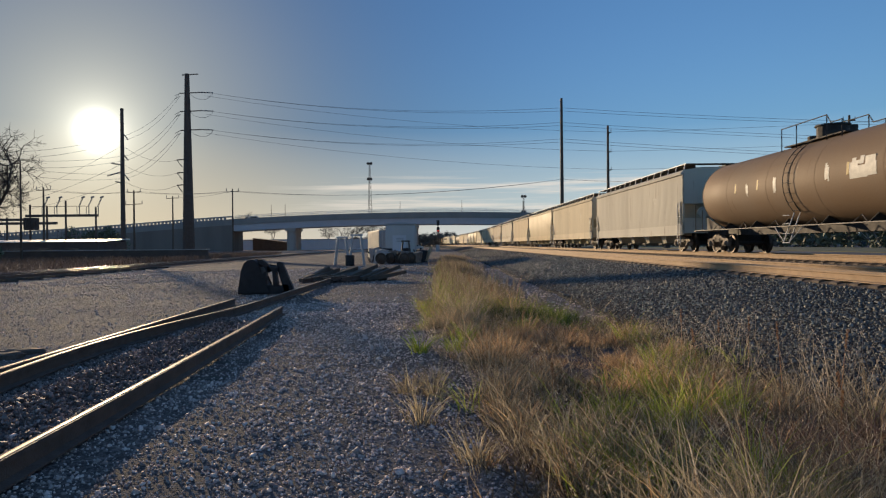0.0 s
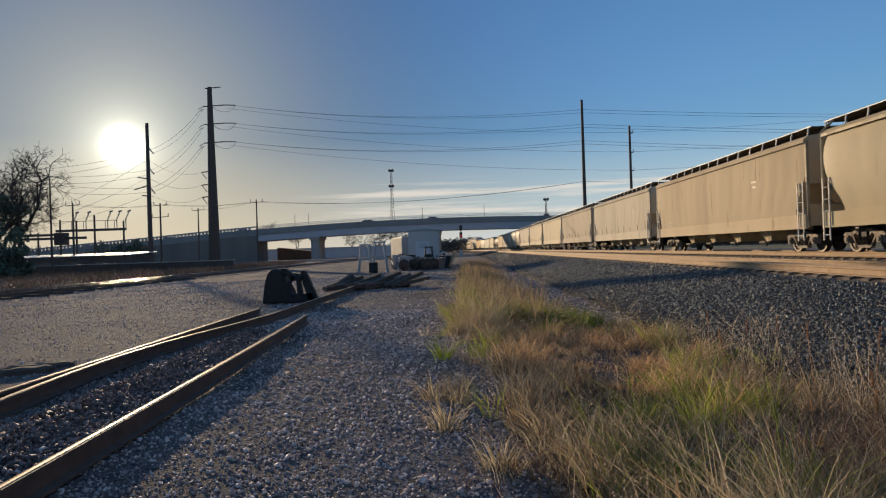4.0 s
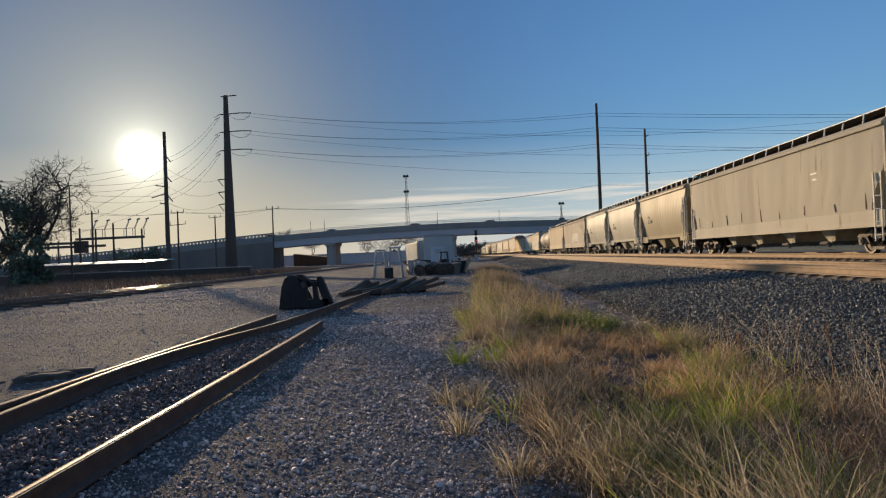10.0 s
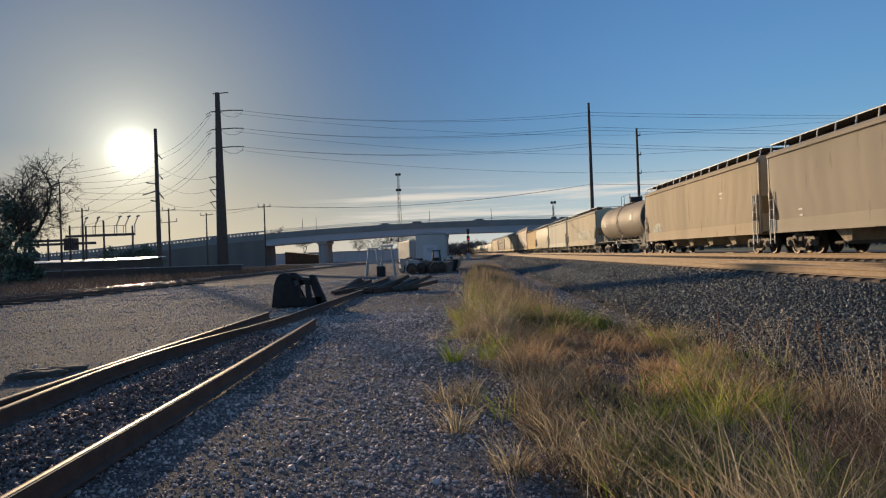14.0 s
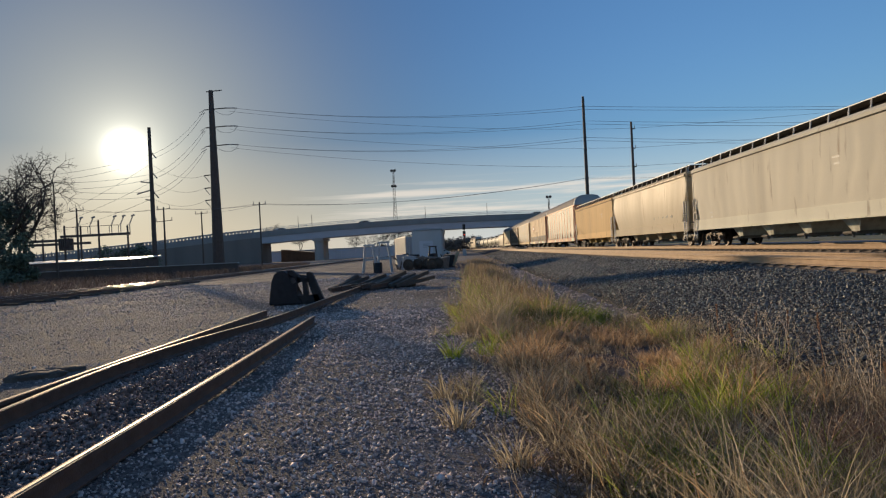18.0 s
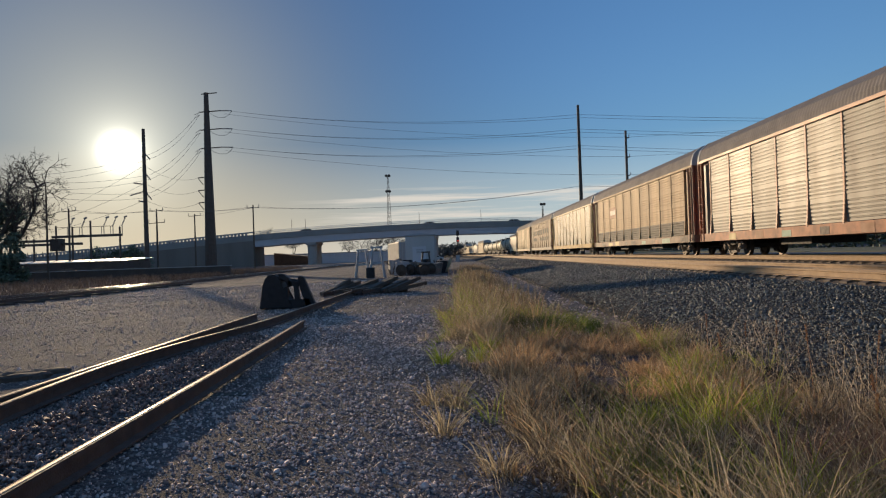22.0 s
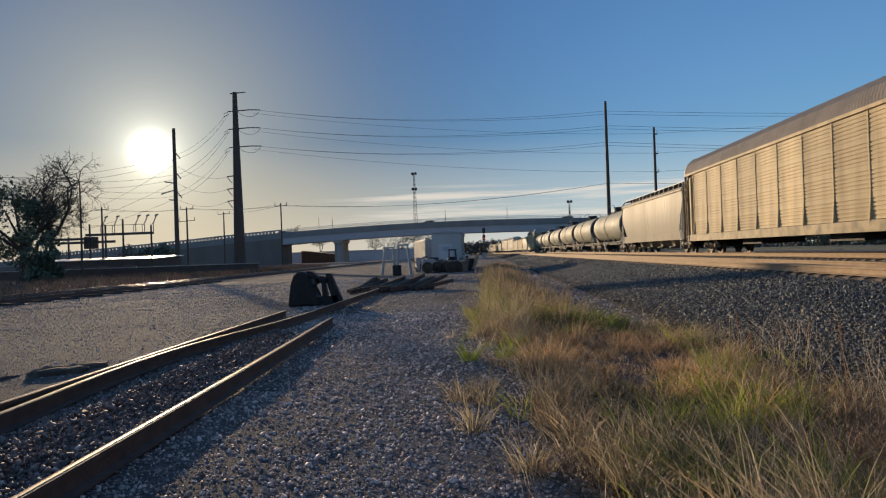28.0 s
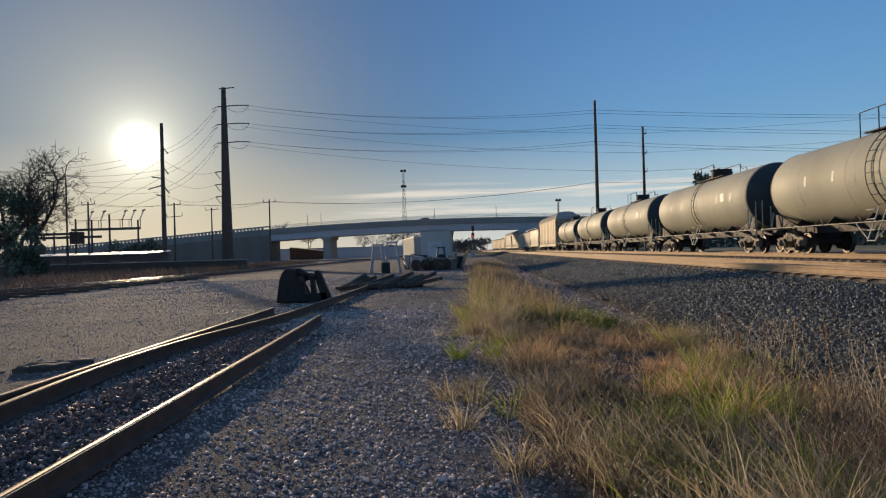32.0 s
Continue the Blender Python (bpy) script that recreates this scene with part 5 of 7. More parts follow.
# kind, length over couplers, paint, trim, label, from the leading car back
TRAIN = [
    ("long_tank", 18.2, TANK_PAINT_A, TANK_TRIM_A, "dirty brown tank car with pale scraped patches"),
    ("flat", 21.5, GREY, WHITE, "dusty grey covered hopper car"),
    ("flat", 19.7, BEIGE, WHITE, "beige covered hopper car with pale sill"),
    ("round", 19.9, GOLD, BEIGE, "shiny tan round-sided covered hopper car"),
    ("flat", 19.9, TAN, TAN, "tan flat-sided covered hopper car"),
    ("flat", 21.2, DUST, DUST, "dusty grey beige covered hopper car"),
    ("flat", 19.5, BROWN, BROWN, "brownish grey flat-sided covered hopper car"),
    ("flat", 19.9, BEIGE, DUST, "beige flat-sided covered hopper car"),
    ("flat", 20.6, BEIGE, BEIGE, "beige covered hopper car with dented side"),
    ("flat", 19.8, DUST, BEIGE, "grey beige covered hopper car with dented side"),
    ("short", 12.6, GOLD, WHITE, "short shiny cream two-bay cement hopper car"),
    ("short", 12.5, WHITE, WHITE, "short white two-bay cement hopper car"),
    ("short", 12.7, WHITE, BEIGE, "short white two-bay cement hopper car"),
    ("flat", 20.4, BROWN, BROWN, "dull tan hopper car with white graffiti"),
    ("flat", 19.2, TAN, TAN, "tan covered hopper car"),
    ("tank", 18.3, TANK_PAINT_B, TANK_TRIM_A, "tan tank car with yellow stripe"),
    ("flat", 19.9, BEIGE, BEIGE, "beige hopper car with green graffiti"),
    ("flat", 20.2, WHITE, WHITE, "cream covered hopper car"),
    ("round", 19.4, BEIGE, BEIGE, "beige round-sided hopper car with grey graffiti"),
    ("flat", 19.4, ORANGE, ORANGE, "orange tan flat-sided covered hopper car"),
    ("rack", 27.5, RACK_PAINT_A, RACK_TRIM_A, "silver auto rack car with rust red sill"),
    ("rack", 27.3, RACK_PAINT_B, RACK_TRIM_B, "tan weathered auto rack car with brown patch"),
    ("rack", 27.4, RACK_PAINT_C, RACK_TRIM_C, "pale silver auto rack car with yellow sill"),
    ("rack", 27.4, RACK_PAINT_D, RACK_TRIM_D, "dirty grey auto rack car with dark stained panels"),
    ("rack", 27.2, RACK_PAINT_E, RACK_TRIM_E, "cream auto rack car with pale yellow sill"),
    ("round", 19.0, DUST, DUST, "smooth beige round-sided hopper car"),
    ("tank", 17.4, TANK_PAINT_C, TANK_TRIM_B, "grey beige tank car"),
    ("tank", 17.4, TANK_PAINT_C, TANK_TRIM_B, "grey beige tank car"),
    ("tank", 17.6, TANK_PAINT_C, TANK_TRIM_B, "grey beige tank car"),
    ("tank", 18.2, TANK_PAINT_C, TANK_TRIM_B, "grey beige tank car"),
    ("tank", 18.4, TANK_PAINT_C, TANK_TRIM_B, "grey beige tank car"),
    ("tank", 18.2, TANK_PAINT_C, TANK_TRIM_B, "grey beige tank car"),
    ("rack", 27.4, RACK_PAINT_F, RACK_TRIM_F, "cream auto rack car with pale yellow sill"),
    ("round", 19.6, WHITE, WHITE, "cream round-sided covered hopper car"),
    ("flat", 19.8, DUST, DUST, "dusty grey beige covered hopper car"),
    ("flat", 19.8, BEIGE, DUST, "beige flat-sided covered hopper car"),
    ("rack", 27.4, RACK_PAINT_G, RACK_TRIM_F, "silver auto rack car"),
    ("rack", 27.4, RACK_PAINT_G, RACK_TRIM_F, "silver auto rack car"),
    ("flat", 19.8, BEIGE, DUST, "beige flat-sided covered hopper car"),
    ("flat", 19.8, TAN, DUST, "tan flat-sided covered hopper car"),
    ("flat", 19.8, BEIGE, DUST, "beige flat-sided covered hopper car"),
]
HEAD = 15.6
# a looser coupling before this car
SLACK = {26: 0.75}
# colour of posts, doors and ladders at the ends of the auto racks
RACK_ENDS = {20: (0.46, 0.15, 0.07), 21: (0.26, 0.10, 0.06), 22: (0.42, 0.30, 0.10), 23: (0.20, 0.085, 0.05), 24: (0.36, 0.27, 0.15)}


def travelled(t):
    """Metres that the slowly braking train has run by t."""
    return 17.212 * t - 0.013007 * ((t - 16) ** 2 - 256)


def on_track(s):
    return pose(FAR_X + bend(s), s, FAR_RAIL, 0, 0, math.degrees(heading(s)))


def scribble(car, y0, z0, w, h, material, seed, side=1.605, label="sprayed graffiti letters", fill="graffiti_fill"):
    """Swollen sprayed letter shapes that cannot be read: a pale rim under a dark body, just proud of the side."""
    rnd = random.Random(seed)
    n = max(3, int(w / 0.75))
    rim, body = bmesh.new(), bmesh.new()
    for k in range(n):
        cy, tall, lean = y0 + w * (k + 0.5) / n, h * rnd.uniform(0.75, 1.1), rnd.uniform(-0.15, 0.15)
        half = w / n * 0.55
        ring = []
        for i in range(16):
            a = i * math.pi / 8
            u, v = math.cos(a), math.sin(a)
            f = 1 + 0.16 * math.sin(3 * a + rnd.uniform(0, 1) + k)
            ring.append((cy + half * f * math.copysign(abs(u) ** 0.7, u) + lean * v, z0 + tall * (0.5 + 0.48 * f * math.copysign(abs(v) ** 0.8, v))))
        for bm, grow, x in ((rim, 1.0, side + 0.004), (body, 0.87, side + 0.008)):
            c = (cy, z0 + tall / 2)
            pts = [(c[0] + (p - c[0]) * grow, c[1] + (q - c[1]) * grow) for p, q in ring]
            prism(bm, pts, -x, -side + 0.02, lambda u, v, t: (t, u, v))
        # counters and strokes that part the letter
        for _ in range(2):
            p, q = cy + rnd.uniform(-0.4, 0.4) * half, z0 + tall * rnd.uniform(0.3, 0.7)
            box(rim, -side - 0.011, -side, p - 0.03, p + 0.03, q - 0.2 * tall, q + 0.2 * tall)
    g = part("graffiti", rim, material, car, label)
    part("letter_fill", body, M[fill], g, "dull dark paint fill")


def bars(car, y0, z0, rows, w, h, x=-1.606):
    """Stencilled lettering that cannot be read, as short bars."""
    for k in range(rows):
        bm = bmesh.new()
        box(bm, x - 0.003, x, y0, y0 + w * (1 - 0.25 * (k % 2)), z0 - 0.22 * k, z0 - 0.22 * k + h)
        part("stencil_bar", bm, M["letter"], car)


def mark(car, kind, k):
    if kind == "flat":
        bars(car, -5.2, 2.9, 2, 0.45, 0.06)
        bars(car, 6.6, 1.65, 2, 0.3, 0.06)
        if k in (5, 6, 8, 9):
            rnd = random.Random(k)
            for q in range(9):
                bm = bmesh.new()
                y, z = -8.3 + 2.05 * q + rnd.uniform(-0.2, 0.2), rnd.uniform(1.40, 1.5)
                prism(bm, [(y, z), (y + 0.05, z), (y + rnd.uniform(0.0, 0.1), z + rnd.uniform(0.25, 0.55))], -1.622, -1.59, lambda u, v, w: (w, u, v))
                part("rust_streak", bm, M["brown_patch"], car)
        if k == 13:
            scribble(car, -4.6, 1.5, 5.6, 1.25, M["graffiti_white"], 1)
        if k == 16:
            scribble(car, -4.0, 1.45, 5.4, 1.0, M["graffiti_green"], 2)
            scribble(car, -7.2, 1.7, 1.8, 0.6, M["graffiti_grey"], 3)
        if k == 8:
            scribble(car, -8.0, 1.6, 1.5, 0.5, M["graffiti_grey"], 4)
        if k == 14:
            scribble(car, 5.5, 1.35, 2.0, 0.6, M["graffiti_green"], 6)
    elif kind == "short":
        for z, w in ((2.55, 0.75), (2.25, 1.15)):
            for q in range(int(w / 0.19)):
                bm = bmesh.new()
                y = 3.3 - 0.19 * q
                box(bm, -1.632, -1.58, y - 0.12, y, z - 0.05, z + 0.16)
                part("stencil_bar", bm, M["dark_letter"], car)
    elif kind == "round" and k == 18:
        scribble(car, -6.5, 1.75, 4.4, 0.9, M["graffiti_grey"], 5, 1.57)
    elif kind in ("tank", "long_tank"):
        if k == 15:
            bars(car, 5.0, 2.62, 2, 1.0, 0.10, -1.512)
        if k == 0:
            rnd = random.Random(3)
            for y, w, a0, a1 in ((-7.4, 0.9, -0.05, 0.30), (-6.2, 0.5, -0.1, 0.2), (-5.0, 1.3, -0.18, 0.12), (-4.4, 0.6, 0.1, 0.24), (-2.6, 0.25, -0.12, 0.22), (0.9, 0.22, -0.2, 0.12), (3.2, 0.2, -0.16, 0.14), (-7.0, 0.4, -0.42, -0.30)):
                bm = bmesh.new()
                n = 6
                for m in range(3):
                    u0, u1 = y + w * m / 3, y + w * (m + 1) / 3
                    lo, hi = a0 + rnd.uniform(-0.05, 0.05), a1 + rnd.uniform(-0.06, 0.06)
                    ring = [[bm.verts.new((-(1.5 + q) * math.cos(lo + (hi - lo) * i / n), u, 2.62 + (1.5 + q) * math.sin(lo + (hi - lo) * i / n))) for i in range(n + 1)] for q, u in ((0.006, u0), (0.006, u1))]
                    for i in range(n):
                        bm.faces.new((ring[0][i], ring[0][i + 1], ring[1][i + 1], ring[1][i]))
                part("scraped_patch", bm, M["letter"], car, "pale scraped paint patch", True)
        for y in (-5.5, -3.6, 2.4, 4.4):
            bm = bmesh.new()
            prism(bm, [(-1.508, -0.1), (-1.478, 0.28), (-1.44, 0.28), (-1.47, -0.1)], -0.06, 0.06, lambda u, v, w: (u, w, 2.62 + v))
            part("stripe", bm, M["yellow"] if k in (0, 15) else M["letter"], car, at=pose(0, y, 0))
    elif kind == "rack":
        if k == 21:
            bm = bmesh.new()
            box(bm, -1.512, -1.49, 4.73, 6.98, 2.91, 3.79)
            plate = part("painted_patch", bm, M["brown_patch"], car, "brown painted nameplate panel")
            for q in range(5):
                bm = bmesh.new()
                box(bm, -1.516, -1.510, 5.0 + 0.36 * q, 5.23 + 0.36 * q, 3.2, 3.55)
                part("logo_bar", bm, M["letter"], plate)
            for q in range(10):
                bm = bmesh.new()
                ribs = [p for i in range(6) for p in ((-1.514, 1.13 + 0.14 * i), (-1.514, 1.19 + 0.14 * i), (-1.490, 1.215 + 0.14 * i), (-1.490, 1.245 + 0.14 * i))]
                prism(bm, ribs + [(-1.46, 1.97), (-1.46, 1.13)], -11.67 + 2.345 * q, -9.44 + 2.345 * q, along_y)
                part("lower_sheet", bm, M["bare_steel"], car, "bare grey lower sheet")
        if k in (20, 21):
            rnd = random.Random(k)
            for q in range(9):
                y = -12.0 + 2.6 * q + rnd.uniform(-0.4, 0.4)
                bm = bmesh.new()
                box(bm, -1.588, -1.57, y, y + rnd.uniform(0.5, 1.6), 0.74, rnd.uniform(0.95, 1.08))
                part("paint_blotch", bm, M[rnd.choice(("yellow", "graffiti_green", "brown_patch", "truck_steel"))], car, "faded paint blotch on the sill")
        if k == 23:
            rnd = random.Random(8)
            for q in range(8):
                for z0, z1 in ((2.95, 3.78), (2.05, 2.72)):
                    y = -9.6 + 2.4 * q
                    if rnd.random() < 0.85:
                        bm = bmesh.new()
                        box(bm, -1.506, -1.496, y + rnd.uniform(0.15, 0.4), y + rnd.uniform(1.7, 2.2), z0 + rnd.uniform(0, 0.12), z1 - rnd.uniform(0, 0.15))
                        part("dirt_panel", bm, M["grime"], car, "dark grimy patch on the panel")


# how far dust has dulled the paint
PAINT_WEAR = {"long_tank": 1.15, "flat": 1.04, "round": 0.84, "short": 0.70, "tank": 1.0, "rack": 0.34}


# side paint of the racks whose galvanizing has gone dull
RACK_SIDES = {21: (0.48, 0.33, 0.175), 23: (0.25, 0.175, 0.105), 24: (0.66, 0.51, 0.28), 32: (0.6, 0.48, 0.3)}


def finish_rack(car, k, paint):
    """End steel in its own colour, and no two panels weathered alike."""
    rnd = random.Random(100 + k)
    for o in car.children_recursive:
        what = o.name.split(".")[0]
        if what in ("end_post", "ladder", "end_door") and k in RACK_ENDS:
            o.color = (*RACK_ENDS[k], 1)
        if what in ("side_panel", "end_plate"):
            f = rnd.uniform(0.78, 1.2)
            o.color = (*[min(0.8, c * f) for c in RACK_SIDES.get(k, paint)], 1)
        if what == "side_panel" and k in (20, 22) and rnd.random() < 0.5:
            o.material_slots[0].link = "OBJECT"
            o.material_slots[0].material = M["galv_bright"]
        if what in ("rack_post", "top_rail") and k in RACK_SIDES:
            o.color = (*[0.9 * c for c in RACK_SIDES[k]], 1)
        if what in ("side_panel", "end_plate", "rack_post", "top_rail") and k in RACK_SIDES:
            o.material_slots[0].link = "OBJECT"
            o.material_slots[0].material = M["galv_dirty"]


def plain_doors(car):
    """Smooth replacement sheets over the near end and two panels, and a yellow sill."""
    for y0, y1 in ((-13.2, -11.75), (-9.36, -7.08), (9.45, 11.7)):
        bm = bmesh.new()
        n = 12
        rows = [[bm.verts.new((-1.512 - 0.012 * noise.noise((k * 0.4, z * 0.8, y0)), y0 + (y1 - y0) * k / n, z)) for k in range(n + 1)] for z in np.linspace(1.12, 4.68, 9)]
        for r, q in zip(rows, rows[1:]):
            for i in range(n):
                bm.faces.new((r[i], q[i], q[i + 1], r[i + 1]))
        box(bm, -1.498, -1.47, y0, y1, 1.12, 4.68)
        part("plain_sheet", bm, M["galv"], car, "smooth dented tan sheet", True).color = (0.20, 0.13, 0.04, 1)
    for o in car.children:
        if o.name.startswith("rack_sill"):
            o.color = (0.42, 0.24, 0.03, 1)


def build_train():
    stock, made = {}, []
    b = HEAD
    for k, (kind, long, paint, trim, label) in enumerate(TRAIN):
        a = b + SLACK.get(k, 0.0)
        b = a + long
        paint = tuple(c * PAINT_WEAR[kind] for c in paint)
        trim = tuple(c * 0.8 for c in trim)
        at = on_track((a + b) / 2)
        if kind not in stock:
            if kind == "rack":
                car = autorack(27.35, label)
            elif kind == "tank":
                car = tank_car(17.9, label)
            elif kind == "long_tank":
                car = tank_car(19.1, label)
            elif kind == "short":
                car = hopper(12.6, 2, "round", label)
            else:
                car = hopper(19.9, 4, kind, label)
            stock[kind] = car
            car.matrix_basis = at
        else:
            car = copy_thing(stock[kind], at)
            car["label"] = label
        repaint(car, paint, trim)
        if kind == "rack":
            finish_rack(car, k, paint)
            if k == 22:
                plain_doors(car)
        made.append((car, (a + b) / 2))
    for k, (car, _) in enumerate(made):
        mark(car, TRAIN[k][0], k)
    return made


CARS_MADE = build_train()


def bridge_car(k, paint):
    t = thing("road_car", "small distant car driving over the bridge", "car", "cars on the bridge", pose(-150, BR_Y + 4, 0.4))
    bm = bmesh.new()
    prism(bm, [(-2.2, 0.3), (2.2, 0.3), (2.2, 0.85), (1.3, 0.98), (0.6, 1.5), (-1.4, 1.5), (-2.1, 0.98)], -0.85, 0.85, lambda u, v, w: (u, w, v))
    part("body", bm, M["paint_trim"], t).color = (*paint, 1)
    bm = bmesh.new()
    prism(bm, [(-1.3, 1.02), (0.95, 1.02), (0.55, 1.42), (-1.25, 1.42)], -0.865, 0.865, lambda u, v, w: (u, w, v))
    part("windows", bm, M["glass"], t)
    for x in (-1.35, 1.35):
        for y in (-0.8, 0.8):
            bm = bmesh.new()
            tube(bm, (x, y - 0.1, 0.32), (x, y + 0.1, 0.32), 0.32, None, 12)
            part("wheel", bm, M["rubber"], t)
    return t


TRAFFIC = [(bridge_car(i, c), x0) for i, (x0, c) in enumerate(((-56, (0.5, 0.5, 0.5)), (-76, (0.06, 0.06, 0.07)), (-115, (0.3, 0.3, 0.32)), (-138, (0.05, 0.05, 0.06)), (-164, (0.5, 0.5, 0.5)),
           (-183, (0.08, 0.08, 0.09)), (-193, (0.5, 0.5, 0.5)), (-246, (0.1, 0.1, 0.12)), (-272, (0.4, 0.4, 0.4)), (-310, (0.06, 0.06, 0.07)), (-352, (0.4, 0.1, 0.08)), (-398, (0.4, 0.4, 0.4))))]


def motions():
    for car, x0 in TRAFFIC:
        walk(car, [(float(t), pose(x0 + 12.0 * t, BR_Y + 4, max(0.06, deck_z(x0 + 12.0 * t)))) for t in range(0, 33, 2)])
    times = [float(t) for t in range(0, 33, 2)]
    for car, s in CARS_MADE:
        walk(car, [(t, on_track(s - travelled(t))) for t in times])

# ---- stones ----
RNG = np.random.default_rng(7)
CUBE = np.array([(x, y, z) for z in (-0.7, 0.7) for y in (-0.7, 0.7) for x in (-0.7, 0.7)], float)
CUBE_F = np.array([(0, 2, 3, 1), (4, 5, 7, 6), (0, 1, 5, 4), (2, 6, 7, 3), (0, 4, 6, 2), (1, 3, 7, 5)])


def stones(name, xy, zs, sizes, material, label):
    """Loose angular stones, each with its own shape and lie."""
    n = len(xy)
    base = CUBE[None] * RNG.uniform(0.62, 1.25, (n, 8, 3))
    base *= RNG.uniform(0.45, 1.35, (n, 1, 3))
    q = RNG.normal(size=(n, 4))
    q /= np.linalg.norm(q, axis=1)[:, None]
    w, x, y, z = q.T
    R = np.stack([1 - 2 * (y * y + z * z), 2 * (x * y - z * w), 2 * (x * z + y * w), 2 * (x * y + z * w), 1 - 2 * (x * x + z * z), 2 * (y * z - x * w),
                  2 * (x * z - y * w), 2 * (y * z + x * w), 1 - 2 * (x * x + y * y)], 1).reshape(n, 3, 3)
    v = np.einsum("nij,nkj->nki", R, base) * sizes[:, None, None]
    v += np.concatenate([xy, (zs + 0.15 * sizes)[:, None]], 1)[:, None]
    f = CUBE_F[None] + 8 * np.arange(n)[:, None, None]
    me = from_arrays(name, v.reshape(-1, 3), f.reshape(-1, 4), material)
    return tagged(new(name, me), label, "stones", kind="stuff")


def ground_z(xy):
    return np.array([lay(x, y) for x, y in xy])


def bank_z(x):
    return np.interp(x - NEAR_X, [-5.0, -2.0, -1.45, 1.45], [0.0, 0.54, 0.655, 0.665])


def patch(x, y, seed, size):
    return noise.noise((x / size, y / size, seed))


def all_stones():
    def sprinkle(n, x0, x1, y0, y1, bias=1.6):
        y = y0 + (y1 - y0) * RNG.random(n) ** bias
        return np.stack([RNG.uniform(x0, x1, n), y], 1)

    def bare(xy, size, amount):
        """Leaves out most stones where fines lie bare."""
        k = np.array([patch(x, y, 41, size) + 0.5 * patch(x, y, 42, size / 3) for x, y in xy])
        return xy[RNG.random(len(xy)) < np.clip(1 - amount * np.clip(k * 3 + 0.4, 0, 1), 0.06, 1)]

    def graded(n, mid, top):
        """Many small stones and few large ones."""
        return np.clip(mid * np.exp(RNG.normal(0, 0.45, n)), 0.4 * mid, top)

    xy = bare(sprinkle(62000, -4.4, 0.9, 2.2, 18, 1.5), 1.4, 0.3)
    crib = (xy[:, 0] > -4.2) & (xy[:, 0] < -2.75) & (xy[:, 1] < 13) & (RNG.random(len(xy)) < 0.55)
    xy = xy[~crib]
    stones("gravel", xy, ground_z(xy), graded(len(xy), 0.0068, 0.026) * (1 + 0.05 * xy[:, 1]), M["stone"], "loose grey crushed gravel on the yard path")
    # coarse brown stones heaped between the two siding rails, darkened for the rails' shadow
    y = 3.2 + 10.5 * RNG.random(14000) ** 1.25
    mid = -3.45 - 0.05 * y
    xy = np.stack([mid + RNG.normal(0, 0.42, 14000), y], 1)
    xy = xy[np.abs(xy[:, 0] - mid) < 0.75]
    heap = 0.10 * np.exp(-((xy[:, 0] + 3.45 + 0.05 * xy[:, 1]) / 0.38) ** 2) * RNG.random(len(xy))
    stones("crib_stones", xy, ground_z(xy) + heap, graded(len(xy), 0.0125, 0.034), M["crib_stone"], "coarse brown stones heaped between the rails, darkened for rail shadow")
    xy = bare(sprinkle(70000, -20, -4.3, 4.5, 46, 1.3), 2.2, 0.5)
    stones("gravel", xy, ground_z(xy), graded(len(xy), 0.0052, 0.02) * (1 + 0.05 * xy[:, 1]), M["stone"], "loose grey gravel beside the siding")
    xy = bare(sprinkle(14000, -5.6, 2.0, 15, 52, 1.2), 2.0, 0.6)
    stones("gravel", xy, ground_z(xy), graded(len(xy), 0.015, 0.05), M["stone"], "loose grey gravel further along the path")
    xy = sprinkle(7000, 1.6, 5.2, 13, 70, 1.2)
    stones("gravel", xy, ground_z(xy), graded(len(xy), 0.02, 0.05), M["stone"], "bare gravel patch below the ballast bank")
    xy = sprinkle(64000, 3.6, 7.45, 4.5, 46, 1.35)
    toe = np.clip((xy[:, 0] - 3.5) / 1.0, 0, 1)
    xy = xy[RNG.random(len(xy)) < toe]
    stones("ballast", xy, bank_z(xy[:, 0]), graded(len(xy), 0.0118, 0.032) * (1 + 0.014 * xy[:, 1]), M["ballast_stone"], "dark angular ballast stones on the bank")
    xy = np.stack([RNG.uniform(-9, 3.4, 16000), RNG.uniform(-9, 3.2, 16000)], 1)
    stones("gravel", xy, ground_z(xy), graded(len(xy), 0.008, 0.03), M["stone"], "loose grey gravel round the standing place")
    xy = np.stack([RNG.uniform(4.0, 7.45, 3000), RNG.uniform(-9, 4.6, 3000)], 1)
    stones("ballast", xy, bank_z(xy[:, 0]), RNG.uniform(0.014, 0.034, len(xy)), M["ballast_stone"], "dark angular ballast stones on the bank")
    xy = sprinkle(9000, 3.7, 7.45, 45, 120, 1.4)
    stones("ballast", xy, bank_z(xy[:, 0]), graded(len(xy), 0.03, 0.07), M["ballast_stone"], "dark ballast stones further along the bank")
    xy = sprinkle(5000, 10.1, 12.6, 8, 60, 1.3)
    stones("ballast", xy, np.full(len(xy), 0.66), RNG.uniform(0.025, 0.05, len(xy)), M["ballast_stone"], "dark ballast stones between the tracks")


all_stones()

# ---- grass ----


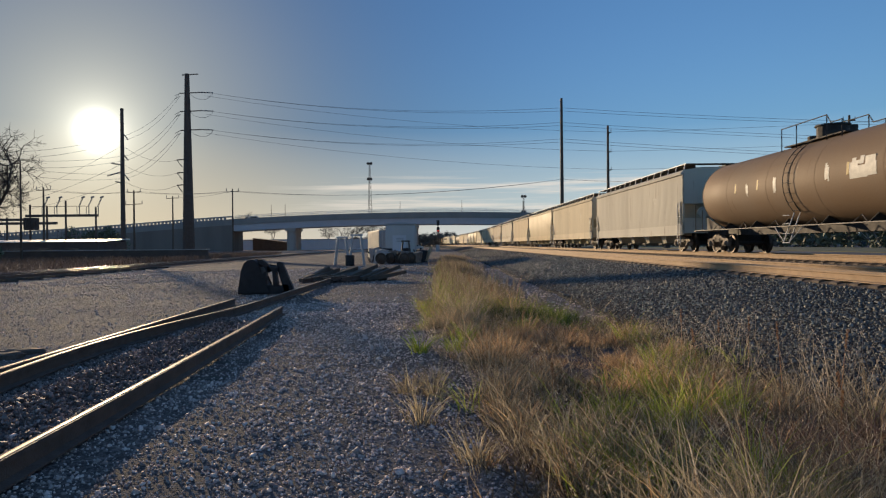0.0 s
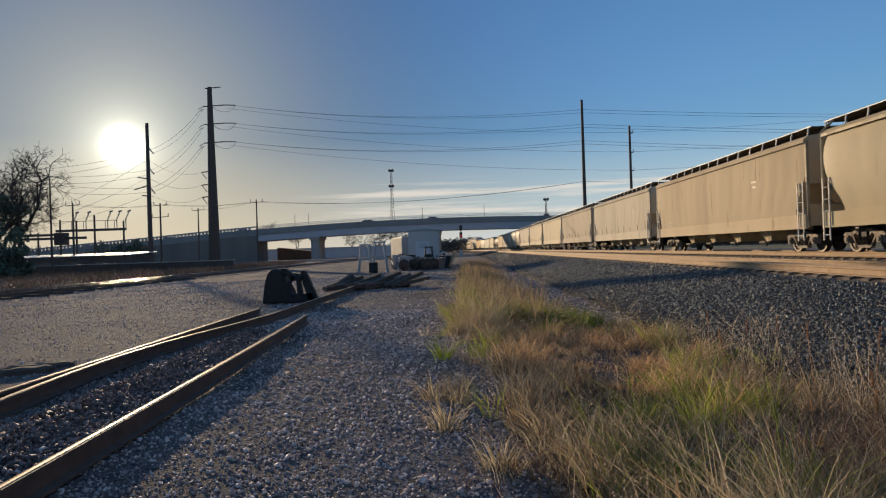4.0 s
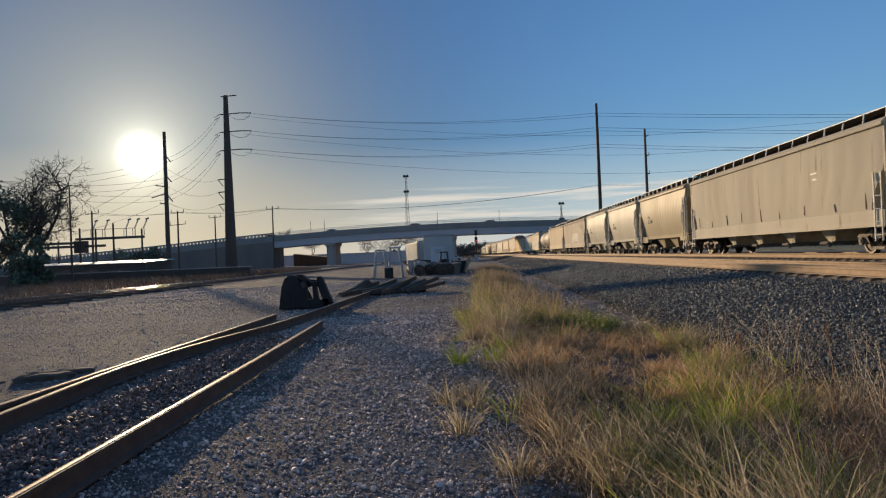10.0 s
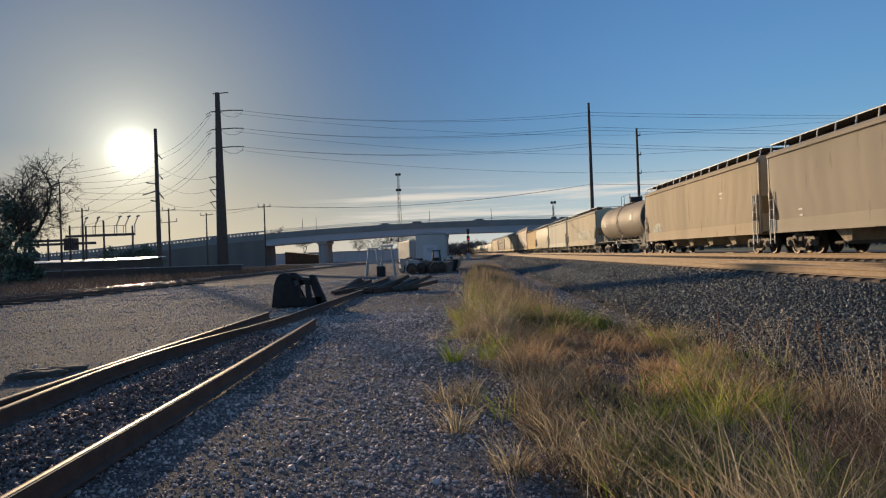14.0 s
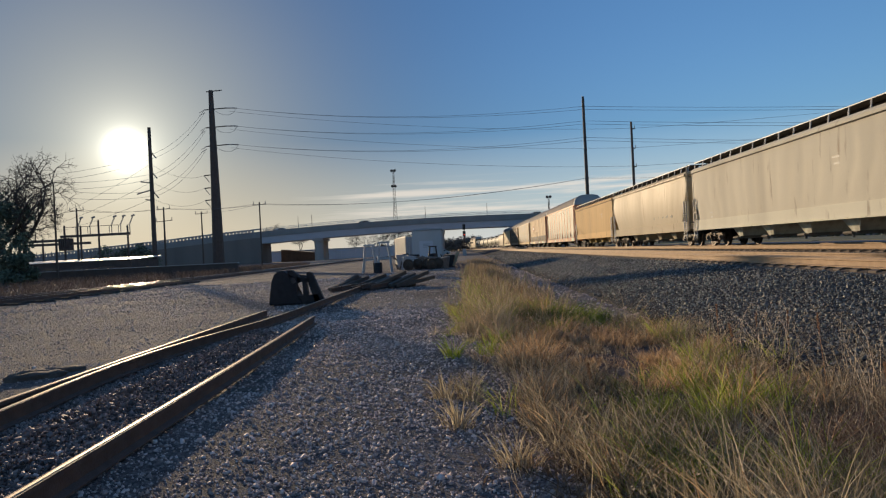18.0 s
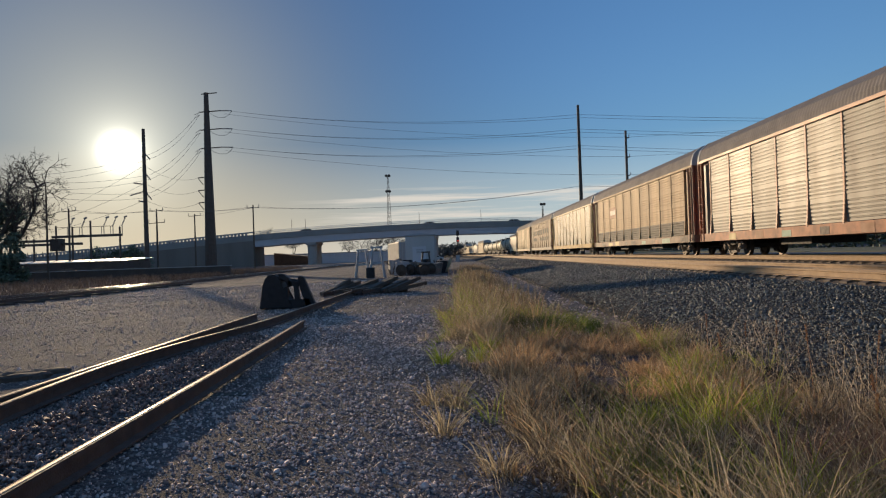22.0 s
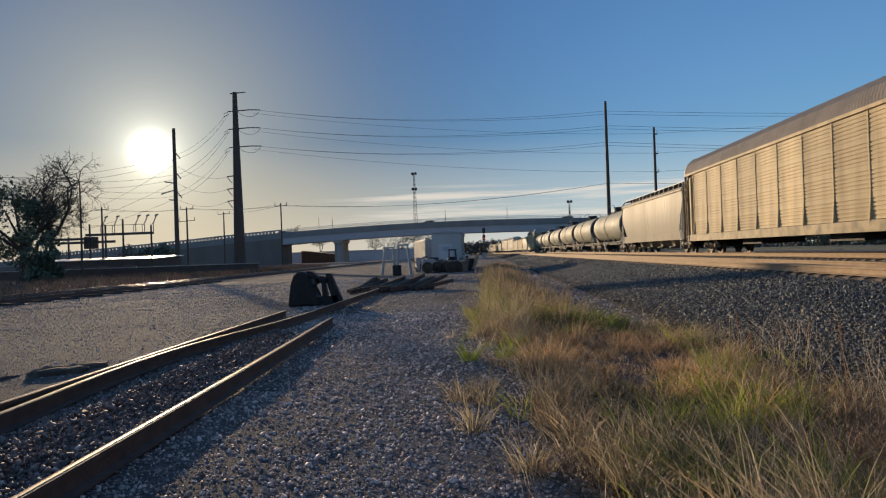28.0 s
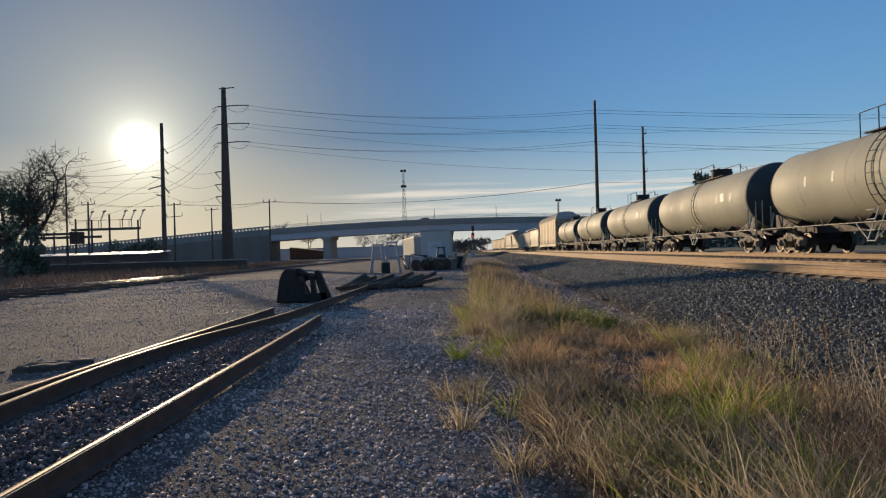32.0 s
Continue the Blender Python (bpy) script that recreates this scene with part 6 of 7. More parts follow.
def blades(name, xy, heights, width, lean, material, label, droop=0.35, kind="stuff", category="grass", away=None, seeds=0):
    """Bent tapering blades of grass, one island each. away: the side to which each one bends. seeds: husks at the tip."""
    n = len(xy)
    a = RNG.uniform(0, 2 * np.pi, n) if away is None else away
    bend_by = RNG.uniform(0.2, 1.0, n) * droop * heights
    out = np.stack([np.cos(a), np.sin(a), np.zeros(n)], 1)
    tilt = RNG.normal(0, lean, (n, 2)) * heights[:, None]
    if away is not None:
        tilt += out[:, :2] * (RNG.uniform(0.0, 0.5, n) ** 1.3 * heights)[:, None]
    face = RNG.uniform(0, 2 * np.pi, n)
    side = np.stack([np.cos(face), np.sin(face), np.zeros(n)], 1)
    root = np.concatenate([xy, (ground_z(xy) - 0.02)[:, None]], 1)
    rows = []
    for s, w in ((0, 0.7), (0.35, 1.0), (0.7, 0.7), (1.0, 0.12)):
        c = root + out * (bend_by * s**2.2)[:, None]
        c[:, :2] += tilt * s
        c[:, 2] += heights * (s - 0.18 * droop * s**3)
        rows += [c - side * (width * w / 2), c + side * (width * w / 2)]
    v = np.stack(rows, 1)
    f = np.array([(0, 1, 3, 2), (2, 3, 5, 4), (4, 5, 7, 6)])[None] + 8 * np.arange(n)[:, None, None]
    v, f = v.reshape(-1, 3), f.reshape(-1, 4)
    if seeds:
        tip, low = (rows[6] + rows[7]) / 2, (rows[4] + rows[5]) / 2
        s = RNG.uniform(0.35, 1.05, (n, seeds, 1))
        p = (low[:, None] + (tip - low)[:, None] * s + RNG.normal(0, 0.006, (n, seeds, 3))).reshape(-1, 3)
        u, w = RNG.normal(size=p.shape), RNG.normal(size=p.shape)
        u[:, 2] = np.abs(u[:, 2]) + 0.8
        u *= (0.009 / np.linalg.norm(u, axis=1))[:, None]
        w *= (0.0028 / np.linalg.norm(w, axis=1))[:, None]
        husk = np.stack([p - u, p + w, p + u, p - w], 1).reshape(-1, 3)
        f = np.concatenate([f, np.arange(len(husk)).reshape(-1, 4) + len(v)])
        v = np.concatenate([v, husk])
    me = from_arrays(name, v, f, material)
    return tagged(new(name, me), label, category, kind=kind)


def tufts(centres, each, spread):
    """Roots gathered into tufts, and the way each blade leans out of its tuft."""
    k = np.repeat(np.arange(len(centres)), each)
    d = RNG.normal(0, 1, (len(k), 2)) * (spread * RNG.uniform(0.5, 1.6, len(centres)))[k][:, None]
    return centres[k] + d, np.arctan2(d[:, 1], d[:, 0]) + RNG.normal(0, 0.5, len(k)), k


def verge(n, y0, y1, bias):
    """Places in the grass strip between the path and the ballast bank, in uneven clumps."""
    out = []
    while len(out) < n:
        y = y0 + (y1 - y0) * random.random() ** bias
        left = max(-0.25, 0.42 - 0.08 * (y - 4)) + 0.3 * patch(0, y, 3, 1.3)
        right = 3.95 + 0.5 * patch(9, y, 4, 1.5) - 1.7 * min(1, max(0, (y - 11) / 5))
        x = random.uniform(left - 0.3, right + 0.4)
        edge = min((x - left) / 0.5, (right - x) / 0.9)
        clump = max(0.0, 0.42 + 1.1 * patch(x, y, 7, 0.7) + 0.4 * patch(x, y, 8, 0.25))
        hollow = 0.85 * math.exp(-((x - 1.95) ** 2 / 0.12 + (y - 4.9) ** 2 / 0.10))
        keep = min(1.0, max(0.05, edge)) * (0.10 + 0.9 * min(1.0, clump)) * (1 - hollow)
        if random.random() < keep:
            out.append((x, y))
    return np.array(out)


def tall_here(xy):
    """Grass stands higher in some clumps and along the far left edge."""
    k = np.array([0.55 + 0.55 * patch(x, y, 11, 1.1) + 0.25 * patch(x, y, 12, 0.4) for x, y in xy])
    edge = np.clip((xy[:, 1] - 10) / 5, 0, 1) * np.clip(1.2 - np.abs(xy[:, 0] - 0.3), 0, 1)
    low = 1 - 0.6 * np.exp(-((xy[:, 0] - 1.9) ** 2 / 1.8 + (xy[:, 1] - 9.5) ** 2 / 7))
    return (np.clip(k, 0.18, 1.1) + 0.35 * edge) * low


def all_grass():
    base = verge(1750, 3.0, 16, 1.25)
    xy, away, k = tufts(base, 30, 0.050)
    size = tall_here(base)[k] * np.exp(RNG.normal(0, 0.34, len(base)))[k]
    h = size * RNG.uniform(0.22, 0.72, len(xy))
    hue = np.array([patch(x, y, 21, 0.9) + 0.25 * patch(x, y, 22, 0.3) for x, y in base]) + RNG.normal(0, 0.14, len(base))
    for x, y, sx, sy, gain in ((1.55, 6.3, 0.5, 1.2, 0.5), (1.5, 4.6, 0.3, 0.4, 0.45), (2.0, 13.6, 2.5, 1.2, 0.55), (1.75, 7.8, 0.25, 0.4, 0.6), (2.5, 6.2, 0.2, 0.4, 0.6), (3.0, 4.5, 0.9, 1.5, -0.9), (0.9, 8.0, 0.5, 3.0, -0.3)):
        hue += gain * np.exp(-((base[:, 0] - x) ** 2 / sx + (base[:, 1] - y) ** 2 / sy))
    red = 0.35 * np.array([patch(x, y, 0.0, 1.2) for x, y in base]) + np.exp(-((base[:, 0] - 1.9) ** 2 / 1.8 + (base[:, 1] - 9.5) ** 2 / 7)) + RNG.normal(0, 0.33, len(base))
    is_red, is_green = (red > 0.46)[k], (hue > 0.30)[k]
    dry = ~is_red & ~is_green
    g = is_green & ~is_red
    bright = g & (RNG.random(len(base)) < 0.3)[k]
    g &= ~bright
    thick = dry & (np.exp(-((base[:, 0] - 3.1) ** 2 / 0.9 + (base[:, 1] - 4.7) ** 2 / 0.9)) > RNG.uniform(0.2, 0.75, len(base)))[k]
    dry &= ~thick
    blades("thicket", xy[thick], h[thick] * 0.85, 0.0062, 0.24, M["thicket"], "dull brown tangled dry weeds in the verge", 1.1, away=away[thick])
    straw = dry & (RNG.random(len(base)) < 0.16)[k]
    dry &= ~straw
    blades("dry_grass", xy[dry], h[dry], 0.0052, 0.15, M["grass_dry"], "dry brown tall grass in the verge", 0.85, away=away[dry])
    blades("dry_grass", xy[straw], h[straw] * 0.85, 0.005, 0.09, M["grass_pale"], "pale straw grass in the verge", 0.7, away=away[straw])
    blades("weeds", xy[is_red], h[is_red] * 0.8, 0.0075, 0.3, M["weed_red"], "low reddish brown dry weeds in the verge", 0.8, away=away[is_red])
    blades("green_grass", xy[g], h[g] * 0.85, 0.0058, 0.14, M["grass_green"], "yellow green grass among the dry stalks", 0.8, away=away[g])
    blades("green_grass", xy[bright], h[bright] * 0.95, 0.0068, 0.14, M["grass_tuft"], "bright yellow green grass among the dry stalks", 0.8, away=away[bright])
    # fine haze of thin dead stems between the tufts
    xy = verge(9000, 3.0, 16, 1.25)
    blades("dead_stems", xy, tall_here(xy) * RNG.uniform(0.12, 0.5, len(xy)), 0.0032, 0.5, M["grass_dry"], "fine dead grass stems in the verge", 0.9)
    # brown seed plumes on stiff stalks
    for x, y, h in ((2.95, 8.4, 0.80), (3.25, 8.1, 0.72), (3.45, 7.7, 0.78), (2.7, 7.2, 0.7), (3.3, 6.6, 0.85), (3.05, 5.2, 0.62), (3.2, 5.0, 0.75), (2.85, 4.9, 0.55), (0.62, 14.2, 0.95), (0.95, 13.5, 0.8), (1.0, 6.1, 0.5), (3.6, 6.2, 0.8), (2.2, 5.6, 0.55)):
        blades("plume_stalk", np.array([(x, y)]), np.array([h]), 0.006, 0.05, M["plume"], "brown seed plume on a stiff stalk", 0.1, "", seeds=150)
    xy = verge(8500, 15, 46, 1.3)
    h = (0.35 + tall_here(xy) * 0.5) * RNG.uniform(0.35, 1.0, len(xy))
    hue = np.array([patch(x, y, 31, 1.6) for x, y in xy]) + RNG.normal(0, 0.2, len(xy)) - 0.25 * (xy[:, 0] > 0.6)
    g = hue > 0.12
    lump = np.array([patch(x, y, 51, 0.9) + 0.5 * patch(x, y, 52, 0.35) for x, y in xy])
    h *= np.clip(0.75 + 1.1 * lump, 0.25, 1.5)
    blades("dry_grass", xy[~g], h[~g], 0.014, 0.2, M["grass_far"], "tall dry grass further along the path")
    blades("green_grass", xy[g], h[g] * 0.6, 0.016, 0.2, M["grass_green"], "yellow green grass further along the path")
    # pale stalks with seed heads
    xy = verge(1300, 3.2, 26, 1.3)
    h = (0.38 + 0.35 * tall_here(xy)) * RNG.uniform(0.7, 1.2, len(xy))
    blades("seed_stalks", xy, h * 0.9, 0.0034, 0.16, M["grass_pale"], "thin pale grass stalks with seed heads", 0.8, seeds=8)
    n = 260
    xy = np.stack([RNG.normal(3.9, 0.4, n), RNG.uniform(4.6, 10.5, n)], 1)
    blades("seed_stalks", xy, RNG.uniform(0.45, 0.95, n), 0.0034, 0.25, M["grass_pale"], "tall pale stalks at the foot of the bank", 0.6, seeds=10)
    n = 1500
    xy = np.stack([RNG.uniform(0.6, 3.9, n), RNG.uniform(3.6, 12.5, n)], 1)
    xy = xy[np.exp(-((xy[:, 0] - 1.9) ** 2 / 1.6 + (xy[:, 1] - 9.5) ** 2 / 6)) < 0.35]
    n = len(xy)
    blades("dead_stems", xy, RNG.uniform(0.18, 0.45, n), 0.0032, 0.18, M["grass_pale"], "pale backlit grass stems in the verge", 1.0)
    # low mat of dead leaves, darkened to carry the shade between the tufts
    xy = np.concatenate([verge(16000, 3.2, 18, 1.3), np.stack([RNG.uniform(0.5, 3.9, 16000), 3.4 + 11 * RNG.random(16000) ** 1.3], 1)])
    xy = xy[RNG.random(len(xy)) > 1.2 * np.exp(-((xy[:, 0] - 2.0) ** 2 / 1.8 + (xy[:, 1] - 10) ** 2 / 8))]
    blades("grass_thatch", xy, RNG.uniform(0.05, 0.17, len(xy)), 0.012, 0.9, M["thatch"], "flattened dead grass thatch, darkened for shade between tufts", 0.9)
    # green clumps behind the red weeds, their shade put into a darker green
    n = 2600
    xy = np.concatenate([np.stack([RNG.normal(cx, 0.22, n // 4), RNG.normal(cy, 0.2, n // 4)], 1) for cx, cy in ((1.05, 14.0), (1.5, 13.7), (1.95, 13.9), (2.3, 13.4))])
    blades("green_grass", xy, RNG.uniform(0.15, 0.42, len(xy)), 0.011, 0.25, M["grass_dark"], "green grass clumps behind the red weeds, darkened for shade", 0.9)
    # single tufts at the edge of the path
    for x, y, k, m, label in ((-0.15, 5.85, 80, "grass_dry", "straw-coloured grass tuft in the gravel"), (-0.28, 7.0, 60, "grass_dry", "orange straw grass tuft in the gravel"),
                              (0.25, 4.75, 80, "grass_dry", "straw-coloured grass tuft in the gravel"), (-0.25, 9.5, 60, "grass_tuft", "yellow green grass tuft in the gravel"),
                              (0.25, 9.5, 70, "grass_tuft", "yellow green grass tuft in the gravel"), (-0.1, 14.3, 110, "grass_tuft", "yellow green grass clump at the path edge"),
                              (0.15, 14.8, 110, "grass_tuft", "yellow green grass clump at the path edge"), (-0.2, 15.6, 110, "grass_tuft", "yellow green grass clump at the path edge"),
                              (-0.05, 6.9, 70, "grass_dry", "orange straw grass tuft in the gravel"), (1.5, 15.6, 160, "grass_tuft", "yellow green grass clump in the verge"), (2.1, 14.8, 140, "grass_tuft", "yellow green grass clump in the verge")):
        p = np.array([x, y]) + RNG.normal(0, 0.035 + 0.0025 * y, (k, 2))
        blades("grass_tuft", p, RNG.uniform(0.14, 0.36, k) * (1 + 0.02 * y), 0.004 + 0.0008 * y, 0.16, M[m], label, 0.9, "", away=np.arctan2(p[:, 1] - y, p[:, 0] - x))
    # weeds along the foot of the left bank and between the far tracks
    n = 22000
    y = RNG.uniform(16, 130, n)
    x = -25.6 - 0.037 * (y - 36) - RNG.random(n) ** 1.5 * 24
    xy = np.stack([x, y], 1)
    blades("brush", xy, RNG.uniform(0.15, 0.8, n), 0.035, 0.5, M["brush"], "dark dry brush along the yard edge", 0.4)
    n = 1500
    xy = np.stack([RNG.normal(1.5, 0.7, n), RNG.uniform(46, 78, n)], 1)
    blades("dry_grass", xy, RNG.uniform(0.2, 0.6, n), 0.025, 0.2, M["grass_far"], "dry golden grass mound by the tracks", 0.4)


all_grass()

# ---- trees ----


def bare_tree(name, x, y, h, spread, seed, label, depth=6):
    rnd = random.Random(seed)
    t = thing(name, label, "tree", "bare trees", pose(x, y, -0.1))
    trunk, crown = bmesh.new(), bmesh.new()

    def grow(p, d, length, r, level):
        bm = trunk if level < 2 else crown
        q = p
        for k in range(3):
            d = (d + Vector((rnd.gauss(0, 0.12), rnd.gauss(0, 0.12), rnd.gauss(0.03, 0.08)))).normalized()
            q2 = q + d * length / 3
            tube(bm, q, q2, r * (1 - 0.13 * k), r * (1 - 0.13 * (k + 1)), 7 if level < 2 else 4)
            q = q2
            if level >= 1 and level < depth and rnd.random() < 0.7:
                side = d.orthogonal().normalized()
                side.rotate(Matrix.Rotation(rnd.uniform(0, 6.28), 3, d))
                grow(q, (d * 0.75 + side * rnd.uniform(0.5, 1.0) * spread).normalized(), length * rnd.uniform(0.5, 0.7), r * 0.5, level + 1)
        if level < depth:
            for _ in range(rnd.choice((2, 2, 3))):
                side = d.orthogonal().normalized()
                side.rotate(Matrix.Rotation(rnd.uniform(0, 6.28), 3, d))
                grow(q, (d + side * rnd.uniform(0.35, 0.8) * spread).normalized(), length * rnd.uniform(0.6, 0.82), r * 0.62, level + 1)

    grow(Vector((0, 0, 0)), Vector((rnd.gauss(0, 0.06), rnd.gauss(0, 0.06), 1)).normalized(), h * 0.27, h * 0.019, 0)
    part("trunk", trunk, M["bark"], t)
    part("crown", crown, M["bark"], t, "bare twiggy crown")
    return t


def leafy_tree(name, x, y, h, r, seed, label, n=5200, low=0.15, group="leafy trees", leaf=0.28):
    rnd = np.random.default_rng(seed)
    t = thing(name, label, "tree", group, pose(x, y, -0.1))
    bm = bmesh.new()
    tube(bm, (0, 0, 0), (0.2, 0, h * 0.4), h * 0.035, h * 0.022, 8)
    for k in range(7):
        a = rnd.uniform(0, 6.28)
        tube(bm, (0.2, 0, h * rnd.uniform(0.25, 0.4)), (r * 0.7 * math.cos(a), r * 0.7 * math.sin(a), h * rnd.uniform(0.5, 0.85)), h * 0.016, h * 0.006, 6)
    part("trunk", bm, M["bark"], t)
    clumps = 26
    c = np.stack([rnd.normal(0, r * 0.45, clumps), rnd.normal(0, r * 0.45, clumps), rnd.uniform(h * (low + 0.15), h * 0.9, clumps)], 1)
    rad = rnd.uniform(0.18, 0.36, clumps) * r
    pick = rnd.integers(0, clumps, n)
    d = rnd.normal(size=(n, 3))
    d /= np.linalg.norm(d, axis=1)[:, None]
    p = c[pick] + d * (rad[pick] * rnd.random(n) ** 0.4)[:, None]
    u, v = rnd.normal(size=(n, 3)), rnd.normal(size=(n, 3))
    u *= (leaf * rnd.uniform(0.5, 1.2, n) / np.linalg.norm(u, axis=1))[:, None]
    v *= (leaf * 0.6 * rnd.uniform(0.5, 1.2, n) / np.linalg.norm(v, axis=1))[:, None]
    verts = np.stack([p - u, p + v, p + u, p - v], 1).reshape(-1, 3)
    faces = np.arange(4 * n).reshape(n, 4)
    ob = new("crown", from_arrays("crown", verts, faces, M["leaf_far"] if name == "far_tree" else M["leaf"]))
    ob.parent = t
    ob["kind"] = "stuff"
    return t


bare_tree("bare_tree", -53.5, 80, 16.5, 1.5, 23, "large bare winter tree with spreading limbs", 6)
bare_tree("bare_tree", -49.2, 76, 18.2, 1.75, 4, "large bare winter tree with spreading limbs", 6)
leafy_tree("evergreen_tree", -51.0, 74, 11.4, 5.6, 11, "grey green evergreen oak beside the bare tree", 7000, 0.02, leaf=0.22)
leafy_tree("evergreen_bush", -46.6, 71, 3.4, 2.4, 12, "dark evergreen bush under the trees", 3200, 0.0)
leafy_tree("evergreen_bush", -66.0, 130, 5.0, 4.6, 13, "dark dense bush inside the substation", 3000, 0.0)
leafy_tree("evergreen_bush", -62.0, 131, 5.4, 4.0, 14, "dark dense bush inside the substation", 2600, 0.0)
for i, (x, y, h) in enumerate(((-62, 262, 8.5), (-52, 330, 10.5), (-46, 335, 9.5), (-40, 328, 10), (-31, 322, 10.5), (-26, 330, 10), (-21.5, 318, 9), (-69, 240, 11))):
    bare_tree("bare_tree", x, y, h * 1.6, 1.2, 40 + i, "bare winter tree far beyond the bridge", 5)
for i, (x, y, h, r) in enumerate(((-6, 330, 6.5, 5), (-1, 345, 7, 5.5), (-11, 340, 6, 5), (4, 370, 8, 6), (-17, 350, 6, 6), (-30, 345, 5, 8), (-42, 350, 5, 8))):
    leafy_tree("far_tree", x, y, h, r, 60 + i, "hazy dark tree far down the line", 1400, 0.0, "far trees", 0.5)
leafy_tree("evergreen_tree", 39, 118, 14.4, 3.2, 71, "dark leafy tree behind the train", 2600, 0.4)
for i, (x, y, h, r) in enumerate(((75, 150, 9, 6), (95, 170, 10, 7), (120, 160, 9, 7), (60, 190, 9, 6), (48, 230, 9, 6), (140, 150, 10, 8))):
    leafy_tree("far_tree", x, y, h, r, 80 + i, "dark tree across the road", 1600, 0.0, "far trees", 0.5)

# ---- substation and shed ----


def substation():
    t = thing("substation_frame", "steel substation frame with switches and tilted insulators", "substation", "", pose(0, 112, 0))
    posts = ((-65.3, 8.4), (-62.6, 8.2), (-59.6, 9.0), (-54.8, 7.9), (-69.0, 6.4), (-73.0, 7.0))
    for x, h in posts:
        bm = bmesh.new()
        tube(bm, (x, 0, -0.2), (x, 0, h), 0.18, 0.15, 8)
        part("column", bm, M["steel_pole"], t)
    for z, a, b in ((6.6, -66.0, -54.4), (5.4, -74, -61), (6.0, -74, -65), (8.1, -65, -56)):
        bm = bmesh.new()
        box(bm, a, b, -0.15, 0.15, z - (0.2 if z < 8 else 0.03), z + (0.2 if z < 8 else 0.03))
        part("beam", bm, M["steel_pole"], t)
    for x in (-63.0, -61.0, -57.4, -55.9, -54.4):
        bm = bmesh.new()
        tube(bm, (x, 0, 6.8), (x, 0, 8.1), 0.07, None, 6)
        tube(bm, (x - 0.4, 0, 6.8), (x - 0.4, 0, 8.1), 0.05, None, 6)
        for k in range(6):
            p = Vector((x - 0.1, 0, 8.0)).lerp(Vector((x + 0.55, 0, 9.4)), k / 6)
            q = Vector((x - 0.1, 0, 8.0)).lerp(Vector((x + 0.55, 0, 9.4)), (k + 0.7) / 6)
            tube(bm, p, q, 0.13, 0.09, 7)
        tube(bm, (x + 0.35, 0, 9.45), (x + 0.85, 0, 9.6), 0.14, None, 7)
        part("switch", bm, M["insulator"], t, "tilted insulator switch")
    bm = bmesh.new()
    box(bm, -65.9, -64.3, -0.8, 0.8, 4.3, 6.3)
    tr = part("transformer", bm, M["steel_pole"], t)
    for k in range(5):
        bm = bmesh.new()
        box(bm, -65.8 + 0.32 * k, -65.65 + 0.32 * k, -1.0, -0.8, 4.5, 6.1)
        part("cooling_fin", bm, M["steel_pole"], tr)
    for x in (-72, -70, -67.5, -61.5, -58.5):
        bm = bmesh.new()
        tube(bm, (x, 1, -0.1), (x, 1, 3.6), 0.09, None, 6)
        tube(bm, (x - 0.8, 1, 3.4), (x + 0.8, 1, 3.4), 0.07, None, 6)
        for d in (-0.7, 0, 0.7):
            tube(bm, (x + d, 1, 3.4), (x + d, 1, 4.3), 0.08, 0.05, 6)
        part("bus_support", bm, M["insulator"], t)


substation()


def shed():
    t = thing("metal_shed", "long low dark shed with a bright sunlit metal roof", "shed", "", pose(-60.6, 104, -0.66))
    bm = bmesh.new()
    box(bm, -9.6, 9.9, 0.3, 9.7, 0.2, 2.95)
    part("wall", bm, M["brick_dark"], t)
    bm = bmesh.new()
    prism(bm, [(0, 2.95), (10, 3.36), (10, 3.46), (0, 3.05)], -10, 10.3, along_x)
    part("roof", bm, M["roof_light"], t, "bright low-pitched metal roof")
    for k in range(4):
        bm = bmesh.new()
        box(bm, -8 + 4.4 * k, -6.2 + 4.4 * k, 0.24, 0.32, 0.9, 2.1)
        part("window", bm, M["glass"], t)
    t2 = thing("boundary_wall", "low dark boundary wall behind the yard track", "wall", "", pose(-29, 88, 0))
    bm = bmesh.new()
    box(bm, -62, 0, -0.2, 0.2, -0.3, 1.05)
    part("wall", bm, M["brick_dark"], t2)
    bm = bmesh.new()
    box(bm, -62.1, 0.1, -0.27, 0.27, 1.05, 1.15)
    part("coping", bm, M["concrete"], t2)


shed()

# ---- yard clutter ----


def rounded(bm, amount, segments=2):
    bmesh.ops.bevel(bm, geom=list(bm.edges), offset=amount, segments=segments, affect="EDGES", profile=0.6)
    return bm


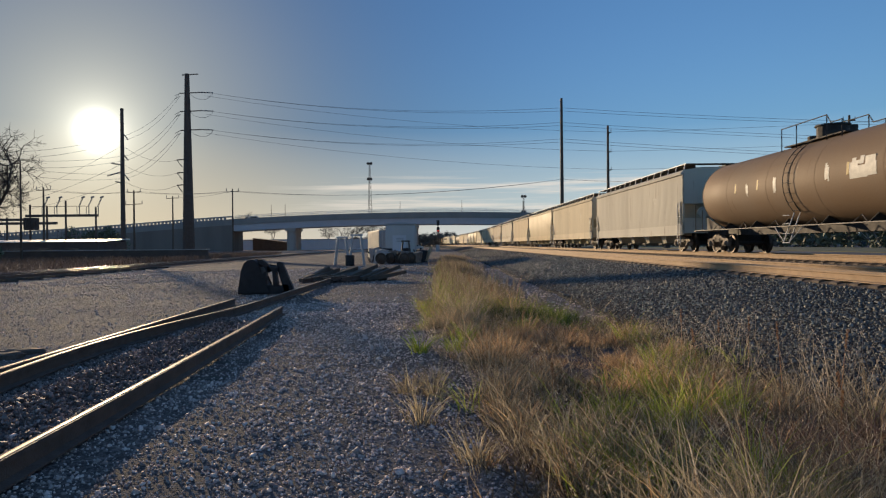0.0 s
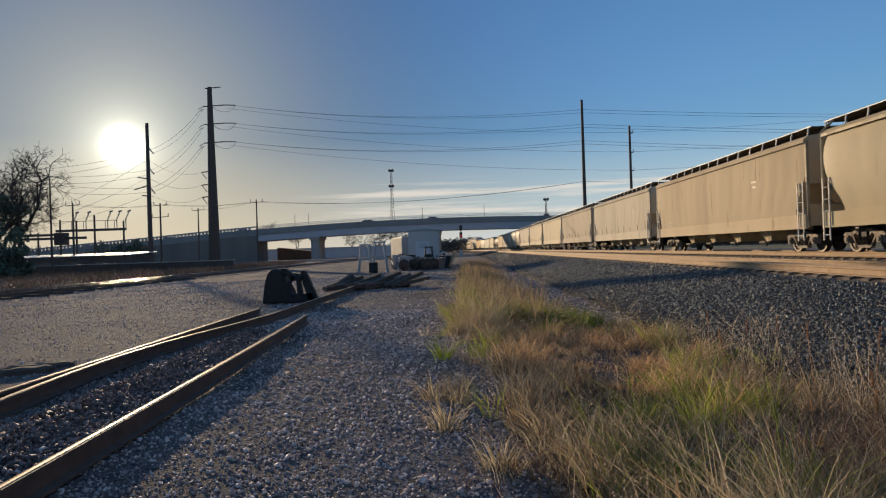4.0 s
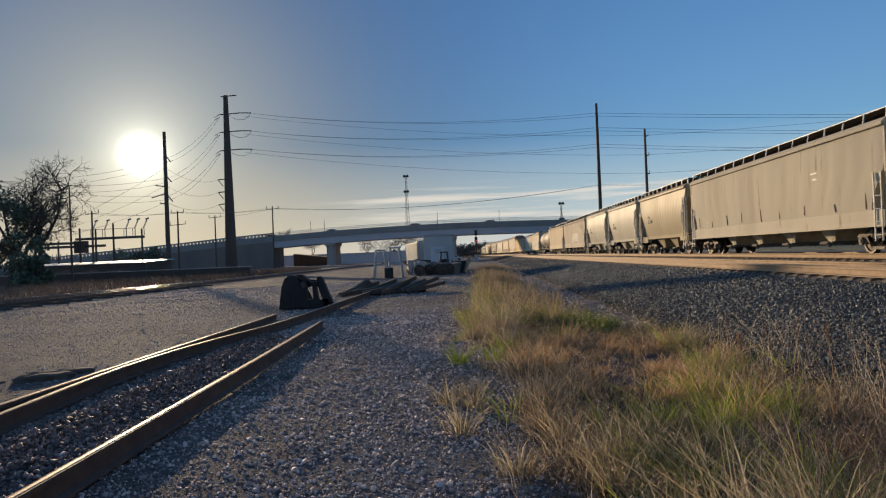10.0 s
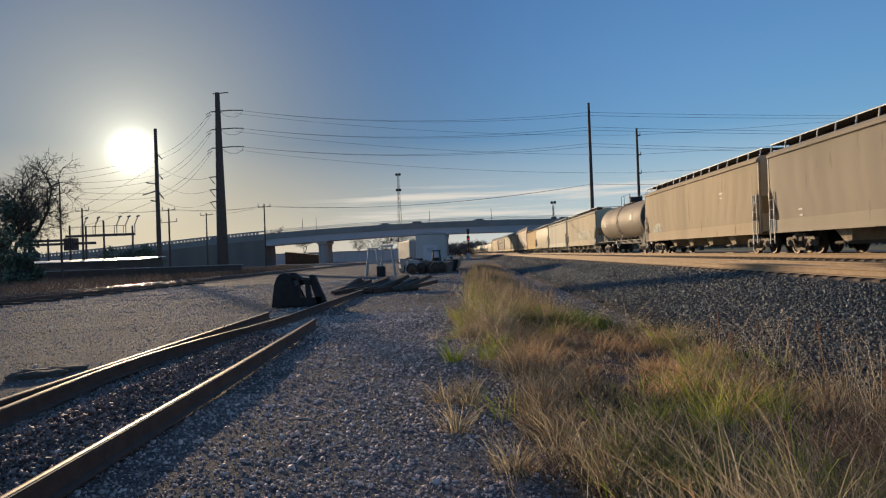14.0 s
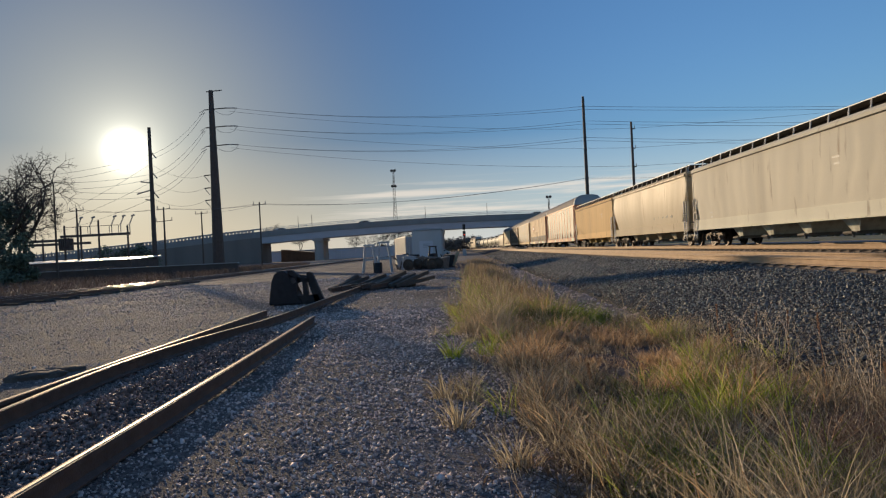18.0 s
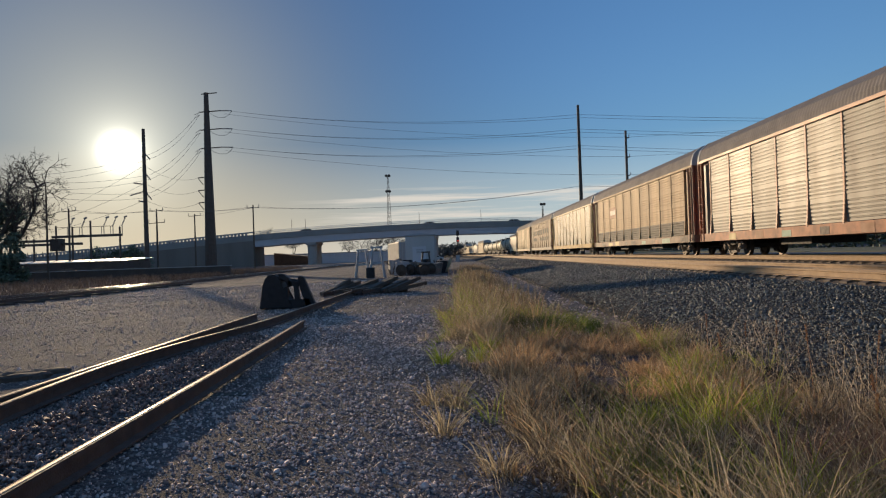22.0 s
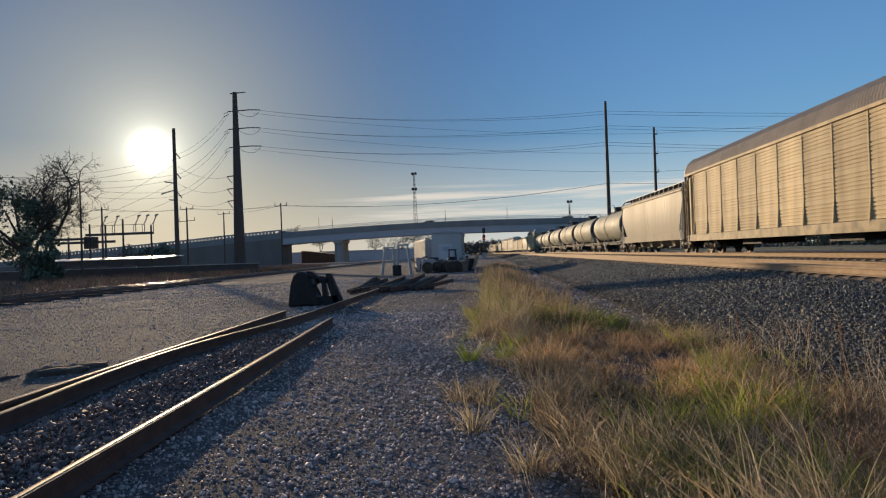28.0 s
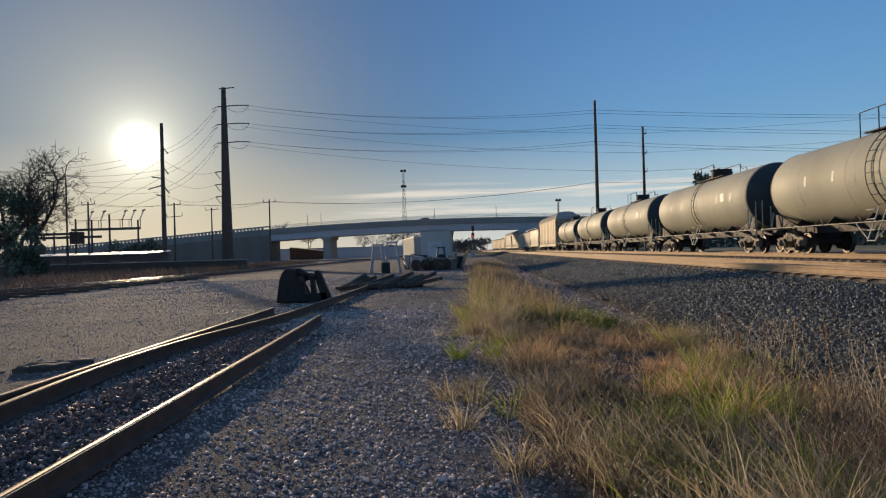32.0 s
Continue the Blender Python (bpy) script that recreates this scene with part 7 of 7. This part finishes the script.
def wheel_stop():
    t = thing("wheel_stop", "pair of heavy blackened cast steel wheel stops on the rails", "wheel stop", "", pose(-6.2, 22.0, 0.0))
    bm = bmesh.new()
    prism(bm, [(-0.06, 0), (-0.02, 0.12), (0.07, 0.72), (0.14, 0.95), (0.26, 1.06), (0.44, 1.08), (0.58, 0.99), (0.70, 0.70), (0.80, 0.36), (0.98, 0.10), (1.0, 0)], -0.35, 0.30, along_y)
    part("stop_block", rounded(bm, 0.05), M["cast_black"], t)
    bm = bmesh.new()
    for poly in ([(0.55, 1.08), (0.70, 1.08), (0.90, 0.92), (0.98, 0.70), (0.86, 0.66), (0.74, 0.88), (0.58, 0.96)], [(0.84, 0.86), (1.24, 0.83), (1.24, 0.68), (0.88, 0.70)],
                 [(1.16, 0.97), (1.24, 1.0), (1.34, 0.96), (1.70, 0.06), (1.40, 0.06), (1.22, 0.60)], [(1.02, 0.70), (1.14, 0.70), (1.20, 0.26), (1.04, 0.26)],
                 [(0.70, 0.62), (0.84, 0.72), (0.84, 0.30), (0.96, 0.14), (0.78, 0.10)], [(0.78, 0.08), (1.56, 0.08), (1.50, 0.29), (0.86, 0.27)], [(0.70, 0.0), (1.74, 0.0), (1.74, 0.09), (0.70, 0.09)]):
        prism(bm, poly, -0.10, 0.10, along_y)
    part("stop_frame", bm, M["cast_black"], t, "open cast bracket with two holes", at=pose(0.02, -0.22, 0))
    bm = bmesh.new()
    tube(bm, (0.45, -0.30, 0.95), (1.2, 0.25, 0.80), 0.06, None, 8)
    part("tie_bar", bm, M["cast_black"], t)


wheel_stop()


def timber(name, p, q, w, h, material, label, category, group):
    bm = bmesh.new()
    p, q = Vector(p), Vector(q)
    n = (q - p).length
    box(bm, -w / 2, w / 2, 0, n, -h / 2, h / 2)
    bmesh.ops.bevel(bm, geom=list(bm.edges), offset=0.012, segments=1, affect="EDGES")
    m = (q - p).to_track_quat("Y", "Z").to_matrix().to_4x4()
    return solid(name, bm, material, label, category, group, Matrix.Translation(p) @ m)


def tie_pile():
    rnd = random.Random(3)
    g = "tie pile"
    for k in range(14):
        x = -5.55 + 0.22 * k
        z = 0.09 + 0.02 * (k % 3)
        timber("old_tie", (x, 28.3 + rnd.uniform(-0.5, 0.5), z), (x + rnd.uniform(0.7, 1.3), 29.3 + rnd.uniform(0, 0.6), z + rnd.uniform(0.18, 0.5)), 0.20, 0.15, M["tie_wood"], "weathered brown railway tie in a pile", "railway tie", g)
    for k in range(5):
        rail_thing("scrap_rail", [(-5.2 + 0.35 * k, 26.6 + 0.2 * k, 0.05 + 0.05 * (k % 2)), (-4.0 + 0.42 * k, 30.8, 0.10 + 0.05 * (k % 3))], "short rusty scrap rail", "scrap rail", "scrap rails")
    timber("old_tie", (-3.2, 29.2, 0.16), (-2.15, 29.3, 0.16), 0.24, 0.30, M["tie_wood"], "dark timber baulk lying by the pile", "railway tie", g)


tie_pile()


def a_frame(x, y, w, h, material, label):
    t = thing("a_frame", label, "trestle", "trestles", pose(x, y, 0.0))
    for s in (-1, 1):
        for d in (-1, 1):
            bm = bmesh.new()
            p, q = Vector((s * w * 0.5, d * 0.4, -0.02)), Vector((s * w * 0.28, d * 0.05, h))
            tube(bm, p, q, 0.075, 0.07, 6)
            part("leg", bm, material, t)
    bm = bmesh.new()
    box(bm, -w * 0.42, w * 0.42, -0.08, 0.08, h - 0.02, h + 0.1)
    part("top_beam", bm, material, t)
    bm = bmesh.new()
    box(bm, -w * 0.36, w * 0.36, -0.22, -0.17, h * 0.45, h * 0.52)
    part("brace", bm, material, t)


a_frame(-7.3, 53, 1.05, 2.05, M["grey_door"], "grey painted steel trestle standing in the yard")
a_frame(-6.05, 52, 1.1, 2.2, M["grey_door"], "grey painted steel trestle standing in the yard")
a_frame(-2.75, 60, 0.9, 1.75, M["steel_pole"], "dark steel trestle standing before the container")


def bucket(x, y, r, h, label):
    bm = bmesh.new()
    lathe(bm, [(r * 0.9, 0), (r, 0.02), (r, h * 0.5), (r * 1.05, h * 0.52), (r, h * 0.55), (r, h), (r * 0.88, h), (r * 0.85, h * 0.9)], 16, along_z)
    solid("drum", bm, M["rubber"], label, "drum", at=pose(x, y, 0))


bucket(-6.45, 51, 0.33, 0.75, "small black steel drum beside a trestle")


def containers():
    t = thing("white_container", "white metal equipment house raised on blocks", "container", "containers", pose(-3.45, 66.5, 0.2))
    bm = bmesh.new()
    box(bm, -1.36, 1.36, -2.4, 2.4, 0, 3.15)
    part("body", rounded(bm, 0.03, 1), M["white"], t)
    bm = bmesh.new()
    prism(bm, [(-1.45, 3.15), (1.45, 3.15), (1.45, 3.24), (0, 3.38), (-1.45, 3.24)], -2.5, 2.5, along_y)
    part("roof", bm, M["grey_door"], t)
    bm = bmesh.new()
    box(bm, -0.7, 0.55, -2.46, -2.40, 0.05, 2.15)
    d = part("door", bm, M["white_wall"], t, "white steel door")
    for k in range(3):
        bm = bmesh.new()
        box(bm, -0.35, 0.3, -2.475, -2.46, 1.55 + 0.14 * k, 1.62 + 0.14 * k)
        part("vent_slat", bm, M["grey_door"], d)
    for k in range(6):
        bm = bmesh.new()
        box(bm, 1.36, 1.39, -2.2 + 0.8 * k, -1.95 + 0.8 * k, 0.1, 3.08)
        part("side_rib", bm, M["white"], t)
    for x in (-1.2, 1.2):
        for y in (-2.0, 2.0):
            bm = bmesh.new()
            box(bm, x - 0.2, x + 0.2, y - 0.2, y + 0.2, -0.3, 0.0)
            part("block", bm, M["concrete"], t)
    t = thing("cream_container", "long cream shipping container, its end greyed for shade", "container", "containers", pose(-5.85, 76.0, 0.0, 0, 0, 11.5))
    bm = bmesh.new()
    box(bm, -1.2, 1.2, -5.4, 5.4, 0.05, 3.0)
    part("body", bm, M["cream"], t)
    for k in range(36):
        bm = bmesh.new()
        a = -5.3 + 0.297 * k
        prism(bm, [(-1.2, a), (-1.235, a + 0.05), (-1.235, a + 0.16), (-1.2, a + 0.21)], 0.15, 2.9, along_z)
        part("wall_rib", bm, M["cream"], t)
    # grey leaves put the shade on the near end into the paint
    for s2 in (-0.6, 0.6):
        bm = bmesh.new()
        box(bm, s2 - 0.57, s2 + 0.57, -5.45, -5.40, 0.12, 2.93)
        d = part("door_leaf", bm, M["grey_door"], t, "container door, greyed for the shaded end")
        for q in (-0.25, 0.25):
            bm = bmesh.new()
            tube(bm, (s2 + q, -5.48, 0.15), (s2 + q, -5.48, 2.9), 0.02, None, 6)
            part("lock_rod", bm, M["white"], d)


M["cream"] = mat("cream_paint", (0.62, 0.53, 0.38), 0.6, scale=1.2, var=0.25, bump=0.05, streak=True)
containers()


def wheelset(x, y, z, turn, tip=0):
    t = thing("wheelset", "dark rusty railway wheelset lying in scrap", "wheelset", "wheelsets", pose(x, y, z, 0, tip, turn))
    bm = bmesh.new()
    tube(bm, (-0.85, 0, 0), (0.85, 0, 0), 0.09, None, 8)
    part("axle", bm, M["wheel_steel"], t)
    for s in (-1, 1):
        w = new("wheel", WHEEL)
        w.parent, w.matrix_basis = t, pose(0.72 * s, 0, 0, 0, 0, 180 if s > 0 else 0)


for x, y, turn in ((-4.75, 57, 84), (-4.3, 54.5, 80), (-2.25, 56, 95), (-1.5, 60, 92), (-3.4, 55.5, 60), (-2.75, 54, 105)):
    wheelset(x, y, 0.43, turn)


def scrap_heap():
    rnd = random.Random(9)
    for k in range(26):
        x, y = rnd.uniform(-5.2, -1.6), rnd.uniform(55, 62)
        bm = bmesh.new()
        w, d, h = rnd.uniform(0.4, 1.1), rnd.uniform(0.4, 1.0), rnd.uniform(0.4, 1.25)
        box(bm, -w / 2, w / 2, -d / 2, d / 2, 0, h)
        for v in bm.verts:
            v.co += Vector((rnd.gauss(0, 0.06), rnd.gauss(0, 0.06), rnd.gauss(0, 0.05) if v.co.z > 0.1 else -0.03))
        bmesh.ops.bevel(bm, geom=list(bm.edges), offset=0.05, segments=1, affect="EDGES")
        solid("scrap_part", bm, rnd.choice((M["cast_black"], M["truck_steel"], M["concrete"], M["tie_wood"])), "lump of rusty railway scrap in a heap", "scrap", "scrap heap", pose(x, y, 0, 0, 0, rnd.uniform(0, 180)))
    for k in range(16):
        x, y = rnd.uniform(-6, -1.2), rnd.uniform(56, 63)
        timber("scrap_bar", (x, y, 0.12), (x + rnd.uniform(-1.2, 1.2), y + rnd.uniform(0.3, 1.0), rnd.uniform(0.4, 1.1)), 0.1, 0.1, rnd.choice((M["rail_side"], M["tie_wood"])), "rusty bar sticking out of the scrap heap", "scrap", "scrap heap")


scrap_heap()
bucket(-1.35, 58.5, 0.5, 1.0, "dark upright steel drum in the scrap")
bucket(-4.9, 58.0, 0.42, 0.8, "dark upright steel drum in the scrap")
timber("scrap_board", (-1.0, 58.0, 0.1), (-0.55, 58.3, 1.25), 0.45, 0.08, M["rail_dusty"], "tan board leaning on the scrap", "scrap", "scrap heap")


def near_debris():
    for q, (p, turn, n, w, h, label) in enumerate((((-6.35, 9.35, 0.0), -58, 0.95, 0.17, 0.10, "rotten broken tie lying on the gravel"), ((-6.15, 8.95, 0.0), -52, 0.72, 0.20, 0.12, "rotten tie with a rounded worn end"), ((-6.55, 8.8, 0.0), -28, 0.35, 0.12, 0.06, "splintered piece of tie on the gravel"))):
        bm = bmesh.new()
        rings = []
        for k in range(13):
            y = n * k / 12
            f = 1.0 if 1 < k < 11 else (0.8 if k in (1, 11) else 0.45)
            rings.append([bm.verts.new((u * w / 2 * f * (1 + 0.35 * noise.noise((u * 3 + q, y * 6, v))), y + 0.06 * noise.noise((u + q, v, y)), max(-0.02, h / 2 + v * h / 2 * f * (1 + 0.4 * noise.noise((u, y * 7, v * 2 + q)))))) for u, v in ((-1, -1), (-1, 0.6), (-0.6, 1), (0.5, 0.95), (1, 0.5), (1, -1))])
        for r, o in zip(rings, rings[1:]):
            for i in range(6):
                bm.faces.new((r[i], r[(i + 1) % 6], o[(i + 1) % 6], o[i]))
        bm.faces.new(rings[0][::-1])
        bm.faces.new(rings[-1])
        solid("broken_tie", bm, M["tie_wood"], label, "railway tie", "loose ties", pose(*p, 0, 0, turn))
    rnd = random.Random(5)
    t = thing("siding_ties", "old ties sunk in the gravel under the siding", "railway ties")
    bm = bmesh.new()
    box(bm, -1.25, 1.25, -0.11, 0.11, -0.12, 0.0)
    me = mesh_of(bm, "tie", M["tie_wood"])
    for k in range(50):
        y = -13.3 + 0.56 * k
        ob = new("tie", me)
        ob.parent, ob.matrix_basis = t, pose(-3.55 - 0.02 * y + rnd.uniform(-0.06, 0.06), y, -0.012, 0, 0, rnd.uniform(-3, 3))
    for k in range(40):
        y = -30 + 3.5 * k * 0.6
        ob = new("tie", me)
        ob.parent, ob.matrix_basis = t, pose(-21.12 - 0.008 * (y - 30), y, -0.005, 0, 0, 0.5)


near_debris()

# ---- beyond the bridge ----


def light_tower(x, y, h, label, w=1.9):
    t = thing("light_tower", label, "light tower", "light towers", pose(x, y, 0))
    bm = bmesh.new()
    legs = [(math.cos(a), math.sin(a)) for a in (0.5, 2.6, 4.7)]
    for lx, ly in legs:
        tube(bm, (lx * w / 2 * 1.3, ly * w / 2 * 1.3, -0.3), (lx * 0.28, ly * 0.28, h - 1), 0.09, 0.06, 5)
    n = int(h / 1.6)
    for k in range(n):
        z0, z1 = h * k / n, h * (k + 1) / n
        for i in range(3):
            a, b = legs[i], legs[(i + 1) % 3]
            ra, rb = (w / 2 * 1.3) * (1 - z0 / h) + 0.28 * z0 / h, (w / 2 * 1.3) * (1 - z1 / h) + 0.28 * z1 / h
            tube(bm, (a[0] * ra, a[1] * ra, z0), (b[0] * rb, b[1] * rb, z1 - 0.5), 0.035, None, 4)
            tube(bm, (a[0] * ra, a[1] * ra, z0), (b[0] * ra, b[1] * ra, z0), 0.03, None, 4)
    part("lattice_mast", bm, M["steel_pole"], t)
    for z in (h - 0.4, h - 6.2):
        bm = bmesh.new()
        box(bm, -1.0, 1.0, -0.1, 0.1, z - 0.3, z - 0.15)
        bar = part("lamp_bar", bm, M["dark_steel"], t)
        for d in (-0.55, 0.55):
            bm = bmesh.new()
            tube(bm, (d, -0.5, z), (d, 0.2, z + 0.25), 0.55, 0.4, 10)
            part("flood_light", bm, M["dark_steel"], bar)


light_tower(-25.2, 260, 32.2, "tall steel lattice tower with dark floodlights")
light_tower(32.5, 262, 19.6, "slim lattice light tower beyond the bridge", 0.9)


def signal():
    t = thing("signal_mast", "railway signal mast with a lit red lamp", "railway signal", "", pose(0.1, 143, 0))
    bm = bmesh.new()
    tube(bm, (0, 0, -0.2), (0, 0, 6.3), 0.09, 0.08, 8)
    part("mast", bm, M["steel_pole"], t)
    for z in (5.9, 4.5):
        bm = bmesh.new()
        box(bm, -0.3, 0.3, -0.22, 0.1, z - 0.55, z + 0.55)
        part("signal_head", rounded(bm, 0.08, 2), M["dark_steel"], t)
    bm = bmesh.new()
    tube(bm, (0, -0.25, 4.3), (0, -0.22, 4.3), 0.13, None, 10)
    part("red_lamp", bm, M["signal_red"], t)
    bm = bmesh.new()
    box(bm, -0.5, 0.3, -0.3, 0.4, -0.1, 1.4)
    part("relay_box", bm, M["grey_door"], t)


signal()


def far_buildings():
    t = thing("white_warehouse", "long low white warehouse behind the bridge", "warehouse", "", pose(0, 248, 0))
    for k in range(9):
        bm = bmesh.new()
        a = -70 + 5.2 * k
        box(bm, a, a + 5.15, 0, 14, -0.2, 3.5)
        part("wall_panel", bm, M["white_wall"], t)
    bm = bmesh.new()
    box(bm, -70.3, -23, -0.3, 14.3, 3.5, 3.75)
    part("roof", bm, M["grey_door"], t)
    for x in (-60, -48, -38, -30):
        bm = bmesh.new()
        tube(bm, (x, -14, -0.2), (x, -14, 6.5), 0.1, None, 6)
        solid("fence_post", bm, M["steel_pole"], "thin dark post before the white warehouse", "post", "fence posts")
    t = thing("dark_shed", "dark low shed with a sloping roof near the abutment", "shed", "", pose(-52, 226, 0))
    bm = bmesh.new()
    prism(bm, [(-8, -0.2), (6, -0.2), (6, 2.2), (-8, 4.0)], 0, 9, along_y)
    part("body", bm, M["brick_dark"], t)
    t = thing("white_car", "small white parked car far down the line", "car", "parked cars", pose(-6.0, 190, 0))
    bm = bmesh.new()
    prism(bm, [(-2.2, 0.3), (2.2, 0.3), (2.2, 0.85), (1.3, 0.95), (0.7, 1.45), (-1.4, 1.45), (-2.1, 0.95)], -0.85, 0.85, lambda u, v, w: (u, w, v))
    b = part("body", rounded(bm, 0.06, 1), M["white"], t)
    for x in (-1.35, 1.35):
        for y in (-0.8, 0.8):
            bm = bmesh.new()
            tube(bm, (x, y - 0.1, 0.32), (x, y + 0.1, 0.32), 0.32, None, 12)
            part("wheel", bm, M["rubber"], t)
    bm = bmesh.new()
    prism(bm, [(-1.25, 1.0), (0.95, 1.0), (0.6, 1.36), (-1.2, 1.36)], -0.87, 0.87, lambda u, v, w: (u, w, v))
    part("windows", bm, M["glass"], t)
    # street behind the train
    bm = bmesh.new()
    box(bm, 30, 37, -80, 400, 0.2, 0.47)
    solid("road", bm, M["asphalt"], "grey street running beside the railway", "road", kind="structure")
    bm = bmesh.new()
    box(bm, 18.9, 30, -80, 400, 0.1, 0.50)
    solid("grass_verge", bm, M["lawn"], "dull olive grass verge between the tracks and the street", "lawn", kind="structure")
    bm = bmesh.new()
    box(bm, 37, 60, -80, 400, 0.2, 0.52)
    solid("lawn", bm, M["lawn"], "dull green lawn beside the street", "lawn", kind="structure")
    for i, (x, y, w, d, h) in enumerate(((92, 40, 14, 20, 3.6), (94, 75, 16, 24, 4.0), (98, 130, 18, 30, 4.5))):
        t = thing("low_building", "plain low building across the street", "building", "street buildings", pose(x, y, 0.4))
        bm = bmesh.new()
        box(bm, 0, w, 0, d, -0.3, h)
        part("wall", bm, M["cladding"], t)
        bm = bmesh.new()
        prism(bm, [(-0.5, h), (w + 0.5, h), (w / 2, h + 1.6)], -0.5, d + 0.5, along_y)
        part("roof", bm, M["brick_dark"], t)
        for k in range(4):
            bm = bmesh.new()
            box(bm, -0.06, 0.04, d * (k + 0.3) / 4, d * (k + 0.65) / 4, 0.9, 2.2)
            part("window", bm, M["glass"], t)


far_buildings()


def hedge_row():
    """A ragged dark hedge along the far side of the street."""
    rnd = np.random.default_rng(33)
    n = 16000
    y = rnd.uniform(-40, 300, n)
    top = np.array([4.2 + 1.6 * patch(3.0, q, 61, 9.0) + 0.8 * patch(1.0, q, 62, 2.5) for q in y])
    p = np.stack([63 + rnd.normal(0, 0.9, n), y, 0.4 + top * rnd.random(n) ** 0.7], 1)
    u, v = rnd.normal(size=(n, 3)), rnd.normal(size=(n, 3))
    u *= (0.55 * rnd.uniform(0.5, 1.2, n) / np.linalg.norm(u, axis=1))[:, None]
    v *= (0.36 * rnd.uniform(0.5, 1.2, n) / np.linalg.norm(v, axis=1))[:, None]
    verts = np.stack([p - u, p + v, p + u, p - v], 1).reshape(-1, 3)
    me = from_arrays("hedge", verts, np.arange(4 * n).reshape(n, 4), M["leaf"])
    tagged(new("hedge", me), "ragged dark green hedge across the street", "hedge", kind="stuff")


hedge_row()


motions()
